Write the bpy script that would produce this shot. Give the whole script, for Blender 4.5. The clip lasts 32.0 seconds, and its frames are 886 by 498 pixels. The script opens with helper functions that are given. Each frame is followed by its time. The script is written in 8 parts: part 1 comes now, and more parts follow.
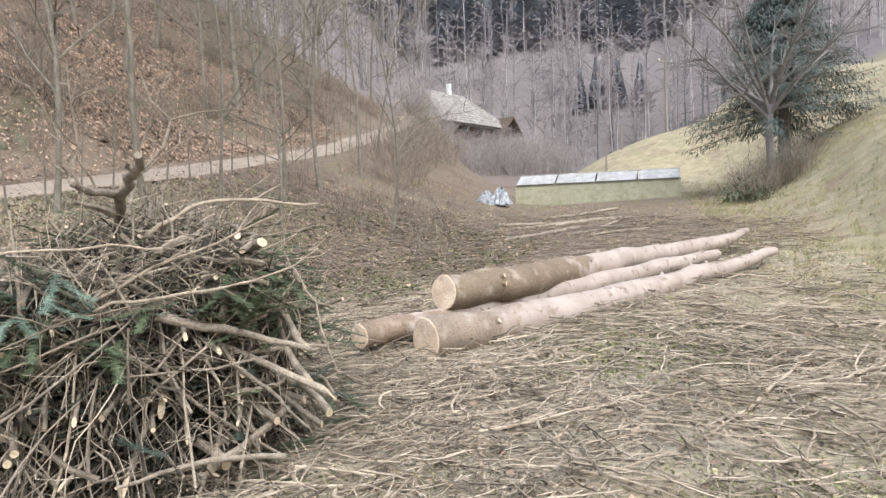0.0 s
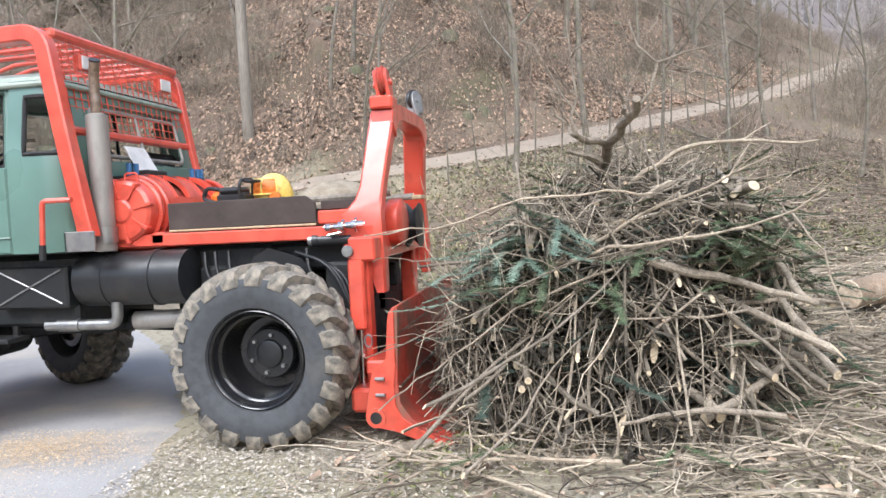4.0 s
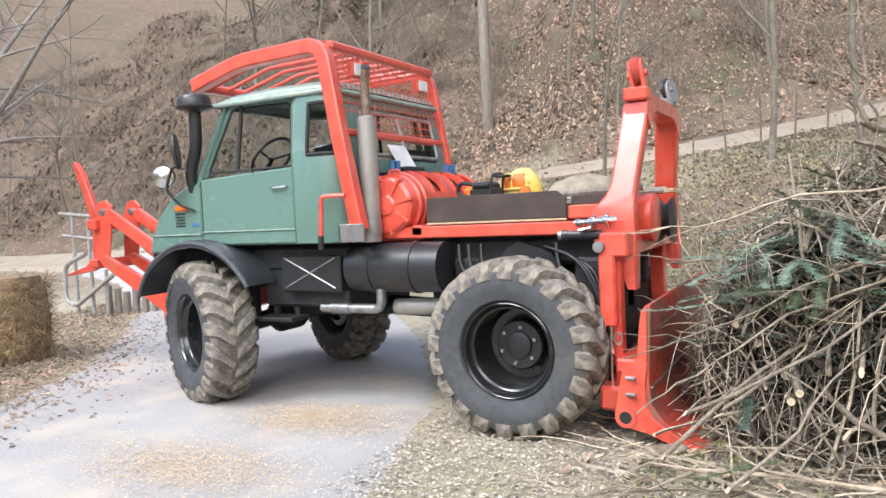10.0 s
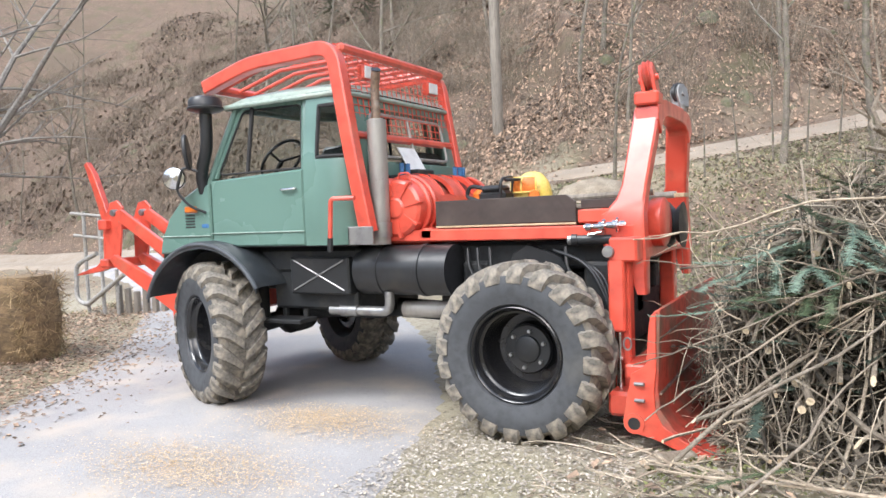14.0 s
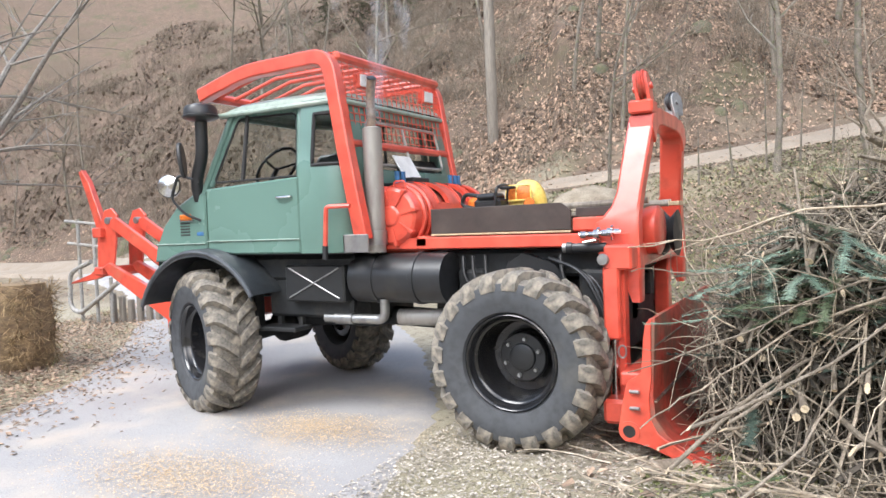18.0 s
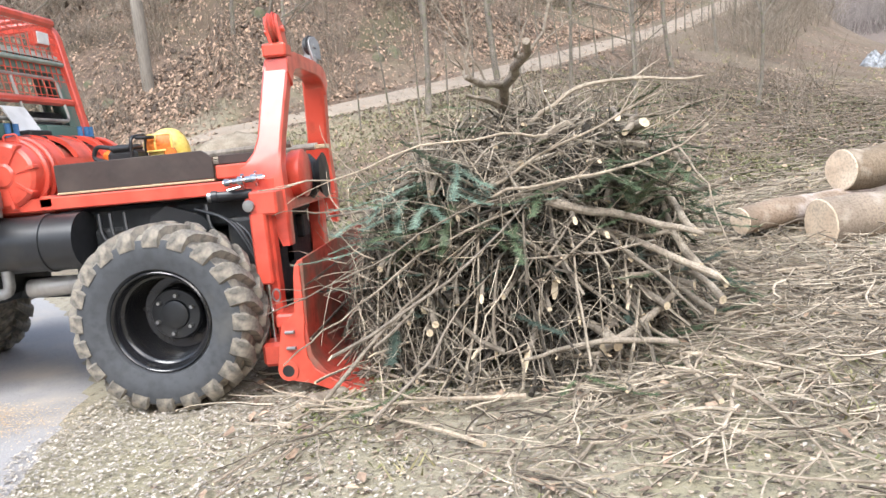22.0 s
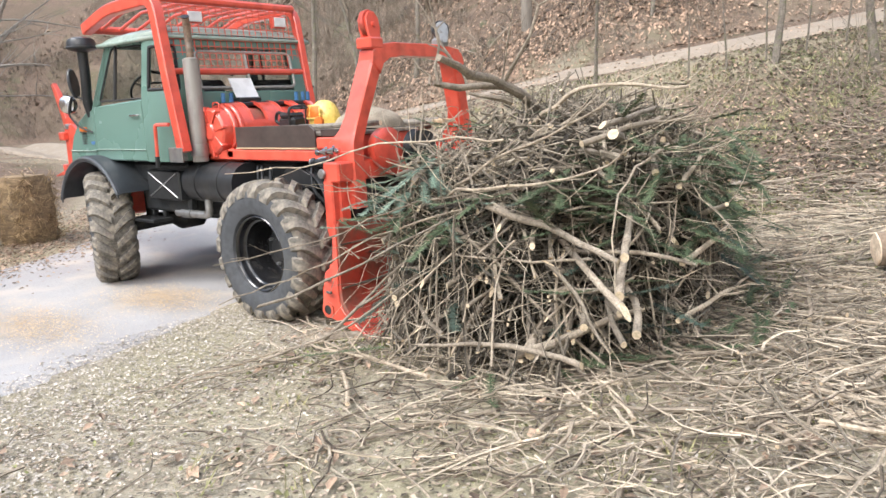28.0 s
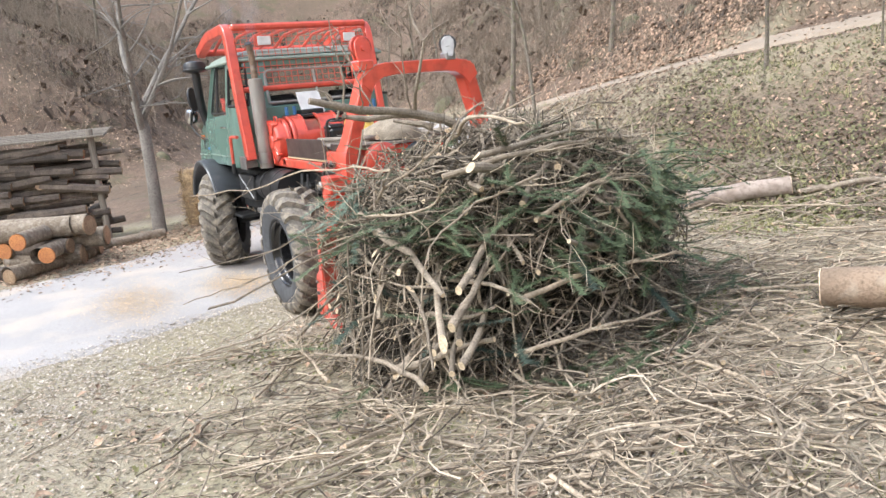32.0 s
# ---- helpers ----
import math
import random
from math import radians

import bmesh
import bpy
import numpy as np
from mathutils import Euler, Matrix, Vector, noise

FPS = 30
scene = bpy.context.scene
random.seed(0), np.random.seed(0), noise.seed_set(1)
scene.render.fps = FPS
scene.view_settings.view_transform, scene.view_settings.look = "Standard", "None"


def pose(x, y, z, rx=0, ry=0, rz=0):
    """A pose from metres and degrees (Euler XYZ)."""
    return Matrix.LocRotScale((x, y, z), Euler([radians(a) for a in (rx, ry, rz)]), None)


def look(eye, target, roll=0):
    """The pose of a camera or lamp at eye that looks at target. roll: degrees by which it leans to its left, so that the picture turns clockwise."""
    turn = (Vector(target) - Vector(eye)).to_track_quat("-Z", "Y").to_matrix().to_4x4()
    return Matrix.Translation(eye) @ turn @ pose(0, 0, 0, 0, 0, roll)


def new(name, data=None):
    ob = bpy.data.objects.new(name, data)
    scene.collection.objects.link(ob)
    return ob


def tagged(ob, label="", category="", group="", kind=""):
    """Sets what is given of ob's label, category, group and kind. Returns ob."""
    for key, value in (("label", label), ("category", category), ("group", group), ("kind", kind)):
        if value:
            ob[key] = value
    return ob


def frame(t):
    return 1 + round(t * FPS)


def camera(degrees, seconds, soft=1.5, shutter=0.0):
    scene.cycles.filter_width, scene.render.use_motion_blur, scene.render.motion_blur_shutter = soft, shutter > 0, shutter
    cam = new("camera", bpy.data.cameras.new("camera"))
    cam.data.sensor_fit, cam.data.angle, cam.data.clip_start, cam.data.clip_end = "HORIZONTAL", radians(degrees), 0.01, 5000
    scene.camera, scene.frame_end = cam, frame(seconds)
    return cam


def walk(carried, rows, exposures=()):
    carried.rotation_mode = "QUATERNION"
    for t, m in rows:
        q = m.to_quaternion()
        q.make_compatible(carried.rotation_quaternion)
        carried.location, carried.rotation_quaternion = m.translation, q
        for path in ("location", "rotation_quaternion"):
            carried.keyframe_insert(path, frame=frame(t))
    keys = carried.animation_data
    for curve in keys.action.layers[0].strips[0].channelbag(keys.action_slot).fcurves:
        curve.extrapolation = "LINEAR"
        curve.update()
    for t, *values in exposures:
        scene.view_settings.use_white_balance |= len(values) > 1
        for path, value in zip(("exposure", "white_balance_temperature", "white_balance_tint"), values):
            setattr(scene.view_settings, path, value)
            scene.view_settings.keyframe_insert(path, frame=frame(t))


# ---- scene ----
cam = camera(62.65, 32.0)
PATH = [
    (0, (2.098, -3.881, 1.378), (2.86, -2.032, 1.346), -1.64),
    (0.5, (2.119, -3.857, 1.365), (2.921, -2.026, 1.313), -2.7),
    (1, (2.115, -3.865, 1.348), (2.876, -2.017, 1.293), -3.43),
    (1.5, (2.138, -3.894, 1.347), (2.903, -2.048, 1.276), -3.77),
    (2, (2.031, -3.891, 1.358), (2.661, -1.995, 1.274), -4.06),
    (2.5, (1.929, -3.858, 1.368), (2.248, -1.887, 1.253), -3.24),
    (3, (1.826, -3.809, 1.363), (1.809, -1.813, 1.248), -2.84),
    (3.5, (1.795, -3.749, 1.328), (1.481, -1.776, 1.229), -3.06),
    (5.5, (1.776, -3.719, 1.353), (1.374, -1.768, 1.169), -3.07),
    (6.0, (1.733, -3.726, 1.372), (1.248, -1.798, 1.158), -3.42),
    (6.5, (1.722, -3.73, 1.396), (1.022, -1.866, 1.206), -1.99),
    (7.0, (1.692, -3.785, 1.411), (0.787, -2.004, 1.31), -1.53),
    (7.5, (1.703, -3.802, 1.392), (0.744, -2.048, 1.331), -1.78),
    (8.0, (1.694, -3.802, 1.382), (0.728, -2.053, 1.3), -2.46),
    (8.5, (1.688, -3.799, 1.38), (0.741, -2.039, 1.286), -2.51),
    (9.0, (1.72, -3.799, 1.377), (0.768, -2.043, 1.277), -2.65),
    (9.5, (1.693, -3.791, 1.392), (0.748, -2.032, 1.278), -2.61),
    (10.0, (1.687, -3.778, 1.376), (0.739, -2.02, 1.268), -2.72),
    (10.5, (1.696, -3.771, 1.364), (0.734, -2.02, 1.269), -2.15),
    (11.0, (1.683, -3.777, 1.381), (0.725, -2.025, 1.283), -2.37),
    (11.5, (1.685, -3.776, 1.377), (0.721, -2.026, 1.287), -2.48),
    (12.0, (1.694, -3.774, 1.377), (0.726, -2.026, 1.281), -2.32),
    (12.5, (1.696, -3.779, 1.371), (0.733, -2.03, 1.267), -2.55),
    (13.0, (1.691, -3.777, 1.371), (0.727, -2.028, 1.265), -2.45),
    (13.5, (1.702, -3.771, 1.368), (0.732, -2.025, 1.266), -2.34),
    (14.0, (1.686, -3.771, 1.385), (0.716, -2.025, 1.283), -2.3),
    (14.5, (1.706, -3.773, 1.382), (0.726, -2.033, 1.282), -2.48),
    (16.5, (1.686, -3.769, 1.371), (0.737, -2.011, 1.272), -2.66),
    (17.0, (1.679, -3.772, 1.376), (0.726, -2.016, 1.285), -2.35),
    (17.5, (1.688, -3.775, 1.371), (0.73, -2.021, 1.293), -2.33),
    (18.0, (1.687, -3.775, 1.383), (0.729, -2.021, 1.303), -2.27),
    (18.5, (1.695, -3.789, 1.368), (0.743, -2.032, 1.285), -2.51),
    (19.0, (1.715, -3.764, 1.337), (0.918, -1.932, 1.238), -1.97),
    (19.5, (1.763, -3.724, 1.345), (1.331, -1.782, 1.141), -3.37),
    (20.0, (1.848, -3.696, 1.385), (1.563, -1.734, 1.122), -4.79),
    (20.5, (1.917, -3.68, 1.381), (1.774, -1.699, 1.148), -4.29),
    (21.0, (1.898, -3.713, 1.363), (1.715, -1.729, 1.182), -3.57),
    (21.5, (1.886, -3.696, 1.376), (1.745, -1.713, 1.159), -3.29),
    (22.0, (1.9, -3.734, 1.348), (1.741, -1.759, 1.072), -5.38),
    (22.5, (1.924, -3.728, 1.365), (1.728, -1.762, 1.055), -5.69),
    (23.0, (1.939, -3.751, 1.385), (1.716, -1.788, 1.073), -6.09),
    (23.5, (2.054, -3.766, 1.413), (1.813, -1.796, 1.162), -5.96),
    (24.0, (2.168, -3.76, 1.403), (1.943, -1.78, 1.228), -6.02),
    (24.5, (2.333, -3.622, 1.404), (2.161, -1.65, 1.117), -6.3),
    (26.5, (3.406, -3.022, 1.534), (2.709, -1.176, 1.21), -2.28),
    (27.0, (3.648, -3.002, 1.59), (2.568, -1.353, 1.254), -5.04),
    (27.5, (4.088, -3.152, 1.444), (2.824, -1.637, 1.12), 1.75),
    (28.0, (4.409, -3.145, 1.568), (3.161, -1.632, 1.177), -2.57),
    (28.5, (4.626, -3.024, 1.598), (3.226, -1.666, 1.156), -6.12),
    (29.0, (5.043, -2.831, 1.71), (3.479, -1.681, 1.226), -3.9),
    (29.5, (5.277, -2.75, 1.737), (3.854, -1.427, 1.266), -7.94),
    (30.0, (5.412, -2.457, 1.751), (3.947, -1.155, 1.351), -1.97),
    (30.5, (5.509, -2.225, 1.769), (3.931, -1.088, 1.303), -4.91),
    (31.0, (5.81, -2.048, 1.794), (4.156, -1.061, 1.255), -8.38),
    (31.5, (5.861, -1.97, 1.854), (4.172, -0.974, 1.457), -5.97),
    (32.0, (5.933, -1.716, 1.806), (4.232, -0.758, 1.37), -5.15),
]
EXPOSURES = [(0, 1.33, 6470, 10), (1, 1.09, 6380, 10), (2, 1.14, 6250, 10), (3, 1.28, 5950, 10), (3.6, 1.44, 6100, 10), (6, 1.47, 6390, 10), (10, 1.49, 6390, 10), (18.5, 1.5, 6390, 10), (20, 1.6, 6400, 10), (24, 1.6, 6400, 10), (27, 1.63, 6500, 10), (29.3, 1.46, 6680, 10), (30.5, 1.53, 6600, 10), (32, 1.57, 6550, 10)]
walk(cam, [(t, look(eye, target, roll)) for t, eye, target, roll in PATH], EXPOSURES)

# ---- world, sun ----
world = bpy.data.worlds.new("world")
scene.world = world
world.use_nodes = True
wn = world.node_tree
bg = wn.nodes["Background"]
sky = wn.nodes.new("ShaderNodeTexSky")
sky.sky_type = "NISHITA"
sky.sun_disc = False
sky.sun_elevation = radians(38)
sky.sun_rotation = radians(150)
sky.air_density, sky.dust_density, sky.ozone_density = 1.0, 1.5, 1.5
hsv = wn.nodes.new("ShaderNodeHueSaturation")
hsv.inputs["Saturation"].default_value = 0.62
wn.links.new(sky.outputs[0], hsv.inputs["Color"])
wn.links.new(hsv.outputs[0], bg.inputs[0])
bg.inputs[1].default_value = 0.15

sun = new("sun", bpy.data.lights.new("sun", "SUN"))
sun.data.energy, sun.data.angle, sun.data.color = 1.5, radians(30), (1.0, 0.985, 0.965)
sun.matrix_world = look((-6, -11, 16), (0, 0, 0))


# ---- mesh building ----
class Geo:
    """Vertices and faces of one mesh, with a material slot for each face."""

    def __init__(self):
        self.v, self.f, self.m = [], [], []

    def add(self, verts, faces, slot=0):
        n = len(self.v)
        self.v.extend(tuple(p) for p in verts)
        self.f.extend(tuple(i + n for i in f) for f in faces)
        self.m.extend([slot] * len(faces))
        return self

    def box(self, x0, x1, y0, y1, z0, z1, b=0.006, slot=0, m=None):
        """A box with chamfered edges."""
        b = min(b, 0.45 * min(x1 - x0, y1 - y0, z1 - z0))
        verts, index = [], {}
        for sx in (0, 1):
            for sy in (0, 1):
                for sz in (0, 1):
                    c = ((x0, x1)[sx], (y0, y1)[sy], (z0, z1)[sz])
                    inn = (c[0] + (b, -b)[sx], c[1] + (b, -b)[sy], c[2] + (b, -b)[sz])
                    for a in range(3):
                        p = list(inn)
                        p[a] = c[a]
                        index[sx, sy, sz, a] = len(verts)
                        verts.append(p)
        faces = []
        for a in range(3):
            u, w = (a + 1) % 3, (a + 2) % 3
            for s in (0, 1):
                ring = []
                for i, j in ((0, 0), (1, 0), (1, 1), (0, 1)):
                    k = [0, 0, 0]
                    k[a], k[u], k[w] = s, i, j
                    ring.append(index[(*k, a)])
                faces.append(ring if s else ring[::-1])
            for i in (0, 1):
                for j in (0, 1):
                    k0, k1 = [0, 0, 0], [0, 0, 0]
                    k0[u] = k1[u] = i
                    k0[w] = k1[w] = j
                    k1[a] = 1
                    ring = [index[(*k0, u)], index[(*k1, u)], index[(*k1, w)], index[(*k0, w)]]
                    faces.append(ring if (i == j) else ring[::-1])
        for sx in (0, 1):
            for sy in (0, 1):
                for sz in (0, 1):
                    ring = [index[sx, sy, sz, a] for a in range(3)]
                    faces.append(ring if (sx + sy + sz) % 2 else ring[::-1])
        if m is not None:
            verts = [m @ Vector(p) for p in verts]
        return self.add(verts, faces, slot)

    def prism(self, poly, t0, t1, axis="y", b=0.0, slot=0):
        """A polygon drawn in the other two axes, thick from t0 to t1, with chamfered rims."""
        put = {"x": lambda u, w, t: (t, u, w), "y": lambda u, w, t: (u, t, w), "z": lambda u, w, t: (u, w, t)}[axis]
        n = len(poly)
        area = sum(poly[i][0] * poly[(i + 1) % n][1] - poly[(i + 1) % n][0] * poly[i][1] for i in range(n))
        if area < 0:
            poly = poly[::-1]

        def inset(d):
            out = []
            for i in range(n):
                p, q, r = Vector(poly[i - 1]), Vector(poly[i]), Vector(poly[(i + 1) % n])
                e, g = (q - p).normalized(), (r - q).normalized()
                n1, n2 = Vector((-e.y, e.x)), Vector((-g.y, g.x))
                k = n1 + n2
                k = k / max(0.35, k.length_squared) * 2 if k.length > 1e-6 else n1
                out.append(q + k * d)
            return out

        rings = [(inset(b), t0), (poly, t0 + b), (poly, t1 - b), (inset(b), t1)] if b else [(poly, t0), (poly, t1)]
        verts = [put(p[0], p[1], t) for ring, t in rings for p in ring]
        faces = [[r * n + i, r * n + (i + 1) % n, (r + 1) * n + (i + 1) % n, (r + 1) * n + i] for r in range(len(rings) - 1) for i in range(n)]
        faces += [list(range(n))[::-1], [(len(rings) - 1) * n + i for i in range(n)]]
        if axis == "y":
            faces = [f[::-1] for f in faces]
        return self.add(verts, faces, slot)

    def tube(self, points, radius, sides=10, caps=True, slot=0, cap_slot=None, closed=False):
        """A round bar along points; radius a number or one for each point."""
        pts = [Vector(p) for p in points]
        rad = radius if isinstance(radius, (list, tuple)) else [radius] * len(pts)
        n, verts, faces = len(pts), [], []
        side = None
        for i, p in enumerate(pts):
            if closed:
                d = pts[(i + 1) % n] - pts[i - 1]
            else:
                d = pts[min(i + 1, n - 1)] - pts[max(i - 1, 0)]
            d.normalize()
            if side is None:
                side = d.orthogonal().normalized()
            side = (side - d * side.dot(d))
            side = side.normalized() if side.length > 1e-6 else d.orthogonal().normalized()
            up = d.cross(side)
            for k in range(sides):
                a = 2 * math.pi * k / sides
                verts.append(p + (side * math.cos(a) + up * math.sin(a)) * rad[i])
        for i in range(n if closed else n - 1):
            j = (i + 1) % n
            for k in range(sides):
                q = (k + 1) % sides
                faces.append((i * sides + k, i * sides + q, j * sides + q, j * sides + k))
        base = len(faces)
        if caps and not closed:
            faces += [tuple(range(sides))[::-1], tuple((n - 1) * sides + k for k in range(sides))]
        m0 = len(self.m)
        self.add(verts, faces, slot)
        if cap_slot is not None and caps:
            self.m[m0 + base] = self.m[m0 + base + 1] = cap_slot
        return self

    def lathe(self, profile, centre, axis="y", sides=48, slot=0):
        """A profile of (radius, along) turned round an axis through centre."""
        cx, cy, cz = centre
        verts, faces, n = [], [], len(profile)
        for k in range(sides):
            a = 2 * math.pi * k / sides
            c, s = math.cos(a), math.sin(a)
            for r, t in profile:
                verts.append({"y": (cx + r * c, cy + t, cz + r * s), "z": (cx + r * c, cy + r * s, cz + t), "x": (cx + t, cy + r * c, cz + r * s)}[axis])
        for k in range(sides):
            q = (k + 1) % sides
            for i in range(n - 1):
                f = (k * n + i, k * n + i + 1, q * n + i + 1, q * n + i)
                faces.append(f if axis == "y" else f[::-1])
        return self.add(verts, faces, slot)

    def turned(self, m):
        self.v = [tuple(m @ Vector(p)) for p in self.v]
        return self


def mesh_of(name, geo, mats, smooth=35):
    me = bpy.data.meshes.new(name)
    me.from_pydata(geo.v, [], geo.f)
    for one in mats if isinstance(mats, (list, tuple)) else [mats]:
        me.materials.append(one)
    if any(geo.m):
        me.polygons.foreach_set("material_index", geo.m)
    if smooth:
        me.polygons.foreach_set("use_smooth", [True] * len(me.polygons))
        me.update()
        me.set_sharp_from_angle(angle=radians(smooth))
    me.update()
    return me


def part(name, geo, mats, parent, label="", smooth=35):
    """One mesh object under a thing or a part."""
    ob = new(name, mesh_of(name, geo, mats, smooth))
    ob.parent = parent
    if label:
        tagged(ob, label=label)
    return ob


def thing(name, label, category, m=None, group="", kind=""):
    ob = new(name)
    ob.empty_display_size = 0.1
    if m is not None:
        ob.matrix_basis = m
    return tagged(ob, label, category, group, kind)


def solid(name, geo, mats, label, category, m=None, group="", kind="", smooth=35):
    """A thing of one mesh."""
    ob = new(name, mesh_of(name, geo, mats, smooth))
    if m is not None:
        ob.matrix_basis = m
    return tagged(ob, label, category, group, kind)


def bent(points, r=0.05, n=5):
    """A path with rounded corners."""
    pts = [Vector(p) for p in points]
    out = [pts[0]]
    for a, b, c in zip(pts, pts[1:], pts[2:]):
        d0, d1 = (a - b), (c - b)
        k = min(r, 0.45 * d0.length, 0.45 * d1.length)
        p, q = b + d0.normalized() * k, b + d1.normalized() * k
        for i in range(n + 1):
            t = i / n
            out.append(p.lerp(b, t).lerp(b.lerp(q, t), t))
    out.append(pts[-1])
    return out


# ---- materials ----
def material(name, base, second=None, rough=0.6, metal=0.0, scale=6.0, fine=60.0, bump=0.15, dirt=None, dirt_amount=0.35, rough_var=0.15, coat=0.0, island=0.0, obj_random=0.0, stretch=None, bump_dist=0.01):
    """A surface with two scales of colour variation, a dirt layer and fine relief."""
    mt = bpy.data.materials.new(name)
    mt.use_nodes = True
    t = mt.node_tree
    N, L = t.nodes, t.links
    p = N["Principled BSDF"]
    second = second or tuple(c * 0.72 for c in base)
    co = N.new("ShaderNodeTexCoord").outputs["Object"]
    if stretch:
        mp = N.new("ShaderNodeMapping")
        mp.inputs["Scale"].default_value = stretch
        L.new(co, mp.inputs["Vector"])
        co = mp.outputs[0]

    def noise_tex(s, detail):
        n = N.new("ShaderNodeTexNoise")
        n.inputs["Scale"].default_value, n.inputs["Detail"].default_value = s, detail
        L.new(co, n.inputs["Vector"])
        return n.outputs["Fac"]

    def ramp(fac, lo, hi):
        r = N.new("ShaderNodeMapRange")
        r.inputs["From Min"].default_value, r.inputs["From Max"].default_value = lo, hi
        L.new(fac, r.inputs["Value"])
        return r.outputs[0]

    def mix(fac, a, b):
        x = N.new("ShaderNodeMix")
        x.data_type = "RGBA"
        for slot, val in ((0, fac), (6, a), (7, b)):
            if isinstance(val, tuple):
                x.inputs[slot].default_value = (*val, 1)
            elif isinstance(val, float):
                x.inputs[slot].default_value = val
            else:
                L.new(val, x.inputs[slot])
        return x.outputs[2]

    coarse, small = noise_tex(scale, 4), noise_tex(fine, 5)
    col = mix(ramp(coarse, 0.35, 0.65), base, second)
    col = mix(ramp(small, 0.45, 0.8), col, tuple(c * 0.62 for c in second))
    if dirt:
        col = mix(ramp(noise_tex(scale * 2.3, 8), 0.62 - dirt_amount * 0.35, 0.85 - dirt_amount * 0.25), col, dirt)
    rnd = None
    if island:
        rnd, amount = N.new("ShaderNodeNewGeometry").outputs["Random Per Island"], island
    elif obj_random:
        rnd, amount = N.new("ShaderNodeObjectInfo").outputs["Random"], obj_random
    if rnd is not None:
        h = N.new("ShaderNodeHueSaturation")
        r = N.new("ShaderNodeMapRange")
        r.inputs["To Min"].default_value, r.inputs["To Max"].default_value = 1 - amount, 1 + amount
        L.new(rnd, r.inputs["Value"])
        L.new(r.outputs[0], h.inputs["Value"])
        L.new(col, h.inputs["Color"])
        col = h.outputs[0]
    L.new(col, p.inputs["Base Color"])
    rr = N.new("ShaderNodeMapRange")
    rr.inputs["To Min"].default_value, rr.inputs["To Max"].default_value = max(0.03, rough - rough_var), min(1, rough + rough_var)
    L.new(small, rr.inputs["Value"])
    L.new(rr.outputs[0], p.inputs["Roughness"])
    p.inputs["Metallic"].default_value = metal
    p.inputs["Coat Weight"].default_value = coat
    p.inputs["Coat Roughness"].default_value = 0.22
    p.inputs["Coat IOR"].default_value = 1.5
    if bump:
        b = N.new("ShaderNodeBump")
        b.inputs["Strength"].default_value, b.inputs["Distance"].default_value = bump, bump_dist
        L.new(small, b.inputs["Height"])
        L.new(b.outputs[0], p.inputs["Normal"])
    return mt


RED = material("red_paint", (0.73, 0.098, 0.06), (0.68, 0.084, 0.05), 0.34, 0, 1.5, 9, 0.02, dirt=(0.46, 0.13, 0.08), dirt_amount=0.1, rough_var=0.1, coat=0.8)
RED_WORN = material("worn_red_paint", (0.56, 0.06, 0.035), (0.4, 0.06, 0.04), 0.5, 0, 2, 18, 0.06, dirt=(0.2, 0.12, 0.085), dirt_amount=0.5)
GREEN = material("green_paint", (0.125, 0.222, 0.188), (0.118, 0.21, 0.178), 0.28, 0, 0.5, 1.2, 0.0, rough_var=0.04, coat=0.5)
GREEN_ROOF = material("pale_green_roof_paint", (0.33, 0.41, 0.36), (0.27, 0.35, 0.3), 0.4, 0, 1.5, 12, 0.02, dirt=(0.3, 0.31, 0.26), dirt_amount=0.25)
BLACK = material("black_paint", (0.016, 0.018, 0.02), (0.021, 0.022, 0.024), 0.42, 0, 2, 14, 0.03, dirt=(0.045, 0.042, 0.037), dirt_amount=0.16, coat=0.15)
BLACK_GLOSS = material("glossy_black_paint", (0.012, 0.013, 0.015), (0.02, 0.02, 0.022), 0.18, 0, 4, 40, 0.03, dirt=(0.06, 0.055, 0.045), dirt_amount=0.15, coat=0.4)
CHASSIS = material("dark_chassis_paint", (0.012, 0.015, 0.017), (0.02, 0.021, 0.022), 0.6, 0, 4, 30, 0.1, dirt=(0.05, 0.044, 0.036), dirt_amount=0.25)
RUBBER = material("tyre_rubber", (0.062, 0.067, 0.074), (0.07, 0.074, 0.08), 0.72, 0, 1.5, 20, 0.05, dirt=(0.1, 0.098, 0.09), dirt_amount=0.2)
TREAD = material("dusty_tread_rubber", (0.2, 0.185, 0.16), (0.12, 0.11, 0.095), 0.92, 0, 7, 60, 0.3, dirt=(0.36, 0.315, 0.25), dirt_amount=0.5)
STEEL = material("galvanised_steel", (0.42, 0.42, 0.41), (0.36, 0.36, 0.36), 0.4, 0.85, 3, 14, 0.03, dirt=(0.25, 0.24, 0.22), dirt_amount=0.2)
CHROME = material("bright_metal", (0.7, 0.7, 0.7), (0.6, 0.6, 0.6), 0.16, 1.0, 9, 80, 0.02)
GREY_PAINT = material("grey_stack_paint", (0.4, 0.385, 0.355), (0.35, 0.335, 0.31), 0.42, 0.4, 2, 14, 0.03, dirt=(0.3, 0.26, 0.21), dirt_amount=0.2, stretch=(1, 1, 0.3))
PLY = material("brown_film_plywood", (0.062, 0.045, 0.04), (0.054, 0.04, 0.036), 0.4, 0, 1.5, 14, 0.02, dirt=(0.09, 0.07, 0.06), dirt_amount=0.15)
PLY_EDGE = material("plywood_edge", (0.55, 0.42, 0.27), (0.45, 0.33, 0.2), 0.7, 0, 8, 90, 0.1)
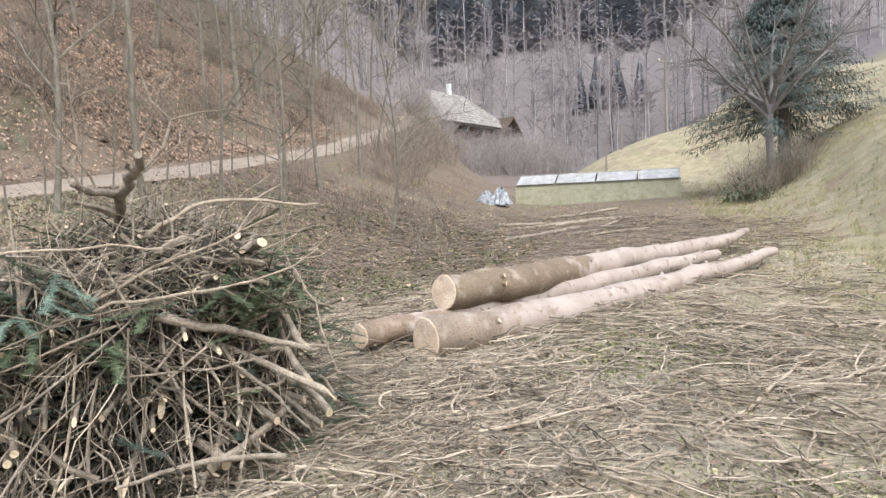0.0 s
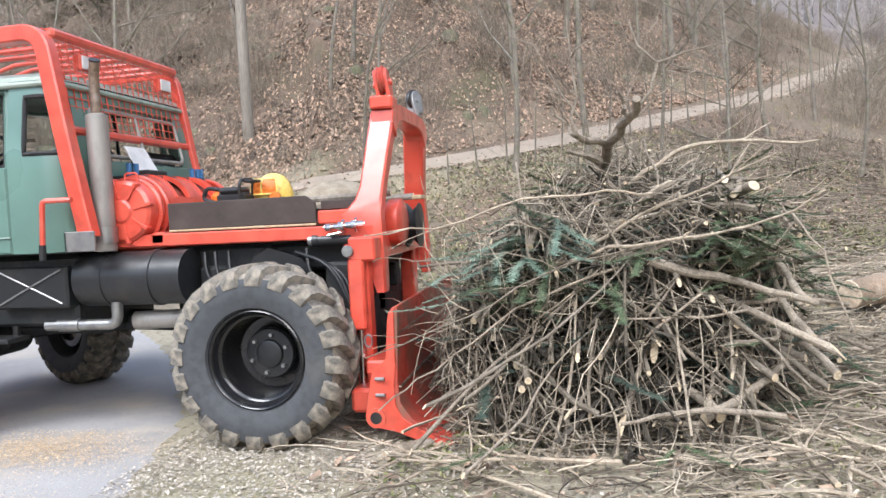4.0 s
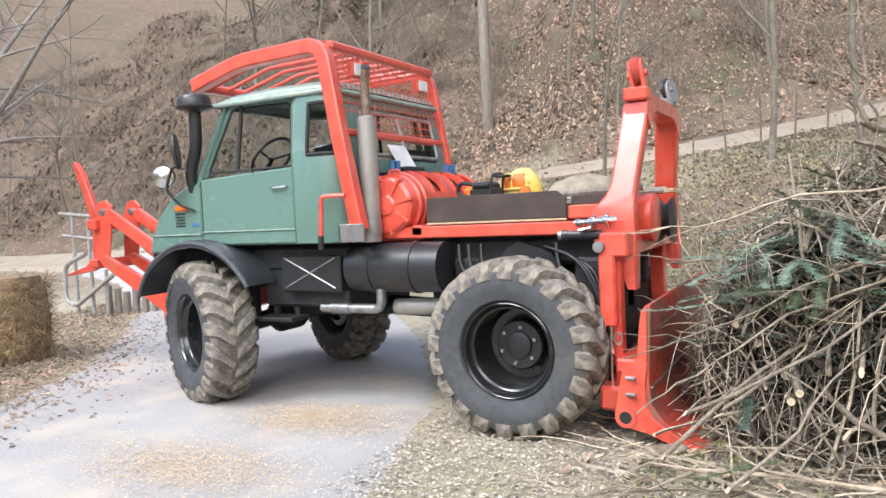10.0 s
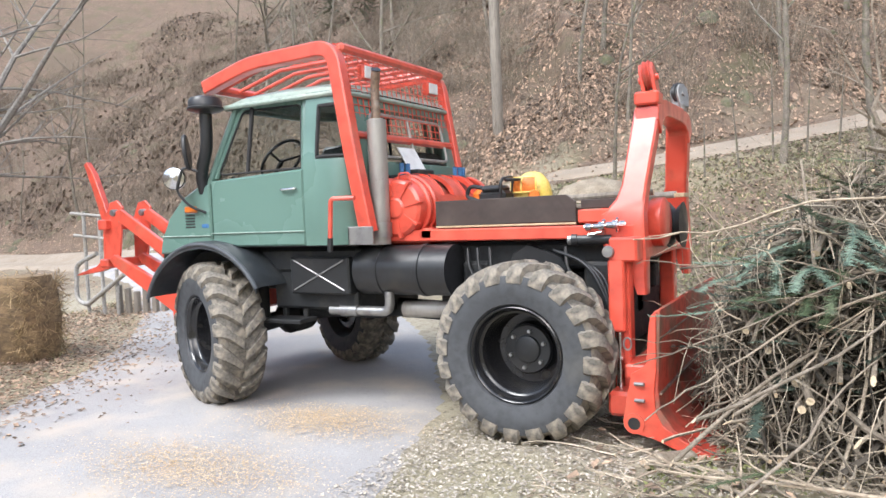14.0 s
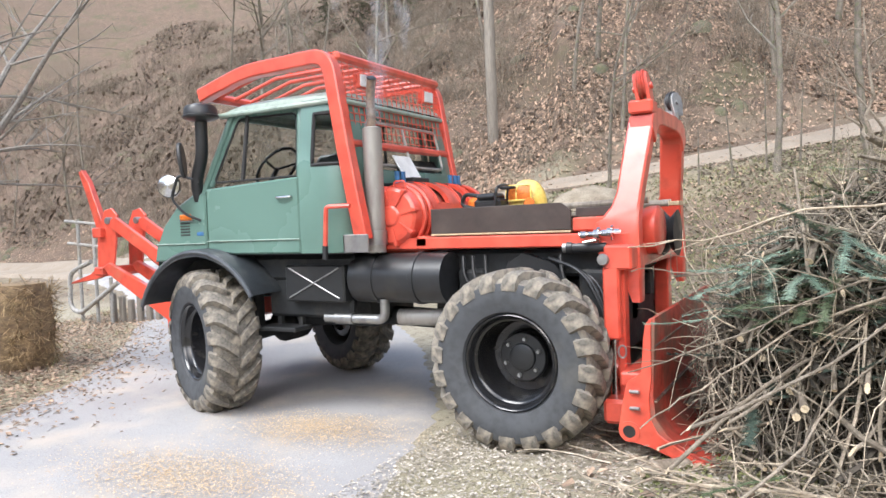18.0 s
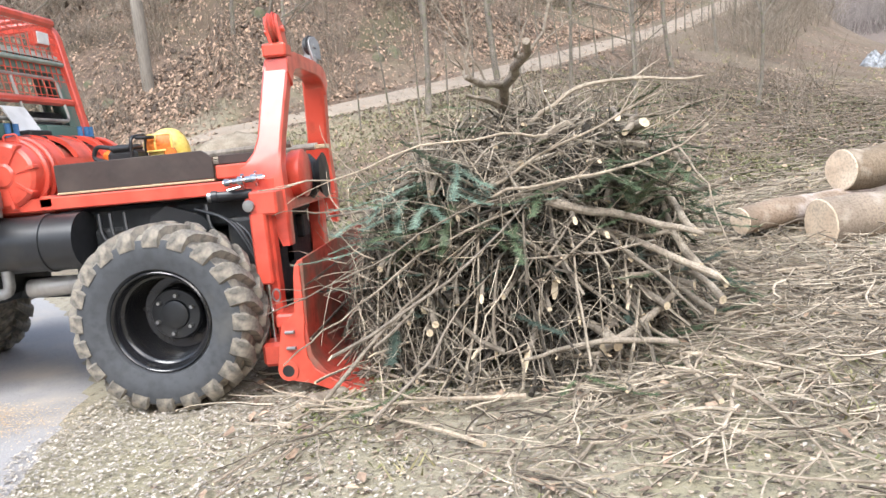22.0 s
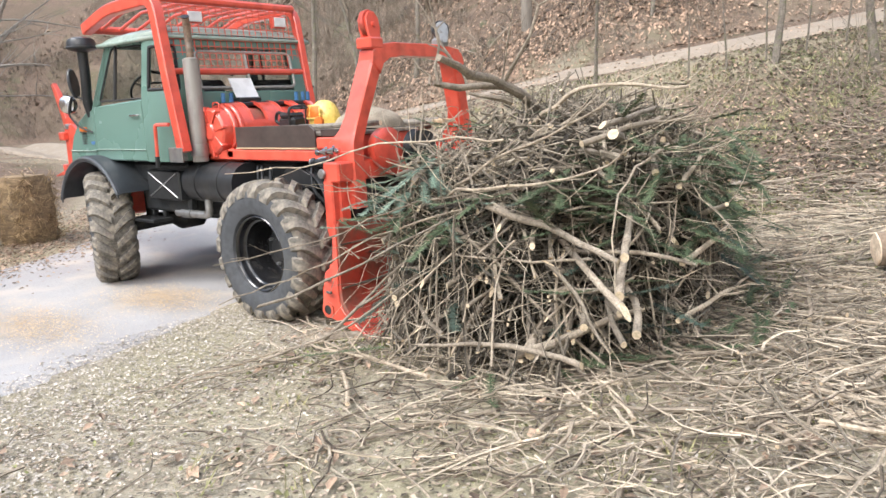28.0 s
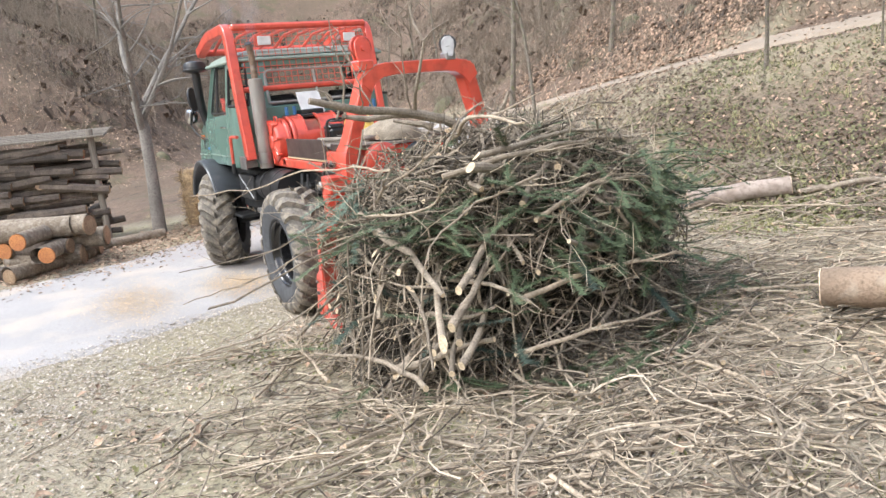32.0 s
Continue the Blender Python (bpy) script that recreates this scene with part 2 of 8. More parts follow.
LAMP_ORANGE = material("orange_lens", (0.75, 0.2, 0.03), (0.65, 0.16, 0.02), 0.25, 0, 20, 90, 0.05)
WHITE = material("white_plastic", (0.78, 0.78, 0.77), (0.72, 0.72, 0.71), 0.45, 0, 2, 6, 0.0)
BLUE = material("blue_plastic", (0.06, 0.2, 0.42), (0.05, 0.15, 0.33), 0.4, 0, 8, 60, 0.05)
YELLOW = material("yellow_plastic", (0.82, 0.64, 0.2), (0.8, 0.56, 0.1), 0.35, 0, 5, 40, 0.02, coat=0.2)
ORANGE = material("orange_plastic", (0.75, 0.2, 0.03), (0.62, 0.15, 0.02), 0.4, 0, 8, 60, 0.04)
DARK = material("dark_upholstery", (0.022, 0.022, 0.024), (0.035, 0.034, 0.034), 0.8, 0, 6, 60, 0.15)
BARK = material("grey_bark", (0.36, 0.31, 0.24), (0.2, 0.165, 0.125), 0.9, 0, 14, 90, 0.5, island=0.75)
BARK_PIECE = material("branch_bark", (0.38, 0.325, 0.255), (0.23, 0.19, 0.145), 0.9, 0, 14, 90, 0.5, obj_random=0.45)
# bark of the deep twigs, with the shade between branches put into its colour
BARK_SHADED = material("shaded_inner_bark", (0.085, 0.072, 0.055), (0.05, 0.042, 0.033), 0.9, 0, 14, 90, 0.4, island=0.5)
CUT = material("fresh_cut_wood", (0.78, 0.63, 0.44), (0.68, 0.52, 0.34), 0.75, 0, 12, 80, 0.15)
TREE_BARK = material("tree_bark", (0.24, 0.21, 0.17), (0.14, 0.12, 0.1), 0.92, 0, 5, 40, 0.6, dirt=(0.13, 0.15, 0.06), dirt_amount=0.3)
LOG_BARK = material("smooth_log_bark", (0.3, 0.25, 0.19), (0.19, 0.15, 0.11), 0.88, 0, 7, 45, 0.5, dirt=(0.4, 0.36, 0.3), dirt_amount=0.35)
LOG_PALE = material("scraped_trunk_wood", (0.43, 0.36, 0.31), (0.33, 0.27, 0.225), 0.85, 0, 2.2, 26, 0.4, dirt=(0.2, 0.155, 0.125), dirt_amount=0.3)
LOG_END = material("sawn_log_end", (0.8, 0.66, 0.5), (0.7, 0.54, 0.39), 0.8, 0, 5, 60, 0.2, dirt=(0.46, 0.35, 0.26), dirt_amount=0.2)
POLE_WOOD = material("weathered_pole_wood", (0.285, 0.255, 0.215), (0.21, 0.185, 0.155), 0.85, 0, 4, 50, 0.3, stretch=(1, 1, 0.08))
TWIG = material("dry_twigs", (0.5, 0.425, 0.325), (0.34, 0.285, 0.215), 0.9, 0, 10, 60, 0.2, island=0.6)
DEBRIS = material("bark_and_wood_crumbs", (0.42, 0.34, 0.26), (0.27, 0.21, 0.16), 0.9, 0, 10, 60, 0.1, island=0.8)
MOSS_BLADE = material("moss_and_short_grass", (0.27, 0.265, 0.12), (0.19, 0.205, 0.08), 0.9, 0, 3, 40, 0.1, island=0.5)
SAWDUST = material("fresh_sawdust", (0.7, 0.55, 0.37), (0.6, 0.45, 0.29), 0.95, 0, 10, 60, 0.1, island=0.25)
CHIP = material("wood_chips", (0.6, 0.54, 0.46), (0.4, 0.36, 0.31), 0.85, 0, 10, 60, 0.1, island=0.4)
LEAF = material("dry_leaves", (0.43, 0.31, 0.22), (0.28, 0.195, 0.137), 0.85, 0, 10, 60, 0.1, island=0.65)
NEEDLE = material("fir_needles", (0.06, 0.09, 0.042), (0.1, 0.13, 0.066), 0.65, 0, 6, 60, 0.1, island=0.45)
GRASS = material("winter_grass", (0.36, 0.32, 0.17), (0.24, 0.235, 0.11), 0.85, 0, 3, 40, 0.1, island=0.5)
STRAW = material("straw", (0.4, 0.285, 0.16), (0.22, 0.15, 0.085), 0.9, 0, 5, 60, 0.6, stretch=(1, 1, 3), dirt=(0.12, 0.085, 0.055), dirt_amount=0.45)


def glass(name, tint=(0.8, 0.85, 0.83)):
    mt = bpy.data.materials.new(name)
    mt.use_nodes = True
    p = mt.node_tree.nodes["Principled BSDF"]
    p.inputs["Base Color"].default_value = (*tint, 1)
    p.inputs["Transmission Weight"].default_value = 1.0
    p.inputs["Roughness"].default_value = 0.02
    p.inputs["IOR"].default_value = 1.1
    return mt


GLASS = glass("window_glass")

# ---- the lie of the land ----
TRACK = [(-30, -120, 0.0), (-21, -30, 0.0), (-16, -7, 0.0), (-17, 3.5, 0.0), (-25, 8.2, 0.05), (-46, 14, 0.1), (-46, 18, 0.15), (-24, 13.0, 0.3), (-15.5, 10.3, 0.55), (-10, 9.7, 1.0), (-3.4, 10.3, 2.0), (-0.6, 12.0, 2.45), (2.3, 14.2, 3.0), (7.8, 21.5, 4.5), (14.7, 34, 7.2), (22, 50, 10.5), (30, 75, 14), (40, 120, 20), (60, 250, 30)]
ROAD = [(-1.2, -40), (-1.5, -12), (-1.65, -5), (-1.75, -2.2), (-2.35, -0.1), (-3.6, 1.9), (-5.8, 4.2), (-9, 6.6), (-14, 8.9), (-20, 10.7), (-30, 11.9), (-44, 15.5)]


def along(line, x, y):
    """Distance to a line (positive to its left), and the height of its nearest point."""
    best, side, height = np.full(np.shape(x), 1e9), np.zeros(np.shape(x)), np.zeros(np.shape(x))
    sure = np.zeros(np.shape(x))
    for a, b in zip(line, line[1:]):
        dx, dy = b[0] - a[0], b[1] - a[1]
        t = np.clip(((x - a[0]) * dx + (y - a[1]) * dy) / (dx * dx + dy * dy), 0, 1)
        qx, qy = a[0] + t * dx, a[1] + t * dy
        d = np.hypot(x - qx, y - qy)
        cross = (dx * (y - a[1]) - dy * (x - a[0])) / math.hypot(dx, dy)
        near = (d < best - 1e-9) | ((d < best + 1e-9) & (np.abs(cross) > sure))
        best = np.where(near, d, best)
        side, sure = np.where(near, np.sign(cross), side), np.where(near, np.abs(cross), sure)
        if len(a) > 2:
            height = np.where(near, a[2] + t * (b[2] - a[2]), height)
    return best * side, height


def smooth_step(v):
    v = np.clip(v, 0, 1)
    return v * v * (3 - 2 * v)


def waves(x, y, s, k=0):
    """Cheap smooth unevenness between -1 and 1."""
    return (np.sin(x * s + 1.3 * k + 1.7 * np.sin(y * s * 0.7 + k)) + np.sin(y * s * 1.1 - 2.1 * k + 1.3 * np.sin(x * s * 0.8 - k)) + np.sin((x + y) * s * 0.6 + k)) / 3


def meadow_ridge(x, y):
    """A pale grassy spur beyond the greenhouse."""
    side, r = (x - 2.1) * 0.855 - (y + 3.9) * 0.519, (x - 2.1) * 0.519 + (y + 3.9) * 0.855
    rise = 4.3 * (1 - np.exp(-np.maximum(side, 0) / 5)) * (1 - smooth_step((side - 12) / 9))
    return rise * np.exp(-((r - 48) / np.where(r < 48, 9.0, 14.0)) ** 2)


def land(x, y):
    """Height of the ground."""
    x, y = np.asarray(x, float), np.asarray(y, float)
    raw = 0.075 * x + 0.06 * y - 0.1
    base = 0.5 * (raw + np.sqrt(raw * raw + 0.004)) * smooth_step((x + 6) / 5)
    d, zt = along(TRACK, x, y)
    base = np.minimum(base, zt + 30)
    low = base + (zt - 0.2 - base) * (1 - np.clip((-d - 1.2) / 7.5, 0, 1)) ** 1.9
    up = np.maximum(d - 1.4, 0)
    high = zt + 0.62 * up + 0.12 * np.minimum(up, 6) * (1 + waves(x, y, 0.5, 3)) + 0.05 * waves(x, y, 1.9, 1) * np.minimum(up, 2)
    high = np.where(up > 55, high - 0.45 * (up - 55), high)
    tilt = 0.17 * smooth_step((x + 13) / 5)
    z = np.where(d > 0, high, low) + np.where(d > 0, tilt * np.minimum(d, 1.4), 0)
    z = np.where((d < 0) & (d > -1.4), zt + tilt * d, z)
    s = 0.79 * (x - 9.5) - 0.61 * (y - 1.5)
    bank = np.maximum(s, 0)
    z = z + 0.5 * bank * smooth_step(bank / 4) * (1 - 0.5 * smooth_step((bank - 25) / 40)) + 0.12 * waves(x, y, 0.8, 5) * smooth_step(bank / 3)
    far = np.maximum(0.42 * x + 0.9 * y - 85, 0)
    z = z + 0.5 * far * smooth_step(far / 40)
    away = smooth_step((np.abs(along(ROAD, x, y)[0]) - 1.9) / 1.2) * smooth_step((np.abs(d) - 1.3) / 1.0)
    z = z + away * (0.025 * waves(x, y, 2.1) + 0.012 * waves(x, y, 6.3, 2))
    z = z + 0.14 * np.exp(-(((x - 5) / 3) ** 2) - ((y - 2.6) / 2) ** 2)
    z = z + 5.3 * np.exp(-(((x - 37) / 11) ** 2) - ((y - 77) / 9) ** 2)
    z = z + meadow_ridge(x, y)
    # the bank beyond the road towards the valley
    return z - 0.25 * smooth_step((-x - 5) / 5) * smooth_step((3 - y) / 4)


class Lookup:
    """A surface sampled on two grids, fine near the truck and coarse far off."""

    def __init__(self, rule):
        self.rule, self.grids = rule, []
        for x0, x1, y0, y1, step in ((-12, 14, -7, 16, 0.1), (-80, 140, -30, 200, 0.5)):
            gx, gy = np.meshgrid(np.arange(x0, x1 + step, step), np.arange(y0, y1 + step, step))
            self.grids.append((x0, x1, y0, y1, step, rule(gx, gy).tolist()))

    def __call__(self, x, y):
        for x0, x1, y0, y1, step, g in self.grids:
            if x0 <= x < x1 and y0 <= y < y1:
                u, w = (x - x0) / step, (y - y0) / step
                i, j = int(u), int(w)
                u, w = u - i, w - j
                a, b = g[j], g[j + 1]
                return (a[i] * (1 - u) + a[i + 1] * u) * (1 - w) + (b[i] * (1 - u) + b[i + 1] * u) * w
        return float(self.rule(np.array(x, float), np.array(y, float)))


ground_z = Lookup(land)
track_d = Lookup(lambda x, y: along(TRACK, x, y)[0])
road_d = Lookup(lambda x, y: along(ROAD, x, y)[0])


def graded(lo, hi, step, reach):
    inner = np.arange(lo, hi + step / 2, step)
    outer, d, k = [], step, 0.0
    while k < reach:
        d *= 1.09
        k += d
        outer.append(k)
    outer = np.array(outer)
    return np.concatenate([lo - outer[::-1], inner, hi + outer])


def zone_material():
    mt = bpy.data.materials.new("ground_cover")
    mt.use_nodes = True
    t = mt.node_tree
    N, L = t.nodes, t.links
    p = N["Principled BSDF"]
    co = N.new("ShaderNodeTexCoord").outputs["Object"]
    at = N.new("ShaderNodeAttribute")
    at.attribute_name = "cover"
    sep = N.new("ShaderNodeSeparateColor")
    L.new(at.outputs["Color"], sep.inputs[0])

    def noise_tex(s, d=6, rough=0.6):
        n = N.new("ShaderNodeTexNoise")
        n.inputs["Scale"].default_value, n.inputs["Detail"].default_value, n.inputs["Roughness"].default_value = s, d, rough
        L.new(co, n.inputs["Vector"])
        return n.outputs["Fac"]

    def span(f, lo, hi):
        r = N.new("ShaderNodeMapRange")
        r.inputs["From Min"].default_value, r.inputs["From Max"].default_value = lo, hi
        L.new(f, r.inputs["Value"])
        return r.outputs[0]

    def mix(fac, a, b):
        x = N.new("ShaderNodeMix")
        x.data_type = "RGBA"
        L.new(fac, x.inputs[0])
        for i, v in ((6, a), (7, b)):
            if isinstance(v, tuple):
                x.inputs[i].default_value = (*v, 1)
            else:
                L.new(v, x.inputs[i])
        return x.outputs[2]

    big, mid, small = noise_tex(0.5), noise_tex(5), noise_tex(45, 8, 0.7)
    soil = mix(span(mid, 0.35, 0.65), (0.29, 0.255, 0.18), (0.41, 0.365, 0.265))
    soil = mix(span(small, 0.4, 0.75), soil, (0.47, 0.42, 0.345))
    soil = mix(span(big, 0.48, 0.66), soil, (0.37, 0.335, 0.22))
    green = mix(span(mid, 0.3, 0.7), (0.285, 0.26, 0.15), (0.4, 0.345, 0.23))
    green = mix(span(small, 0.4, 0.8), green, (0.19, 0.18, 0.09))
    green = mix(span(noise_tex(1.6, 6, 0.72), 0.44, 0.6), green, (0.43, 0.36, 0.23))
    green = mix(span(noise_tex(0.7, 7, 0.75), 0.53, 0.62), green, (0.27, 0.2, 0.135))
    leaf = mix(span(mid, 0.3, 0.7), (0.165, 0.112, 0.078), (0.225, 0.153, 0.107))
    leaf = mix(span(small, 0.42, 0.7), leaf, (0.08, 0.06, 0.045))
    grain = noise_tex(17, 8, 0.78)
    leaf = mix(span(grain, 0.52, 0.66), leaf, (0.37, 0.25, 0.177))
    leaf = mix(span(grain, 0.48, 0.36), leaf, (0.06, 0.045, 0.034))
    soil = mix(span(grain, 0.47, 0.34), soil, (0.13, 0.105, 0.08))
    soil = mix(span(grain, 0.58, 0.7), soil, (0.5, 0.44, 0.35))
    green = mix(span(grain, 0.47, 0.34), green, (0.13, 0.13, 0.06))
    leaf = mix(span(noise_tex(4.2, 6, 0.75), 0.5, 0.62), leaf, (0.1, 0.068, 0.048))
    leaf = mix(span(noise_tex(1.1, 5, 0.7), 0.45, 0.68), leaf, (0.12, 0.085, 0.062))
    leaf = mix(span(noise_tex(90, 4), 0.55, 0.75), leaf, (0.3, 0.235, 0.18))
    leaf = mix(span(noise_tex(0.45, 7, 0.72), 0.52, 0.62), leaf, (0.115, 0.1, 0.058))
    leaf = mix(span(noise_tex(0.16, 5, 0.7), 0.52, 0.64), leaf, (0.13, 0.096, 0.066))
    leaf = mix(span(noise_tex(2.3, 7, 0.75), 0.57, 0.66), leaf, (0.065, 0.052, 0.042))
    col = mix(sep.outputs[0], soil, green)
    col = mix(sep.outputs[1], col, leaf)
    # haze over the distant ground, mixed into its colour as grey-mauve
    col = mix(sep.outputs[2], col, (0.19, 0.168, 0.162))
    L.new(col, p.inputs["Base Color"])
    p.inputs["Roughness"].default_value = 0.95
    b = N.new("ShaderNodeBump")
    b.inputs["Strength"].default_value, b.inputs["Distance"].default_value = 0.7, 0.03
    L.new(small, b.inputs["Height"])
    L.new(b.outputs[0], p.inputs["Normal"])
    return mt


GROUND = zone_material()


def build_ground():
    xs, ys = graded(-8, 13, 0.14, 420), graded(-6, 16, 0.14, 420)
    gx, gy = np.meshgrid(xs, ys)
    gz = land(gx, gy)
    droad = np.abs(along(ROAD, gx, gy)[0])
    dtrack, _ = along(TRACK, gx, gy)
    gz = np.where((droad < 1.6) & (gx > -13), gz - 0.03, gz)
    gz = np.where(np.abs(dtrack) < 1.0, gz - 0.03, gz)
    ny, nx = gx.shape
    me = bpy.data.meshes.new("ground")
    verts = np.stack([gx, gy, gz], -1).reshape(-1, 3)
    i = np.arange(nx * ny).reshape(ny, nx)
    faces = np.stack([i[:-1, :-1], i[:-1, 1:], i[1:, 1:], i[1:, :-1]], -1).reshape(-1, 4)
    me.from_pydata(verts.tolist(), [], faces.tolist())
    me.polygons.foreach_set("use_smooth", [True] * len(me.polygons))
    # cover: red = grass, green = leaf litter, blue = distance haze in the colour
    bank = 0.79 * (gx - 9.5) - 0.61 * (gy - 1.5)
    wob = 0.8 * waves(gx, gy, 0.9, 2) + 0.5 * waves(gx, gy, 3.1, 4)
    grass = smooth_step((bank + 2.5 + wob * 1.5) / 3) * 0.9
    grass = np.maximum(grass, smooth_step((dtrack + 6 + wob) / 2.5) * smooth_step((0.8 - dtrack) / 1.0) * 0.35 * smooth_step((5 - gx) / 5))
    grass = np.maximum(grass, 0.55 * smooth_step(wob * 1.4) * smooth_step((gx - 3) / 3))
    grass = np.maximum(grass, 0.22 * smooth_step((-gx - 5.2 + 0.3 * wob) / 1.5) * smooth_step((6 - gy) / 3) * smooth_step((gx + 9) / 3))
    grass = np.maximum(grass, 0.75 * smooth_step((waves(gx, gy, 1.3, 7) + 0.4 * waves(gx, gy, 4.1, 3) - 0.15) / 0.5) * smooth_step((np.abs(along(ROAD, gx, gy)[0]) - 3.0) / 1.0))
    leaf = smooth_step((dtrack - 1.0 + 0.6 * wob) / 1.5)
    leaf = np.maximum(leaf, smooth_step((dtrack + 10 + 2.5 * wob) / 3) * smooth_step((gy - 3.2) / 2) * smooth_step((1 - bank) / 4) * (0.45 + 0.4 * smooth_step(0.5 + wob)))
    leaf = np.maximum(leaf, 0.85 * smooth_step((dtrack + 9 + wob) / 3) * smooth_step((gx - 2.5 + wob) / 4) * smooth_step((1 - bank) / 4))
    leaf = np.maximum(leaf, smooth_step((0.42 * gx + 0.9 * gy - 45) / 20) * (1 - 0.8 * smooth_step(bank / 6)))
    leaf = np.maximum(leaf, smooth_step((-gx - 6.5 + wob) / 3) * smooth_step((np.abs(along(ROAD, gx, gy)[0]) - 2.2 + 0.4 * wob) / 1.0))
    leaf = np.maximum(leaf, 0.8 * smooth_step((gx - 3 + wob) / 3) * smooth_step((gy - 4.5 + wob) / 3) * smooth_step((2 - bank) / 4))
    leaf = np.maximum(leaf, 0.85 * smooth_step((dtrack + 9 + wob) / 3) * smooth_step((gx + 3) / 3) * smooth_step((gy - 4 + wob) / 3) * smooth_step((1 - bank) / 4))
    leaf = np.maximum(leaf, (0.72 + 0.25 * smooth_step(0.5 + wob)) * smooth_step((dtrack + 9.5 + wob) / 2.5) * smooth_step((gx + 5 + wob) / 2) * smooth_step((gy - 4.6 + wob) / 2) * smooth_step((1 - bank) / 4))
    verge = 0.6 * smooth_step((dtrack + 3.4 + 0.7 * wob) / 1.4) * smooth_step((-0.6 - dtrack) / 0.5) * smooth_step((gx + 5) / 2) * smooth_step((4.5 - gx) / 3)
    spur = smooth_step(meadow_ridge(gx, gy) / 0.8)
    leaf, grass = leaf * (1 - verge) * (1 - spur), np.maximum(np.maximum(grass, 0.85 * verge), 0.9 * spur)
    col = me.color_attributes.new("cover", "FLOAT_COLOR", "POINT")
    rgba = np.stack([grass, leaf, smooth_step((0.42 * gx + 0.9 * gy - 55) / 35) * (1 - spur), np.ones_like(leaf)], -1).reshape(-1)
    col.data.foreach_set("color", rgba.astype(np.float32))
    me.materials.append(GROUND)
    me.update()
    return tagged(new("ground", me), "trampled winter meadow with leaf litter and bare soil", "ground", kind="structure")


build_ground()


def asphalt_material(name, base, dusty):
    mt = material(name, base, tuple(c * 0.85 for c in base), 0.9, 0, 0.9, 120, 0.35, dirt=dusty, dirt_amount=0.45, bump_dist=0.006)
    return mt


ASPHALT = material("old_asphalt", (0.43, 0.418, 0.41), (0.345, 0.335, 0.33), 0.9, 0, 0.7, 140, 0.35, dirt=(0.52, 0.45, 0.37), dirt_amount=0.35, bump_dist=0.006)
TRACK_GRAVEL = asphalt_material("gravel_track_surface", (0.36, 0.3, 0.235), (0.27, 0.215, 0.16))


def strip(name, line, half, mat, label, lift, seed, step=0.35, wobble=0.15):
    """A road laid along a line on the ground, with a ragged edge."""
    pts = [Vector((p[0], p[1])) for p in line]
    fine = []
    for a, b in zip(pts, pts[1:]):
        n = max(1, int((b - a).length / step))
        fine += [a.lerp(b, i / n) for i in range(n)]
    fine.append(pts[-1])
    for _ in range(6):
        fine = [fine[0]] + [(fine[i - 1] + fine[i] * 2 + fine[i + 1]) / 4 for i in range(1, len(fine) - 1)] + [fine[-1]]
    rng = random.Random(seed)
    geo, cols = Geo(), 13
    verts, faces = [], []
    wl = wr = 0.0
    for i, p in enumerate(fine):
        d = (fine[min(i + 1, len(fine) - 1)] - fine[max(i - 1, 0)]).normalized()
        n = Vector((-d.y, d.x))
        wl = wl * 0.8 + rng.uniform(-wobble, wobble) * 0.5
        wr = wr * 0.8 + rng.uniform(-wobble, wobble) * 0.5
        for k in range(cols):
            u = -1 + 2 * k / (cols - 1)
            off = u * (half + (wr if u < 0 else wl))
            q = p + n * off
            edge = abs(u) > 0.99
            far = 0.08 * min(1.0, max(0.0, (-q.x - 9) / 6))
            verts.append((q.x, q.y, ground_z(q.x, q.y) + far + (lift + 0.012 * (1 - u * u) if not edge else -0.04 - 2 * far)))
    for i in range(len(fine) - 1):
        for k in range(cols - 1):
            a = i * cols + k
            faces.append((a, a + cols, a + cols + 1, a + 1))
    geo.add(verts, [f[::-1] for f in faces])
    return solid(name, geo, mat, label, "road", kind="structure")


strip("road", ROAD[:9], 1.85, ASPHALT, "worn grey asphalt lane dusted with sawdust", 0.012, 3)
strip("far_lane", ROAD[8:], 1.7, TRACK_GRAVEL, "grey lane leading on round the slope", 0.012, 5)
strip("track", TRACK[7:17], 0.62, TRACK_GRAVEL, "narrow gravel track climbing along the slope", 0.02, 4, 0.6)

# ---- forestry truck ----
RUST = material("heat_browned_steel", (0.3, 0.22, 0.16), (0.2, 0.15, 0.12), 0.5, 0.6, 5, 40, 0.1, dirt=(0.4, 0.38, 0.35), dirt_amount=0.3)


GUARD = material("dusty_black_mudguard", (0.03, 0.036, 0.042), (0.04, 0.046, 0.052), 0.38, 0, 2, 14, 0.03, dirt=(0.085, 0.085, 0.083), dirt_amount=0.3, coat=0.3)


GUARD_LIP = material("rubbed_grey_lip", (0.11, 0.12, 0.13), (0.075, 0.082, 0.09), 0.34, 0.1, 3, 20, 0.03, coat=0.3)


def lug_tyre():
    """Tyre with angled lugs, its axis along y, outer face towards -y."""
    geo = Geo()
    prof = [(0.285, -0.13), (0.30, -0.165), (0.36, -0.185), (0.42, -0.188), (0.465, -0.172), (0.49, -0.13), (0.498, -0.06), (0.5, 0), (0.498, 0.06), (0.49, 0.13), (0.465, 0.172), (0.42, 0.188), (0.36, 0.185), (0.30, 0.165), (0.285, 0.13), (0.275, 0.0), (0.285, -0.13)]
    geo.lathe(prof[:5], (0, 0, 0), "y", 72, 0)
    geo.lathe(prof[4:11], (0, 0, 0), "y", 72, 1)
    geo.lathe(prof[10:], (0, 0, 0), "y", 72, 0)
    return geo


LUGS = 20


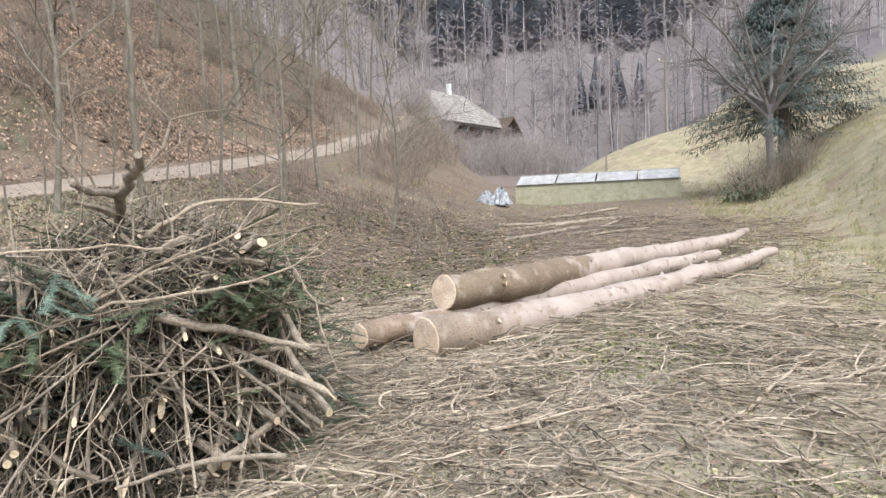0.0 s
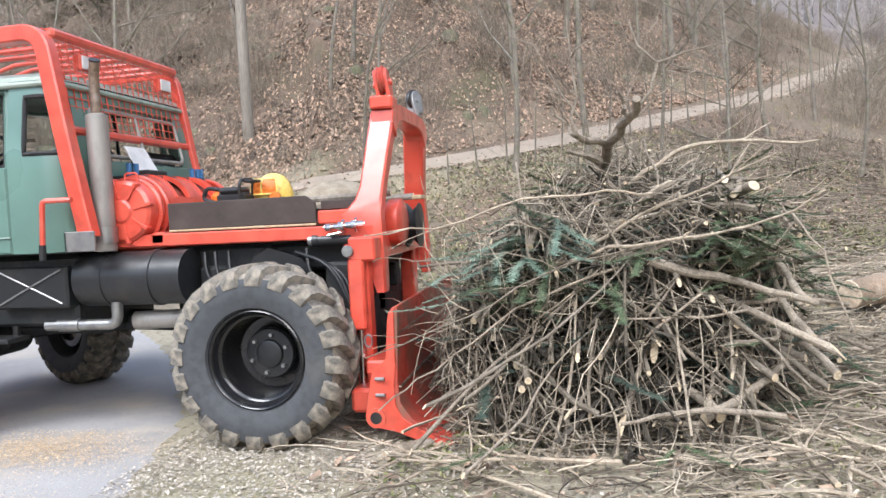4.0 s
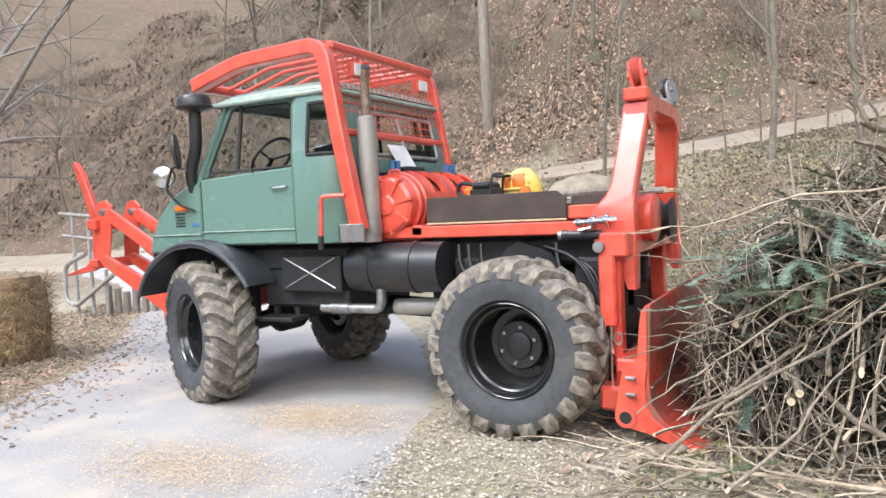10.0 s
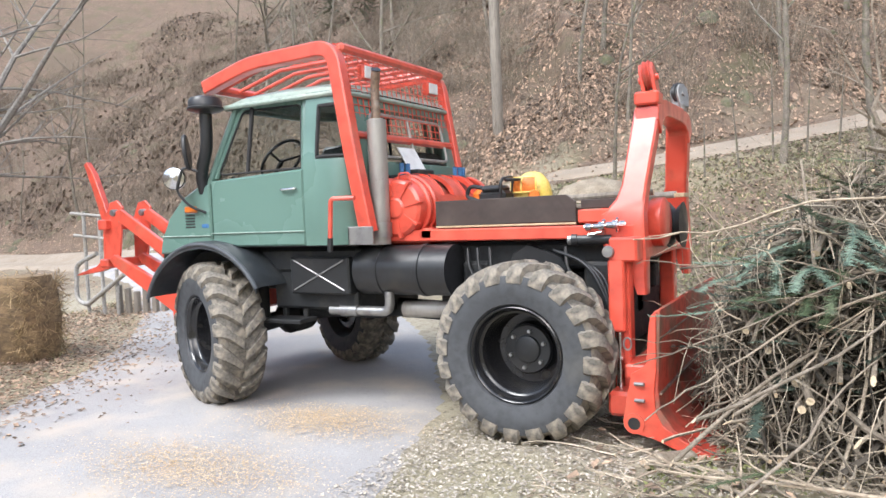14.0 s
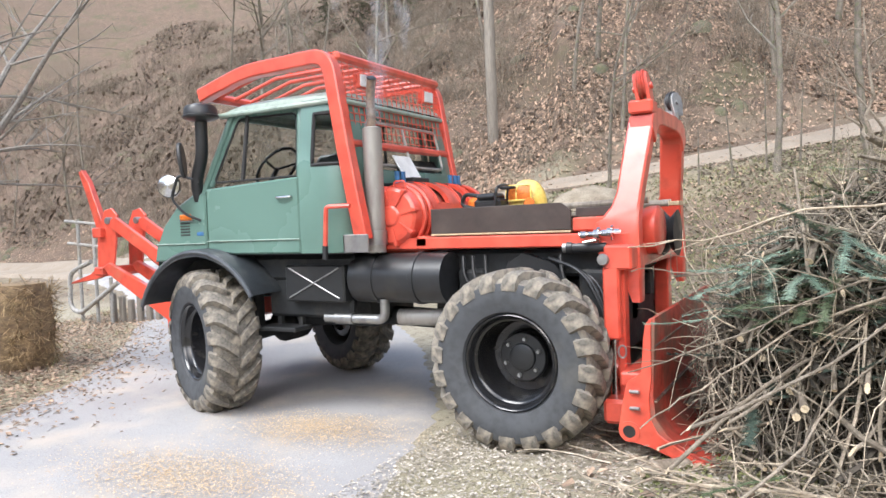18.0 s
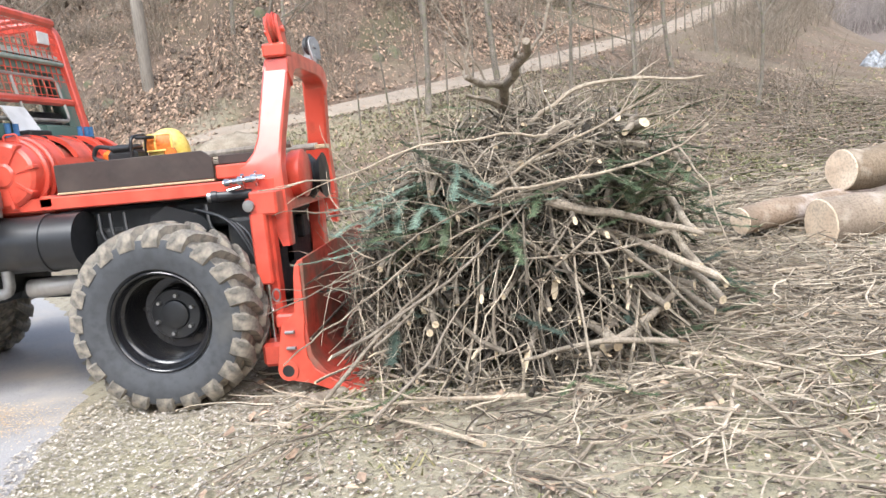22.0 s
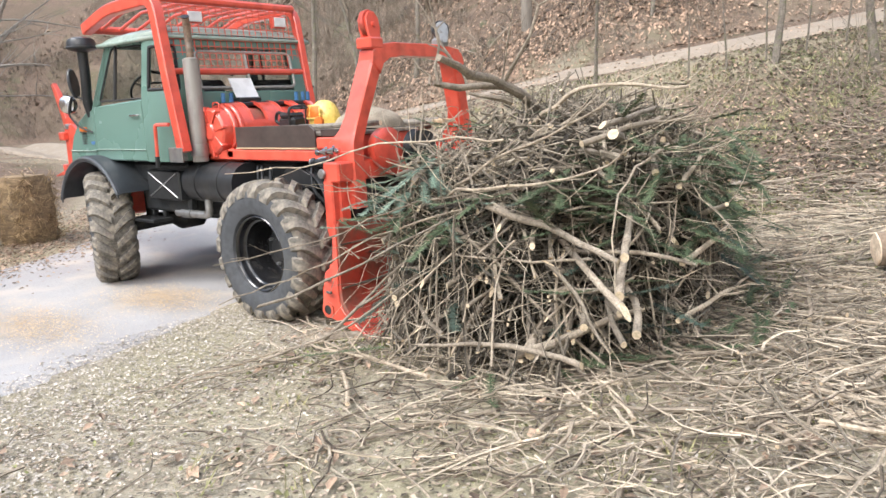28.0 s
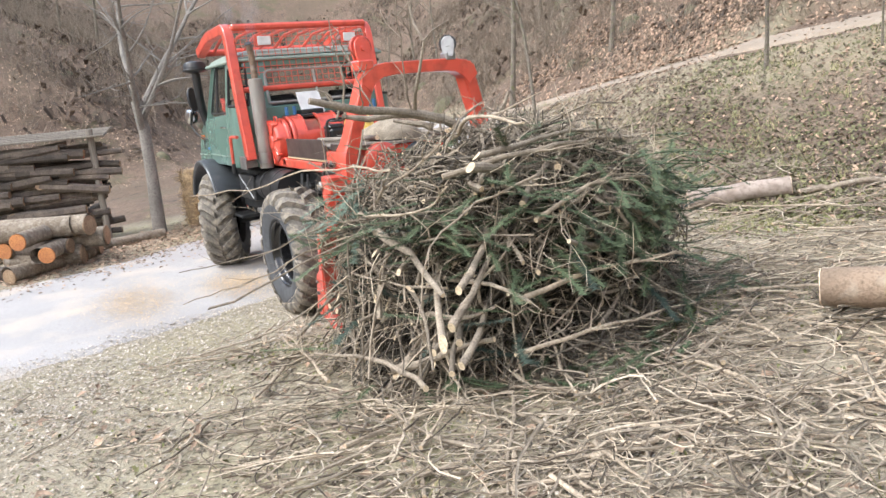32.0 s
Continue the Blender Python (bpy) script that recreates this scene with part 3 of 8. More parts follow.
def tread_lug(side):
    """One angled lug of the tread, at angle 0."""
    rows = []
    for y, lag, top, half in ((0.012, 0.0, 0.541, 0.034), (0.07, 0.1, 0.541, 0.036), (0.125, 0.19, 0.535, 0.045), (0.168, 0.235, 0.512, 0.054), (0.196, 0.245, 0.46, 0.06), (0.193, 0.245, 0.425, 0.062)):
        ring = []
        low = min(top - 0.01, {0.012: 0.49, 0.07: 0.49, 0.125: 0.48, 0.168: 0.46, 0.196: 0.43, 0.193: 0.42}[y])
        yy = y - (0.03 if y > 0.15 else 0)
        for dr, da in ((0, -half * 1.25), (1, -half * 0.8), (1, half * 0.8), (0, half * 1.25)):
            a = lag + da / 0.52
            r = top if dr else low
            ring.append((r * math.cos(a), side * (y if dr else yy), r * math.sin(a)))
        rows.append(ring)
    faces = []
    for i in range(len(rows) - 1):
        for j in range(3):
            q = (i * 4 + j, i * 4 + j + 1, i * 4 + 5 + j, i * 4 + 4 + j)
            faces.append(q if side > 0 else q[::-1])
    faces.append((0, 1, 2, 3) if side < 0 else (3, 2, 1, 0))
    return Geo().add([p for ring in rows for p in ring], faces)


def truck_wheel(parent, m, seed):
    hub = new("wheel")
    hub.empty_display_size = 0.1
    hub.parent = parent
    hub.matrix_basis = m
    if not TYRE_MESH:
        TYRE_MESH.append(mesh_of("tyre", lug_tyre(), [RUBBER, TREAD], 40))
        LUG.extend(mesh_of("tread_lug", tread_lug(side), TREAD, 40) for side in (-1, 1))
        g = Geo()
        g.lathe([(0.285, -0.135), (0.288, -0.15), (0.278, -0.157), (0.268, -0.15), (0.262, -0.13), (0.258, -0.1), (0.25, -0.09), (0.238, -0.085), (0.23, 0.03), (0.222, 0.1), (0.212, 0.115), (0.165, 0.125), (0.158, 0.1), (0.15, 0.08), (0.1, 0.075), (0.0, 0.075)], (0, 0, 0), "y", 56)
        RIM.append(mesh_of("rim", g, BLACK_GLOSS, 40))
        g = Geo()
        g.lathe([(0.15, 0.078), (0.15, 0.06), (0.142, 0.05), (0.085, 0.046), (0.08, 0.03), (0.06, 0.022), (0.0, 0.02)], (0, 0, 0), "y", 40)
        HUB.append(mesh_of("hub", g, BLACK, 40))
        g = Geo()
        g.lathe([(0.0, 0.022), (0.011, 0.022), (0.013, 0.03), (0.013, 0.052)], (0, 0, 0), "y", 6)
        NUT.append(mesh_of("wheel_nut", g, STEEL, 30))
    for name, store in (("tyre", TYRE_MESH), ("rim", RIM), ("hub", HUB)):
        ob = new(name, store[0])
        ob.parent = hub
        if name == "tyre":
            ob.rotation_euler = (0, seed, 0)
            tagged(ob, label="dusty black agricultural tyre with chevron lugs")
        if name == "rim":
            tagged(ob, label="glossy black steel rim")
    for k in range(2 * LUGS):
        ob = new("tread_lug", LUG[k % 2])
        ob.rotation_euler = (0, seed - math.pi * k / LUGS, 0)
        ob.parent = hub
    for k in range(6):
        ob = new("wheel_nut", NUT[0])
        a = radians(60 * k + 20)
        ob.location = (0.112 * math.cos(a), 0, 0.112 * math.sin(a))
        ob.parent = hub
    return hub


TYRE_MESH, RIM, HUB, NUT, LUG = [], [], [], [], []


def skin(pts_left, pts_right):
    """A shell between two outlines with as many points."""
    n = len(pts_left)
    return list(pts_left) + list(pts_right), [(i, i + 1, n + i + 1, n + i) for i in range(n - 1)]


def build_truck():
    tr = thing("forestry_truck", "old green forestry truck with red winch frame, cage and lug tyres", "truck")
    YL, YR = 0.16, 1.86          # cab sides
    YM = 1.01
    # wheels
    rear_l = truck_wheel(tr, pose(0, 0.215, 0.54), 0.3)
    rear_r = truck_wheel(tr, pose(0, 1.8, 0.54, 0, 0, 180), 1.1)
    truck_wheel(tr, pose(-2.52, 0.22, 0.54, 0, 0, -24), 0.7)
    truck_wheel(tr, pose(-2.4, 1.83, 0.55, 0, 0, 180 - 24), 2.0)
    # chassis
    g = Geo()
    for y in (0.68, 1.22):
        g.box(-3.25, 0.55, y, y + 0.12, 0.82, 0.98, 0.01)
    for x in (-3.1, -1.9, -0.9, 0.1):
        g.box(x, x + 0.1, 0.7, 1.3, 0.84, 0.96, 0.01)
    part("chassis_frame", g, CHASSIS, tr)
    for x, steer in ((0, 0), (-2.42, 1)):
        g = Geo()
        g.tube([(x, 0.35, 0.54), (x, 0.8, 0.56), (x, 0.9, 0.56)], [0.07, 0.07, 0.14], 14)
        g.tube([(x, 0.9, 0.56), (x, 1.12, 0.56), (x, 1.2, 0.56), (x, 1.7, 0.54)], [0.14, 0.14, 0.07, 0.07], 14)
        g.tube([(x, 0.6, 0.6), (x, 0.6, 0.86)], 0.06, 12)
        g.tube([(x, 1.42, 0.6), (x, 1.42, 0.86)], 0.06, 12)
        part("axle", g, CHASSIS, tr)
    g = Geo()
    g.tube([(-2.4, 1.0, 0.62), (-1.4, 1.0, 0.66), (0, 1.0, 0.6)], 0.075, 14)
    g.box(-2.1, -1.35, 0.72, 1.3, 0.6, 0.86, 0.05)
    part("gearbox", g, CHASSIS, tr)
    g = Geo()
    g.box(-3.05, -1.25, 0.32, 1.7, 0.98, 1.17, 0.03)
    g.box(-2.05, -1.3, 0.34, 0.42, 0.72, 1.05, 0.02)
    part("underbody", g, CHASSIS, tr)
    g = Geo()
    g.box(-1.1, 0.55, 0.56, 1.46, 1.0, 1.17, 0.02)
    g.box(-0.55, -0.35, 0.5, 1.5, 0.78, 1.05, 0.02)
    g.box(0.3, 0.5, 0.45, 1.55, 0.5, 1.05, 0.02)
    g.box(-0.95, 0.5, 0.9, 1.1, 0.66, 0.95, 0.03)
    part("sub_frame", g, CHASSIS, tr)
    for q, (x, y) in enumerate(((-0.5, 0.5), (-0.42, 0.48), (-0.34, 0.5), (0.18, 0.48))):
        g = Geo()
        g.tube(bent([(x, y, 1.14), (x + 0.02, y - 0.03, 0.98), (x + 0.16, y, 0.86), (x + 0.1, y + 0.1, 0.7)], 0.08, 5), 0.013, 8)
        part("brake_hose", g, BLACK, tr)

    # cab lower body: side panels, front, rear, floor
    def side_poly():
        return [(-1.58, 1.19), (-1.58, 1.72), (-2.46, 1.68), (-2.46, 1.27), (-2.47, 1.22), (-2.2, 1.19)]

    # doors
    for y0, y1, name in ((YL, YL + 0.05, "door"), (YR - 0.05, YR, "door")):
        out = -1 if y0 == YL else 1
        g = Geo()
        g.prism(side_poly(), y0, y1, "y", 0.012)
        g.box(-2.46, -1.58, y0 - (0.006 if out < 0 else -0.044), y1 + (0.006 if out > 0 else -0.044), 1.285, 1.297, 0.003)
        door = part("door", g, GREEN, tr)
        part("trim_strip", Geo().box(-2.46, -1.58, *((y0 - 0.011, y0 - 0.006) if out < 0 else (y1 + 0.006, y1 + 0.011)), 1.287, 1.295, 0.002), GREEN_ROOF, door, "pale thin trim strip")
        yo = y0 - 0.02 if out < 0 else y1 + 0.02
        g = Geo()
        g.tube(bent([(-1.76, yo + (0.02 if out < 0 else -0.02), 1.585), (-1.76, yo - 0.005 * -out, 1.585), (-1.64, yo, 1.587), (-1.64, yo + (0.02 if out < 0 else -0.02), 1.587)], 0.015, 3), 0.009, 8)
        part("door_handle", g, CHROME, door, "chrome door handle")
        # window frame of the door
        yw = YL + 0.06 if out < 0 else YR - 0.06
        g = Geo()
        path = [(-1.605, yw, 1.73), (-1.63, yw + 0.06 * -out, 2.2), (-2.21, yw + 0.06 * -out, 2.21), (-2.45, yw, 1.7)]
        g.tube(bent(path, 0.05, 4), 0.019, 8)
        part("window_frame", g, GREEN, door)
        g = Geo()
        g.tube([(-2.135, yw - 0.004 * -out, 1.72), (-2.11, yw + 0.052 * -out, 2.2)], 0.016, 8)
        g.tube(bent([(p[0] + 0.0, p[1] - 0.004 * -out, p[2]) for p in [(-1.63, yw, 1.73), (-1.655, yw + 0.06 * -out, 2.175), (-2.2, yw + 0.06 * -out, 2.185), (-2.42, yw, 1.725), (-1.63, yw, 1.73)]], 0.05, 4), 0.008, 6)
        part("window_seal", g, DARK, door)
        g = Geo()
        a = [(-1.62, yw, 1.72), (-1.64, yw + 0.055 * -out, 2.19), (-2.2, yw + 0.055 * -out, 2.2), (-2.43, yw, 1.7)]
        g.add(a + [(p[0], p[1] + 0.004, p[2]) for p in a], [(0, 1, 2, 3), (7, 6, 5, 4), (0, 4, 5, 1), (1, 5, 6, 2), (2, 6, 7, 3), (3, 7, 4, 0)])
        pane = part("window_pane", g, GLASS, door, smooth=0)
        pane.visible_shadow = False
        # quarter panel behind the door, curving round the rear corner, with its window
        s = -out
        yo = y0 if out < 0 else y1
        plan = [(-1.57, yo, 0, out, 0.07), (-1.51, yo, 0, out, 0.07), (-1.455, yo, 0, out, 0.07), (-1.39, yo, 0, out, 0.07)]
        for k in range(1, 9):
            a = radians(90 * k / 8)
            plan.append((-1.39 + 0.22 * math.sin(a), yo + s * 0.22 * (1 - math.cos(a)), math.sin(a), out * math.cos(a), 0.07 + 0.03 * k / 8))
        plan.append((-1.17, yo + s * 0.3, 1, 0, 0.1))
        levels = [1.19, 1.23, 1.285, 1.297, 1.74, 1.79, 1.83, 2.1, 2.14, 2.24]
        n = len(levels)

        def wall_at(st, z, d):
            x, y, nx, ny, tilt = st
            k = -tilt * max(0.0, z - 1.74) / 0.5 + d + (0.006 if 1.28 < z < 1.3 else 0.0)
            return (x + nx * k, y + ny * k, z)
        g = Geo()
        outer = [wall_at(st, z, 0) for st in plan for z in levels]
        skin_in = [wall_at(st, z, -0.025) for st in plan for z in levels]
        m = len(outer)
        fs = []
        for i in range(len(plan) - 1):
            for r in range(n - 1):
                if 2 <= i < 9 and 5 <= r < 8:
                    continue
                q = (i * n + r, (i + 1) * n + r, (i + 1) * n + r + 1, i * n + r + 1)
                fs += [q, tuple(m + v for v in q[::-1])]
        rim = [(2, r) for r in range(5, 9)] + [(i, 8) for i in range(3, 10)] + [(9, r) for r in range(7, 4, -1)] + [(i, 5) for i in range(8, 2, -1)]
        ids = [i * n + r for i, r in rim]
        fs += [(a, b, m + b, m + a) for a, b in zip(ids, ids[1:] + ids[:1])]
        fs += [(r, r + 1, m + r + 1, m + r) for r in range(n - 1)]
        g.add(outer + skin_in, fs if out < 0 else [f[::-1] for f in fs])
        quarter = part("quarter_panel", g, GREEN, tr)
        loop = [wall_at(plan[i], levels[r], 0.0) for i, r in rim]
        g = Geo()
        g.tube(loop, 0.014, 6, closed=True)
        part("window_seal", g, DARK, quarter)
        g = Geo()
        vs = [wall_at(plan[i], z, -0.012) for i in range(2, 10) for z in (1.79, 2.14)]
        g.add(vs, [(2 * k, 2 * k + 2, 2 * k + 3, 2 * k + 1) for k in range(7)])
        pane = part("quarter_pane", g, GLASS, quarter, smooth=60)
        pane.visible_shadow = False

    # front side wings and bonnet
    for y0, y1 in ((YL, YL + 0.05), (YR - 0.05, YR)):
        g = Geo()
        g.prism([(-2.475, 1.2), (-2.475, 1.66), (-2.6, 1.645), (-2.78, 1.56), (-2.93, 1.42), (-3.02, 1.26), (-3.05, 1.14), (-2.9, 1.14)], y0, y1, "y", 0.014)
        g.box(-3.02, -2.48, y0 - (0.006 if y0 == YL else -0.044), y1 + (0.006 if y0 != YL else -0.044), 1.27, 1.282, 0.003)
        wing = part("front_wing", g, GREEN, tr)
        part("trim_strip", Geo().box(-3.0, -2.48, *((y0 - 0.011, y0 - 0.006) if y0 == YL else (y1 + 0.006, y1 + 0.011)), 1.272, 1.28, 0.002), GREEN_ROOF, wing, "pale thin trim strip")
        if y0 == YL:
            for k in range(5):
                g = Geo()
                g.box(-2.74, -2.64, YL - 0.006, YL + 0.01, 1.34 + 0.022 * k, 1.35 + 0.022 * k, 0.002)
                part("vent_slot", g, BLACK, wing)
            g = Geo()
            g.box(-2.57, -2.5, YL - 0.004, YL + 0.01, 1.335, 1.365, 0.004)
            part("badge", g, BLUE, wing, "small blue badge")
    prof = [(-2.475, 1.66), (-2.6, 1.648), (-2.78, 1.565), (-2.93, 1.425), (-3.02, 1.262), (-3.055, 1.12), (-3.06, 1.0)]
    g = Geo()
    vs, fs = skin([(x, YL + 0.04, z + 0.005) for x, z in prof], [(x, YR - 0.04, z + 0.005) for x, z in prof])
    g.add(vs, [f[::-1] for f in fs])
    g.box(-2.55, -2.42, YL + 0.03, YR - 0.03, 1.6, 1.66, 0.015)
    part("bonnet", g, GREEN, tr)
    g = Geo()
    for k in range(7):
        g.box(-3.075, -3.04, 0.45, 1.57, 1.06 + 0.03 * k, 1.075 + 0.03 * k, 0.003)
    part("grille", g, BLACK, tr)
    for y in (0.36, 1.66):
        g = Geo()
        g.lathe([(0.0, -0.03), (0.06, -0.025), (0.09, 0.0), (0.1, 0.03)], (-3.07, y, 1.2), "x", 28)
        part("headlight", g, WHITE, tr)
    # windscreen, pillars, rear wall, roof
    for y, s in ((YL + 0.05, 1), (YR - 0.05, -1)):
        g = Geo()
        g.tube([(-2.52, y, 1.64), (-2.26, y + 0.07 * s, 2.22)], [0.035, 0.028], 8)
        part("windscreen_pillar", g, GREEN, tr)
        g = Geo()
        g.tube([(-1.59, y, 1.7), (-1.615, y + 0.07 * s, 2.22)], 0.03, 8)
        part("door_pillar", g, GREEN, tr)
    g = Geo()
    a = [(-2.52, YL + 0.07, 1.65), (-2.52, YR - 0.07, 1.65), (-2.27, YR - 0.14, 2.21), (-2.27, YL + 0.14, 2.21)]
    g.add(a, [(0, 1, 2, 3)])
    pane = part("windscreen", g, GLASS, tr, smooth=0)
    pane.visible_shadow = False
    g = Geo()
    g.box(-1.2, -1.17, YL + 0.24, YR - 0.24, 1.2, 1.76, 0.01)
    for y0, y1 in ((YL + 0.28, YL + 0.36), (YR - 0.36, YR - 0.28)):
        g.add([(-1.172, y0, 1.74), (-1.172, y1, 1.74), (-1.272, y1, 2.24), (-1.272, y0, 2.24), (-1.2, y0, 1.74), (-1.2, y1, 1.74), (-1.3, y1, 2.24), (-1.3, y0, 2.24)], [(0, 1, 2, 3), (7, 6, 5, 4), (0, 3, 7, 4), (1, 5, 6, 2)])
    g.box(-1.3, -1.26, YL + 0.3, YR - 0.3, 2.13, 2.24, 0.01)
    part("rear_wall", g, GREEN, tr)
    g = Geo()
    g.tube(bent([(-1.18, 0.5, 1.79), (-1.25, 0.5, 2.1), (-1.25, 1.52, 2.1), (-1.18, 1.52, 1.79), (-1.18, 0.5, 1.79)], 0.06, 4), 0.014, 8)
    g.tube([(-1.18, 1.01, 1.79), (-1.25, 1.01, 2.1)], 0.012, 8)
    part("rear_window_frame", g, GREY_PAINT, tr)
    g = Geo()
    g.add([(-1.183, 0.5, 1.79), (-1.183, 1.52, 1.79), (-1.253, 1.52, 2.1), (-1.253, 0.5, 2.1)], [(0, 1, 2, 3)])
    pane = part("rear_window", g, GLASS, tr, smooth=0)
    pane.visible_shadow = False
    g = Geo()
    rows = []
    for x, zc in ((-2.34, 2.215), (-2.32, 2.25), (-2.2, 2.295), (-1.8, 2.31), (-1.42, 2.3), (-1.28, 2.27), (-1.25, 2.225)):
        row = []
        for k in range(13):
            u = math.sin(math.pi / 2 * (-1 + 2 * k / 12))
            row.append((x, YM + u * 0.79, 2.2 + (zc + 0.02 - 2.2) * (1 - abs(u) ** 7) ** 0.4))
        rows.append(row)
    vs = [p for r in rows for p in r]
    fs = [(i * 13 + k, i * 13 + k + 1, i * 13 + 14 + k, i * 13 + 13 + k) for i in range(len(rows) - 1) for k in range(12)]
    g.add(vs, [f[::-1] for f in fs])
    g.tube(bent([(-2.34, YM - 0.79, 2.215), (-1.25, YM - 0.79, 2.215), (-1.25, YM + 0.79, 2.215), (-2.34, YM + 0.79, 2.215), (-2.34, YM - 0.79, 2.215)], 0.06, 4), 0.018, 8)
    part("cab_roof", g, GREEN_ROOF, tr, "pale green cab roof with rain gutter")
    # inside
    g = Geo()
    g.tube([(-2.1 + 0.02 * math.sin(a) * 6, 0.56 + 0.19 * math.cos(a), 1.83 + 0.19 * math.sin(a) * 0.75) for a in [2 * math.pi * k / 28 for k in range(28)]], 0.012, 8, closed=True)
    g.tube([(-2.1, 0.56, 1.83), (-2.32, 0.56, 1.55)], 0.018, 8)
    for a in (0.3, 2.8, 4.7):
        g.tube([(-2.12, 0.56, 1.82), (-2.1 + 0.12 * math.sin(a), 0.56 + 0.19 * math.cos(a), 1.83 + 0.142 * math.sin(a))], 0.009, 6)
    part("steering_wheel", g, BLACK, tr)
    for y in (0.35, 1.15):
        g = Geo()
        g.box(-1.75, -1.3, y, y + 0.5, 1.4, 1.52, 0.04)
        g.box(-1.42, -1.3, y, y + 0.5, 1.5, 1.86, 0.05)
        part("seat", g, DARK, tr)
    g = Geo()
    g.box(-2.52, -2.3, YL + 0.06, YR - 0.06, 1.45, 1.66, 0.03)
    g.box(-2.5, -1.22, YL + 0.05, YR - 0.05, 1.18, 1.22, 0.01)
    part("dashboard", g, DARK, tr)
    # mirrors, indicator, snorkel
    for y, s in ((YL, -1), (YR, 1)):
        g = Geo()
        g.tube(bent([(-2.52, y, 1.45), (-2.6, y + 0.08 * s, 1.5), (-2.68, y + 0.13 * s, 1.62), (-2.63, y + 0.1 * s, 1.8), (-2.5, y + 0.02 * s, 1.74)], 0.05, 4), 0.01, 8)
        arm = part("mirror_arm", g, BLACK, tr)
        g = Geo()
        g.lathe([(0.0, -0.05), (0.05, -0.045), (0.072, -0.02), (0.075, 0.015), (0.0, 0.02)], (0, 0, 0), "x", 24)
        g.turned(pose(-2.72, y + 0.1 * s, 1.715, 0, 0, 62 * s) @ Matrix.Scale(1.15, 4))
        mirror = part("round_mirror", g, BLACK_GLOSS, arm)
        g = Geo()
        g.lathe([(0.0, 0.034), (0.04, 0.031), (0.07, 0.022)], (0, 0, 0), "x", 24)
        g.turned(pose(-2.72, y + 0.1 * s, 1.715, 0, 0, 62 * s) @ Matrix.Scale(1.15, 4))
        part("mirror_glass", g, CHROME, mirror)
        g = Geo()
        g.prism([(0.075 * math.cos(a), 0.135 * math.sin(a)) for a in [2 * math.pi * q / 24 for q in range(24)]], -0.016, 0.016, "x", 0.008)
        g.turned(pose(-2.6, y + 0.08 * s, 1.9, 0, 6 * s, -34 * s))
        part("wing_mirror", g, BLACK, arm)
        g = Geo()
        g.box(-2.72, -2.6, y - (0.03 if s < 0 else -0.005), y + (0.03 if s > 0 else -0.005), 1.455, 1.5, 0.008)
        part("indicator", g, LAMP_ORANGE, tr, "orange indicator lamp")
        g = Geo()
        g.box(-2.73, -2.59, y - (0.02 if s < 0 else -0.002), y + (0.02 if s > 0 else -0.002), 1.447, 1.458, 0.003)
        part("indicator_rim", g, CHROME, tr)
    g = Geo()
    g.tube(bent([(-2.56, 0.2, 1.6), (-2.55, 0.16, 1.74), (-2.43, 0.12, 1.92), (-2.42, 0.115, 2.2)], 0.08, 6), 0.045, 16)
    sn = part("air_intake_pipe", g, BLACK, tr)
    g = Geo()
    g.lathe([(0.0, -0.03), (0.045, -0.03), (0.11, -0.012), (0.13, 0.0), (0.132, 0.012), (0.122, 0.02), (0.12, 0.06), (0.105, 0.085), (0.06, 0.1), (0, 0.103)], (-2.42, 0.115, 2.2), "z", 28)
    part("air_intake_cap", g, BLACK, sn, "black mushroom air intake cap")
    # mudguards
    for y0, y1, s in ((0.02, 0.52, 1), (1.5, 2.0, -1)):
        g = Geo()
        out = [(-2.47 + 0.63 * math.cos(radians(a)), 0.58 + 0.66 * math.sin(radians(a))) for a in [31 + 127 * q / 22 for q in range(23)]]
        vs = []
        for (x, z), r in zip(out, range(len(out))):
            lo, hi = (y0, y1) if s > 0 else (y1, y0)
            vs += [(x, lo, z - 0.03), (x, lo + 0.012 * s, z - 0.008), (x, lo + 0.035 * s, z), (x, hi, z), (x, hi, z - 0.012), (x, lo + 0.04 * s, z - 0.014), (x, lo + 0.016 * s, z - 0.03), (x, lo + 0.012 * s, z - 0.055), (x, lo, z - 0.055)]
        n = 9
        fs = [(i * n + k, i * n + (k + 1) % n, (i + 1) * n + (k + 1) % n, (i + 1) * n + k) for i in range(len(out) - 1) for k in range(n)]
        fs += [tuple(range(n))[::-1], tuple((len(out) - 1) * n + k for k in range(n))]
        g.add(vs, fs if s < 0 else [f[::-1] for f in fs])
        guard = part("mudguard", g, GUARD, tr, "black steel mudguard")
        lip = Geo().tube([(x, (y0 if s > 0 else y1) + 0.004 * s, z - 0.022) for x, z in out], 0.016, 8)
        part("guard_lip", lip, GUARD_LIP, guard, "rubbed grey outer lip")
    # boxes below the cab
    g = Geo()
    g.box(-1.82, -1.3, 0.26, 0.62, 0.84, 1.1, 0.012)
    bx = part("battery_box", g, BLACK, tr)
    for a, b in (((-1.78, 0.87), (-1.34, 1.08)), ((-1.78, 1.08), (-1.34, 0.87))):
        g = Geo()
        g.tube([(a[0], 0.256, a[1]), (b[0], 0.256, b[1])], 0.006, 6)
        part("brace", g, STEEL, bx)
    g = Geo()
    g.tube([(-1.28, 0.44, 1.0), (-0.56, 0.44, 1.0)], 0.17, 28)
    for x in (-1.1, -0.78):
        g.lathe([(0.172, -0.02), (0.178, -0.016), (0.178, 0.016), (0.172, 0.02)], (x, 0.44, 1.0), "x", 28)
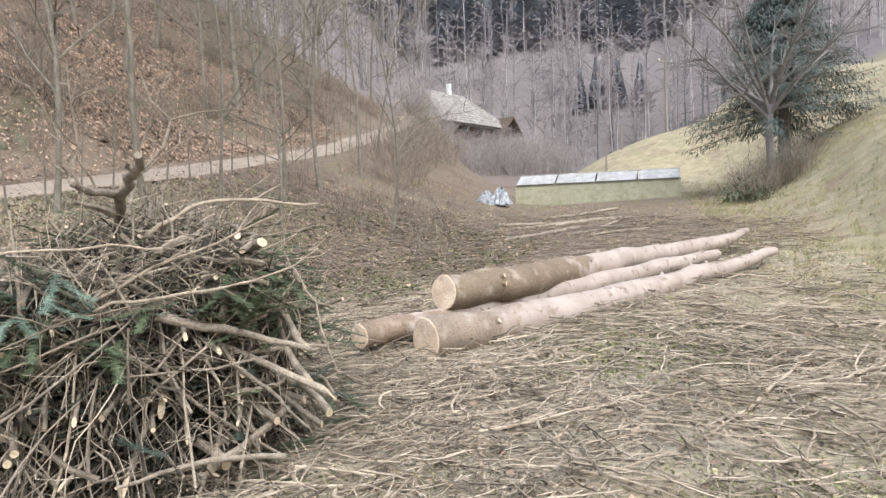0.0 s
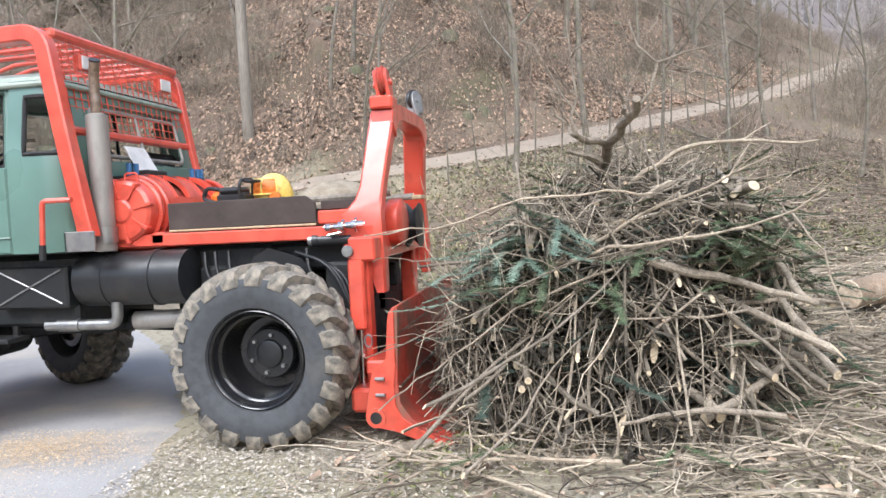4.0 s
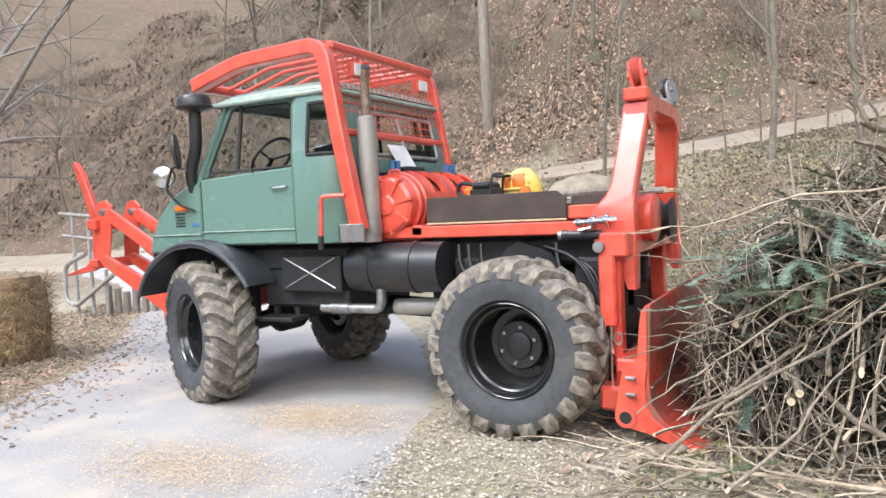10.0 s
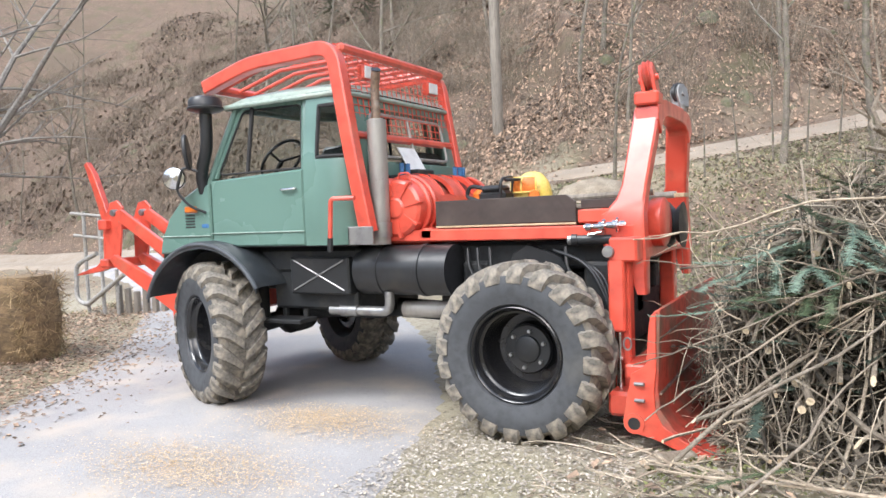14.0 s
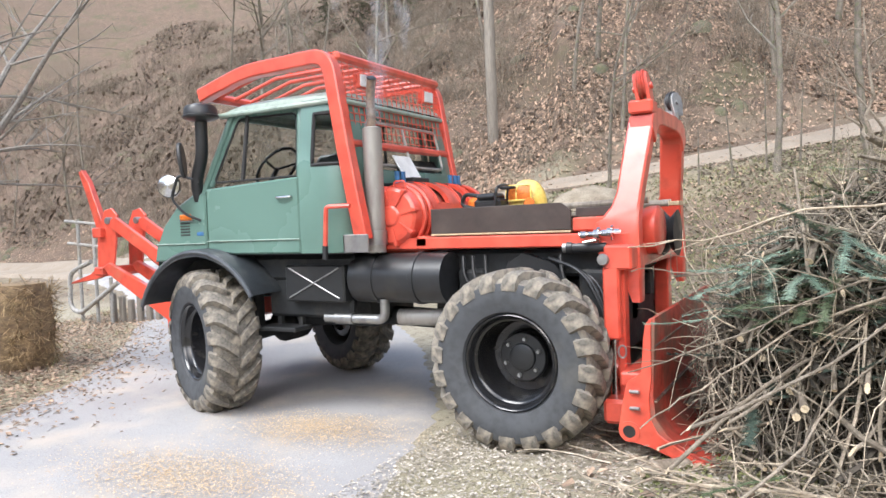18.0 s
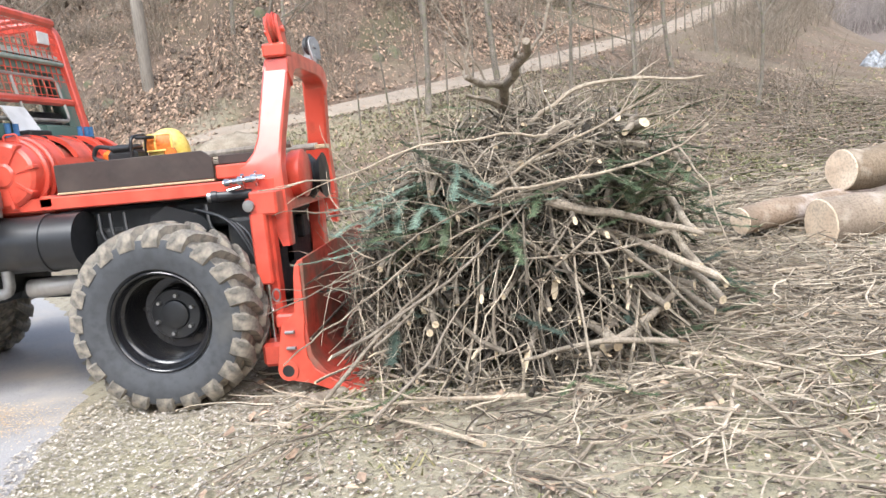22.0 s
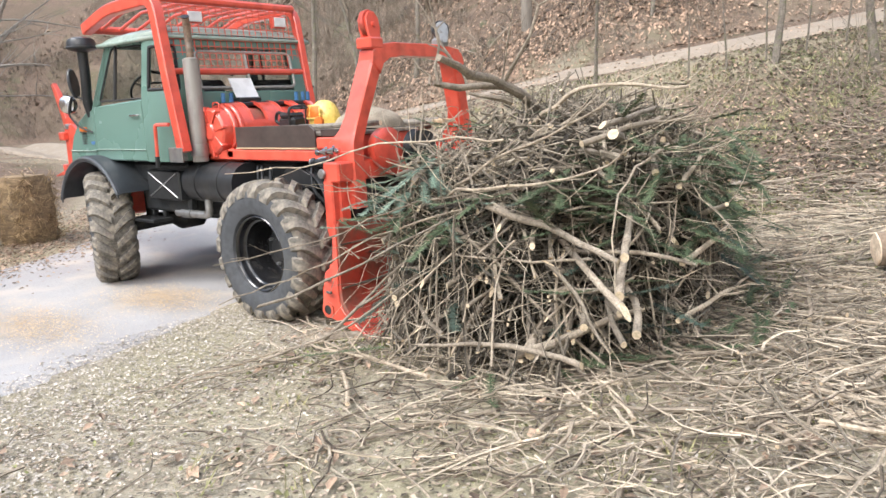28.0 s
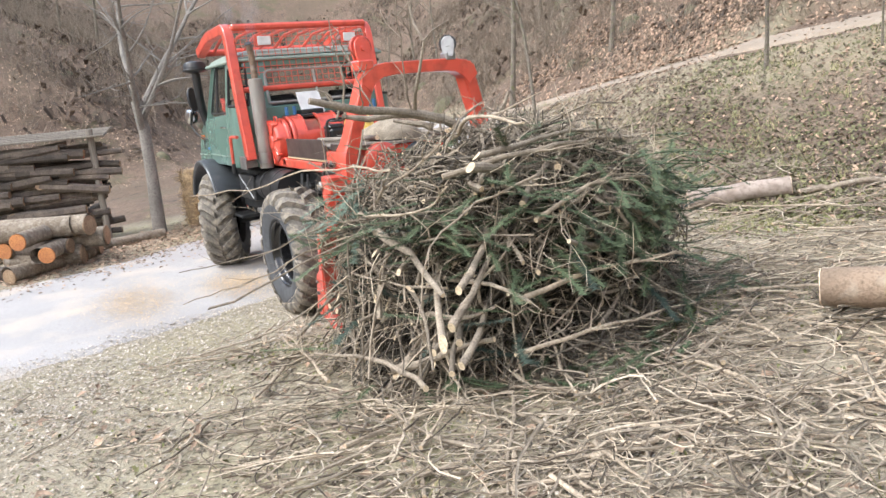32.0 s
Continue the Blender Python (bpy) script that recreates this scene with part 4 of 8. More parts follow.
    part("air_tank", g, BLACK, tr, "scuffed black cylindrical air tank")
    g = Geo()
    g.tube(bent([(-1.04, 0.36, 0.86), (-1.04, 0.36, 0.72), (-1.54, 0.36, 0.72)], 0.08, 6), 0.034, 12)
    g.tube([(-1.45, 0.36, 0.72), (-1.3, 0.36, 0.72)], 0.042, 12)
    part("exhaust_elbow", g, STEEL, tr, "bright flexible exhaust elbow")
    g = Geo()
    g.tube([(-1.0, 0.5, 0.72), (-0.3, 0.5, 0.74)], 0.06, 14)
    part("exhaust_pipe", g, GREY_PAINT, tr)
    g = Geo()
    g.box(-2.06, -1.7, 0.2, 0.4, 0.63, 0.66, 0.006)
    g.box(-2.0, -1.96, 0.36, 0.4, 0.64, 0.9, 0.005)
    g.box(-1.8, -1.76, 0.36, 0.4, 0.64, 0.9, 0.005)
    part("step", g, BLACK, tr)
    # exhaust stack
    g = Geo()
    g.tube([(-1.085, 0.36, 1.18), (-1.085, 0.36, 2.02)], 0.066, 24)
    g.tube([(-1.085, 0.36, 2.02), (-1.085, 0.36, 2.03)], [0.06, 0.045], 24)
    st = part("exhaust_muffler", g, GREY_PAINT, tr, "weathered grey vertical exhaust muffler")
    g = Geo()
    g.tube(bent([(-1.085, 0.36, 2.0), (-1.085, 0.36, 2.25), (-1.05, 0.33, 2.35)], 0.05, 5), 0.031, 16, caps=False)
    part("tail_pipe", g, RUST, st, "heat-browned tail pipe")
    # black disc over the pipe end, painting the darkness of the opening
    g = Geo()
    g.tube([(-1.055, 0.334, 2.34), (-1.049, 0.329, 2.353)], [0.03, 0.034], 16)
    part("pipe_mouth", g, BLACK, st, "pipe mouth closed by a black disc for its dark inside")
    g = Geo()
    g.lathe([(0.07, -0.05), (0.076, -0.05), (0.076, 0.05), (0.07, 0.05)], (-1.085, 0.36, 1.28), "z", 24)
    g.box(-1.2, -1.0, 0.135, 0.15, 1.19, 1.31, 0.004)
    g.box(-1.2, -1.185, 0.135, 0.44, 1.19, 1.31, 0.004)
    part("stack_clamp", g, STEEL, st)

    # protective cage over the cab
    for y in (0.22, 1.68):
        g = Geo()
        pts = [(-1.09, y, 1.27), (-1.2, y, 1.85), (-1.31, y, 2.52), (-2.05, y, 2.5), (-2.5, y, 2.38)]
        path = bent(pts, 0.13, 6)
        vs, fs = [], []
        for i, p in enumerate(path):
            d = (path[min(i + 1, len(path) - 1)] - path[max(i - 1, 0)]).normalized()
            nrm = Vector((d.z, 0, -d.x))
            hw, hy = (0.05, 0.045) if y < 1 else (0.036, 0.036)
            for a, b in ((-1, -0.8), (-0.8, -1), (0.8, -1), (1, -0.8), (1, 0.8), (0.8, 1), (-0.8, 1), (-1, 0.8)):
                vs.append(p + nrm * hw * a + Vector((0, hy * b, 0)))
        for i in range(len(path) - 1):
            for k in range(8):
                fs.append((i * 8 + k, i * 8 + (k + 1) % 8, i * 8 + 8 + (k + 1) % 8, i * 8 + 8 + k))
        fs += [tuple(range(8))[::-1], tuple((len(path) - 1) * 8 + k for k in range(8))]
        g.add(vs, fs)
        part("cage_post", g, RED, tr, "bright red bent box-section cage post")
    for x, z, r in ((-2.5, 2.38, 0.035), (-1.29, 2.52, 0.032), (-1.22, 1.93, 0.028)):
        g = Geo()
        g.box(x - r, x + r, 0.25, 1.66, z - r, z + r, 0.6 * r)
        part("cage_crossbar", g, RED, tr)
    for k in range(8):
        y = 0.36 + k * 0.17
        g = Geo()
        g.tube([(-2.48, y, 2.385), (-2.05, y, 2.5), (-1.33, y, 2.51)], 0.016, 8)
        part("roof_bar", g, RED, tr)
    g = Geo()
    for k in range(22):
        y = 0.26 + k * 0.065
        g.tube([(-1.285, y, 2.5), (-1.225, y, 1.95)], 0.004, 4, caps=False)
        g.tube([(-1.285, y, 2.545), (-2.0, y, 2.535)], 0.004, 4, caps=False)
    for k in range(10):
        t = (k + 0.5) / 10
        x, z = -1.285 + 0.06 * t, 2.5 - 0.55 * t
        g.tube([(x, 0.24, z), (x, 1.66, z)], 0.004, 4, caps=False)
    for k in range(9):
        x = -1.33 - 0.08 * k
        g.tube([(x, 0.24, 2.548), (x, 1.66, 2.548)], 0.004, 4, caps=False)
    part("cage_mesh", g, RED, tr, "red welded wire mesh")
    for y in (0.55, 1.45):
        g = Geo()
        g.box(-1.31, -1.25, y - 0.08, y + 0.08, 2.33, 2.44, 0.012)
        lamp = part("work_lamp", g, RED, tr)
        g = Geo()
        g.box(-1.252, -1.24, y - 0.066, y + 0.066, 2.343, 2.427, 0.004)
        part("lens", g, WHITE, lamp)
    g = Geo()
    g.tube(bent([(-1.32, 0.1, 1.22), (-1.3, 0.1, 1.5), (-1.12, 0.12, 1.5)], 0.03, 4), 0.016, 8)
    rail = part("grab_rail", g, RED, tr)
    g = Geo()
    g.tube([(-1.325, 0.1, 1.15), (-1.32, 0.1, 1.24)], 0.02, 8)
    part("grip", g, BLACK, rail)

    # winch: a gear cap facing the side, flanges, and a drum cover with open slots on top
    wx, wz = -1.0, 1.42
    g = Geo()
    g.lathe([(0.0, 0.0), (0.06, 0.0), (0.075, 0.012), (0.175, 0.014), (0.195, 0.03), (0.2, 0.05), (0.2, 0.14)], (wx, 0.4, wz), "y", 40)
    for y, r, d in ((0.53, 0.222, 0.022), (0.585, 0.236, 0.02), (1.46, 0.24, 0.022)):
        g.lathe([(0.0, -d), (r - 0.012, -d), (r, -d + 0.01), (r, d - 0.01), (r - 0.012, d), (0.0, d)], (wx, y, wz), "y", 40)
    g.box(wx - 0.18, wx + 0.22, 0.5, 1.46, 1.16, 1.28, 0.02)
    g.box(wx + 0.17, wx + 0.27, 0.44, 0.56, 1.2, 1.28, 0.015)
    wi = part("winch", g, RED, tr, "red double-drum cable winch")

    def cover(y0, y1, a0, a1, r=0.236, thick=0.014):
        """A bent plate round the drum between two angles."""
        n, vs = max(3, int((a1 - a0) / 9)), []
        for i in range(n + 1):
            a = radians(a0 + (a1 - a0) * i / n)
            for y, q in ((y0, r), (y1, r), (y1, r - thick), (y0, r - thick)):
                vs.append((wx + q * math.cos(a), y, wz + q * math.sin(a)))
        fs = [(4 * i + k, 4 * i + (k + 1) % 4, 4 * i + 4 + (k + 1) % 4, 4 * i + 4 + k) for i in range(n) for k in range(4)]
        return Geo().add(vs, fs + [(3, 2, 1, 0), (4 * n, 4 * n + 1, 4 * n + 2, 4 * n + 3)])

    for y0, y1 in ((0.605, 0.7), (0.86, 1.04), (1.2, 1.26), (1.42, 1.445)):
        part("drum_cover", cover(y0, y1, -60, 240), RED, wi)
    for y0, y1 in ((0.7, 0.86), (1.04, 1.2), (1.26, 1.42)):
        part("drum_cover", cover(y0, y1, -60, 22), RED, wi)
        part("drum_cover", cover(y0, y1, 128, 240), RED, wi)
    for y in (0.7, 0.86, 1.04, 1.2, 1.26):
        part("slot_lip", cover(y - 0.008, y + 0.008, 20, 130, 0.246, 0.03), RED, wi)
    part("drum", Geo().tube([(wx, 0.6, wz), (wx, 1.45, wz)], 0.19, 36), RED_WORN, wi, "worn red drum inside the cover")
    for k in range(8):
        a = 2 * math.pi * k / 8 + 0.2
        c, w = math.cos(a), math.sin(a)
        part("flange_rib", Geo().tube([(wx + 0.085 * c, 0.412, wz + 0.085 * w), (wx + 0.18 * c, 0.412, wz + 0.18 * w)], [0.013, 0.01], 4), RED, wi)
        part("cap_lug", Geo().box(-0.024, 0.024, -0.01, 0.05, -0.012, 0.012, 0.005).turned(pose(wx + 0.186 * c, 0.408, wz + 0.186 * w, 0, -math.degrees(a), 0)), RED, wi)
    part("lifting_loop", Geo().tube(bent([(wx + 0.01, 0.46, 1.58), (wx + 0.01, 0.46, 1.66), (wx + 0.1, 0.46, 1.66), (wx + 0.1, 0.46, 1.56)], 0.025, 4), 0.006, 8), RED, wi)
    g = Geo()
    g.box(-1.16, -1.0, 0.75, 0.98, 1.66, 1.7, 0.008)
    g.tube([(-1.1, 0.86, 1.6), (-1.1, 0.86, 1.68)], 0.03, 10)
    g.box(-1.18, -0.96, 0.6, 1.5, 1.62, 1.66, 0.01)
    part("valve_block", g, BLACK, wi)
    for y in (0.62, 0.7, 1.42, 1.5, 1.56):
        g = Geo()
        g.tube([(-1.06, y, 1.64), (-1.06, y, 1.74)], 0.018, 10)
        part("hose_fitting", g, BLUE, wi)
    g = Geo()
    g.box(-0.006, 0.006, -0.12, 0.12, 0, 0.29, 0.003)
    g.turned(pose(-1.05, 0.9, 1.62, 0, -30, 0))
    part("data_plate", g, WHITE, wi, "bare white sheet metal plate")
    # load bed: red rails, plywood floor and side board
    for y in (0.44, 1.52):
        g = Geo()
        g.box(-1.1, 0.62, y, y + 0.06, 1.19, 1.27, 0.008)
        part("bed_rail", g, RED, tr)
    for x in (-0.7, -0.1, 0.4):
        g = Geo()
        g.box(x, x + 0.07, 0.5, 1.52, 1.19, 1.37, 0.008)
        part("bed_cross_member", g, RED, tr)
    for k in range(6):
        g = Geo()
        y0 = 0.52 + k * 0.168
        g.box(-0.72, 0.5, y0, y0 + 0.162, 1.372, 1.398, 0.004)
        part("bed_plank", g, POLE_WOOD, tr)
    g = Geo()
    g.prism([(-0.71, 1.29), (-0.71, 1.455), (0.2, 1.46), (0.26, 1.415), (0.26, 1.295)], 0.46, 0.48, "y", 0.003)
    bd = part("side_board", g, PLY, tr, "dark brown film-faced plywood side board")
    g = Geo()
    g.box(-0.71, 0.26, 0.455, 0.485, 1.277, 1.29, 0.003)
    part("board_edge", g, PLY_EDGE, bd)
    g = Geo()
    g.box(0.28, 0.56, 0.5, 0.52, 1.37, 1.425, 0.004)
    part("rear_board", g, PLY, tr)
    g = Geo()
    g.box(0.27, 0.6, 0.46, 0.53, 1.285, 1.365, 0.008)
    part("rear_rail", g, RED, tr)
    g = Geo()
    g.box(0.28, 0.72, 1.4, 1.56, 1.42, 1.45, 0.004)
    part("loose_plank", g, PLY_EDGE, tr)
    # triangular brackets over the rear wheels, brake hoses
    for y in (0.5, 1.5):
        g = Geo()
        g.prism([(-0.22, 0.98), (-0.18, 1.1), (-0.08, 1.16), (0.14, 1.08), (0.2, 0.98)], y, y + 0.05, "y", 0.006)
        part("spring_bracket", g, BLACK, tr)
    g = Geo()
    g.tube([(0.24, 0.46, 1.185), (0.48, 0.46, 1.185)], 0.034, 14)
    g.tube([(0.235, 0.46, 1.185), (0.27, 0.46, 1.185)], 0.04, 14)
    part("hydraulic_cylinder", g, BLACK, tr)
    g = Geo()
    g.tube([(0.21, 0.46, 1.185), (0.245, 0.46, 1.185)], 0.033, 14)
    part("cylinder_cap", g, STEEL, tr)
    g = Geo()
    for q, (x, r) in enumerate(((0.34, 0.022), (0.385, 0.016), (0.42, 0.026), (0.465, 0.02), (0.5, 0.027), (0.54, 0.018))):
        g.tube([(x, 0.4, 1.262 + 0.003 * q), (x + 0.034, 0.4, 1.262 + 0.003 * q)], r, 10)
    g.tube([(0.33, 0.4, 1.262), (0.58, 0.4, 1.275)], 0.011, 8)
    g.tube([(0.44, 0.43, 1.22), (0.45, 0.39, 1.3)], 0.012, 8)
    g.tube([(0.52, 0.43, 1.23), (0.53, 0.39, 1.31)], 0.01, 8)
    g.tube([(0.43, 0.41, 1.23), (0.35, 0.4, 1.215)], 0.009, 8)
    part("hydraulic_coupling", g, CHROME, tr)
    for k in range(3):
        g = Geo()
        g.tube(bent([(0.1, 0.5 + 0.02 * k, 1.12), (0.35 + 0.05 * k, 0.4, 1.05 - 0.03 * k), (0.5, 0.38, 0.75), (0.5 + 0.02 * k, 0.4, 0.4)], 0.2, 6), 0.011, 8)
        part("hose", g, BLACK, tr)

    # rear arch with pulleys
    YA, YB = 0.5, 1.82

    def leg(y, side):
        g = Geo()
        ring = ((0, -0.8), (0.08, -1), (0.92, -1), (1, -0.8), (1, 0.8), (0.92, 1), (0.08, 1), (0, 0.8))
        levels = ((0.86, 0.62, 0.67), (1.02, 0.56, 0.673), (1.08, 0.46, 0.675), (1.2, 0.4, 0.67), (1.33, 0.41, 0.665), (1.36, 0.45, 0.666), (1.42, 0.5, 0.668), (1.5, 0.527, 0.674), (1.7, 0.548, 0.698), (1.95, 0.575, 0.728), (1.99, 0.6, 0.72))
        vs = [(x0 + (x1 - x0) * a, y + 0.06 * b - side * 0.34 * max(0, z - 1.3), z) for z, x0, x1 in levels for a, b in ring]
        fs = [(i * 8 + k, i * 8 + (k + 1) % 8, i * 8 + 8 + (k + 1) % 8, i * 8 + 8 + k) for i in range(len(levels) - 1) for k in range(8)]
        g.add(vs, fs + [tuple(range(8))[::-1], tuple((len(levels) - 1) * 8 + k for k in range(8))])
        return part("arch_leg", g, RED, tr, "heavy red welded arch leg")
    leg(YA, -1)
    leg(YB, 1)
    g = Geo()
    YA, YB = YA + 0.14, YB - 0.14
    path = [(YA, 1.88), (YA + 0.01, 1.96), (YA + 0.08, 2.0), (YA + 0.22, 2.02), (YB - 0.22, 2.02), (YB - 0.08, 2.0), (YB - 0.01, 1.96), (YB + 0.02, 1.88)]
    inner = [(YA + 0.08, 1.8), (YA + 0.12, 1.87), (YA + 0.19, 1.91), (YA + 0.3, 1.925), (YB - 0.3, 1.925), (YB - 0.19, 1.91), (YB - 0.12, 1.87), (YB - 0.07, 1.8)]
    g.prism([(a, b) for a, b in path] + [(a, b) for a, b in inner[::-1]], 0.585, 0.725, "x", 0.006)
    part("arch_beam", g, RED, tr)
    for y, z, mt, mc, sc, turn in ((0.69, 2.13, RED, RED, 0.92, 2), (1.45, 2.12, BLACK, STEEL, 0.72, -30)):
        g = Geo()
        if mc is RED:
            g.box(0.585, 0.73, y - 0.07, y + 0.07, 1.97, 2.05, 0.012)
        else:
            g.box(0.63, 0.73, y - 0.05, y + 0.05, 2.0, 2.07, 0.012)
        cheek = [(-0.055, -0.13), (-0.075, -0.02), (-0.07, 0.05), (-0.03, 0.095), (0.03, 0.1), (0.07, 0.05), (0.075, -0.02), (0.055, -0.13)]
        h = Geo()
        for dx in (-0.034, 0.034):
            h.prism([(a * sc, b * sc) for a, b in cheek], dx * sc - 0.011, dx * sc + 0.011, "x", 0.004)
        h.lathe([(0.0, -0.065 * sc), (0.022 * sc, -0.065 * sc), (0.022 * sc, 0.065 * sc), (0.0, 0.065 * sc)], (0, 0, 0), "x", 12)
        h.turned(pose(0.66 if mt is RED else 0.69, y, z, 0, -9, turn))
        g.v, g.m, n0 = g.v + h.v, g.m + h.m, len(g.v)
        g.f += [tuple(q + n0 for q in f) for f in h.f]
        cl = part("pulley_cheek", g, mc, tr)
        g = Geo()
        g.lathe([(0.0, -0.022), (0.094, -0.022), (0.098, -0.016), (0.085, 0.0), (0.098, 0.016), (0.094, 0.022), (0.0, 0.022)], (0, 0, 0), "x", 32)
        g.v = [(a * sc, b * sc, c * sc) for a, b, c in g.v]
        g.turned(pose(0.66 if mt is RED else 0.69, y, z + 0.02 * sc, 0, -9, turn))
        part("pulley", g, RED_WORN if mt is RED else BLACK, cl)
    # cross frame at the rear, cylinders and blade
    g = Geo()
    g.box(0.5, 0.66, 0.3, 1.72, 1.06, 1.2, 0.012)
    g.box(0.5, 0.62, 0.35, 1.67, 0.2, 0.34, 0.012)
    for y in (0.36, 1.56):
        g.box(0.5, 0.6, y, y + 0.1, 0.3, 1.1, 0.01)
    part("rear_frame", g, RED, tr)
    g = Geo()
    g.lathe([(0.0, -0.06), (0.14, -0.06), (0.15, -0.04), (0.15, 0.02), (0.13, 0.035), (0.05, 0.04), (0.0, 0.04)], (0.7, 0.76, 1.27), "x", 32)
    part("rope_guide", g, RED, tr)
    g = Geo()
    g.lathe([(0.0, -0.06), (0.13, -0.06), (0.15, -0.045), (0.1, 0.0), (0.15, 0.045), (0.0, 0.06)], (0.72, 1.1, 1.24), "x", 32)
    part("rope_roller", g, BLACK, tr)
    for y in (0.3, 1.66):
        g = Geo()
        g.box(0.49, 0.585, y, y + 0.1, 0.66, 1.08, 0.012)
        cy = part("lift_cylinder", g, RED, tr)
        g = Geo()
        g.tube([(0.54, y + 0.05, 0.3), (0.54, y + 0.05, 0.68)], 0.024, 12)
        part("piston_rod", g, CHROME, cy)
        g = Geo()
        g.lathe([(0.0, -0.012), (0.03, -0.012), (0.036, 0.0), (0.03, 0.012), (0.0, 0.012)], (0.5, y - 0.01, 1.12), "y", 16)
        part("pin", g, STEEL, cy)
    bl = new("blade")
    bl.parent = tr
    g = Geo()
    prof = [(0.785, 0.81), (0.775, 0.6), (0.765, 0.4), (0.775, 0.27), (0.83, 0.17), (0.95, 0.09), (1.15, 0.02), (1.17, 0.022), (1.16, 0.045), (0.98, 0.115), (0.87, 0.19), (0.81, 0.28), (0.8, 0.4), (0.81, 0.6), (0.82, 0.82)]
    g.prism(prof, 0.12, 1.95, "y", 0.004)
    part("blade_plate", g, RED_WORN, bl, "worn red curved skidding blade")
    for z in (0.36, 0.66):
        part("blade_seam", Geo().box(0.795, 0.818, 0.13, 1.94, z, z + 0.012, 0.003), RUST, bl)
    for y in (0.11, 1.93):
        g = Geo()
        g.prism([(0.609, 0.21), (0.63, 0.33), (0.662, 0.47), (0.71, 0.5), (0.741, 0.53), (0.758, 0.72), (0.77, 0.79), (0.8, 0.815), (0.795, 0.5), (0.78, 0.38), (0.785, 0.27), (0.82, 0.2), (0.9, 0.145), (1.0, 0.09), (1.15, 0.03), (1.13, 0.005), (0.96, 0.05), (0.785, 0.12), (0.645, 0.15), (0.615, 0.175)], y, y + 0.03, "y", 0.004)
        sd = part("blade_side", g, RED, bl)
        g = Geo()
        g.lathe([(0.034, -0.022), (0.056, -0.022), (0.056, 0.022), (0.034, 0.022)], (0.671, y + 0.015, 0.2), "y", 24)
        g.lathe([(0.0, -0.019), (0.035, -0.019)], (0.671, y + 0.015, 0.2), "y", 24, 1)
        part("pin_eye", g, [RED, BLACK], sd)
    g = Geo()
    g.box(0.5, 0.75, 0.2, 1.86, 0.2, 0.34, 0.02)
    g.box(0.6, 0.76, 0.2, 1.86, 0.42, 0.5, 0.012)
    part("blade_beam", g, RED, bl)
    for z in (0.33, 0.42):
        g = Geo()
        g.tube([(0.68, 0.1, z), (0.735, 0.085, z + 0.004)], 0.01, 8)
        part("lynch_pin", g, STEEL, bl)
    g = Geo()
    g.tube([(0.6 + 0.022 * math.cos(a), 0.28, 0.6 + 0.035 * math.sin(a)) for a in [2 * math.pi * k / 16 for k in range(16)]], 0.006, 6, closed=True)
    part("shackle", g, STEEL, tr)

    # front log grab
    gr = new("front_grab")
    gr.parent = tr
    Y = 0.95
    for y in (Y - 0.16, Y + 0.16):
        g = Geo()
        g.prism([(-3.2, 0.62), (-3.62, 0.56), (-4.45, 1.0), (-4.5, 1.06), (-4.42, 1.1), (-3.6, 0.76), (-3.2, 0.82)], y - 0.025, y + 0.025, "y", 0.006)
        part("grab_arm", g, RED, gr)
        g = Geo()
        g.prism([(-3.25, 1.02), (-3.6, 1.0), (-4.35, 1.42), (-4.42, 1.5), (-4.3, 1.53), (-3.6, 1.14), (-3.25, 1.13)], y - 0.02, y + 0.02, "y", 0.006)
        part("grab_link", g, RED, gr)
        g = Geo()
        g.prism([(-4.6, 0.96), (-4.42, 0.98), (-4.36, 1.3), (-4.32, 1.55), (-4.4, 1.62), (-4.5, 1.6), (-4.58, 1.45)], y + 0.02, y + 0.045, "y", 0.005)
        part("grab_bracket", g, RED, gr)
        part("grab_pin", Geo().lathe([(0.0, -0.04), (0.028, -0.04), (0.034, -0.03), (0.034, 0.03), (0.028, 0.04), (0.0, 0.04)], (-4.4, y, 1.5), "y", 14), STEEL, gr)
    g = Geo()
    g.prism([(-4.98, 2.0), (-4.94, 2.02), (-4.84, 1.9), (-4.7, 1.58), (-4.62, 1.38), (-4.6, 1.0), (-4.8, 0.93), (-5.2, 0.88), (-5.18, 0.9), (-4.88, 0.98), (-4.76, 1.06), (-4.74, 1.4), (-4.86, 1.72)], Y - 0.05, Y + 0.01, "y", 0.005)
    part("grab_tooth", g, RED, gr, "curved red steel grab tooth")
    g = Geo()
    g.box(-4.62, -4.5, Y - 0.2, Y + 0.2, 1.34, 1.44, 0.012)
    part("grab_crossbeam", g, RED, gr)
    part("grab_crossbeam", Geo().box(-4.62, -4.5, Y - 0.2, Y + 0.2, 0.98, 1.06, 0.012), RED, gr)
    g = Geo()
    g.tube([(-4.44, Y, 1.46), (-4.02, Y, 1.17)], 0.03, 12)
    cyl = part("grab_piston", g, CHROME, gr)
    g = Geo()
    g.tube([(-4.02, Y, 1.17), (-3.5, Y, 0.86)], 0.055, 14)
    part("grab_cylinder", g, RED, cyl)
    g = Geo()
    g.box(-3.3, -3.1, 0.45, 1.57, 0.55, 1.0, 0.02)
    g.box(-3.28, -3.1, 0.62, 1.4, 1.0, 1.3, 0.02)
    part("front_plate", g, RED, gr)
    return tr


build_truck()

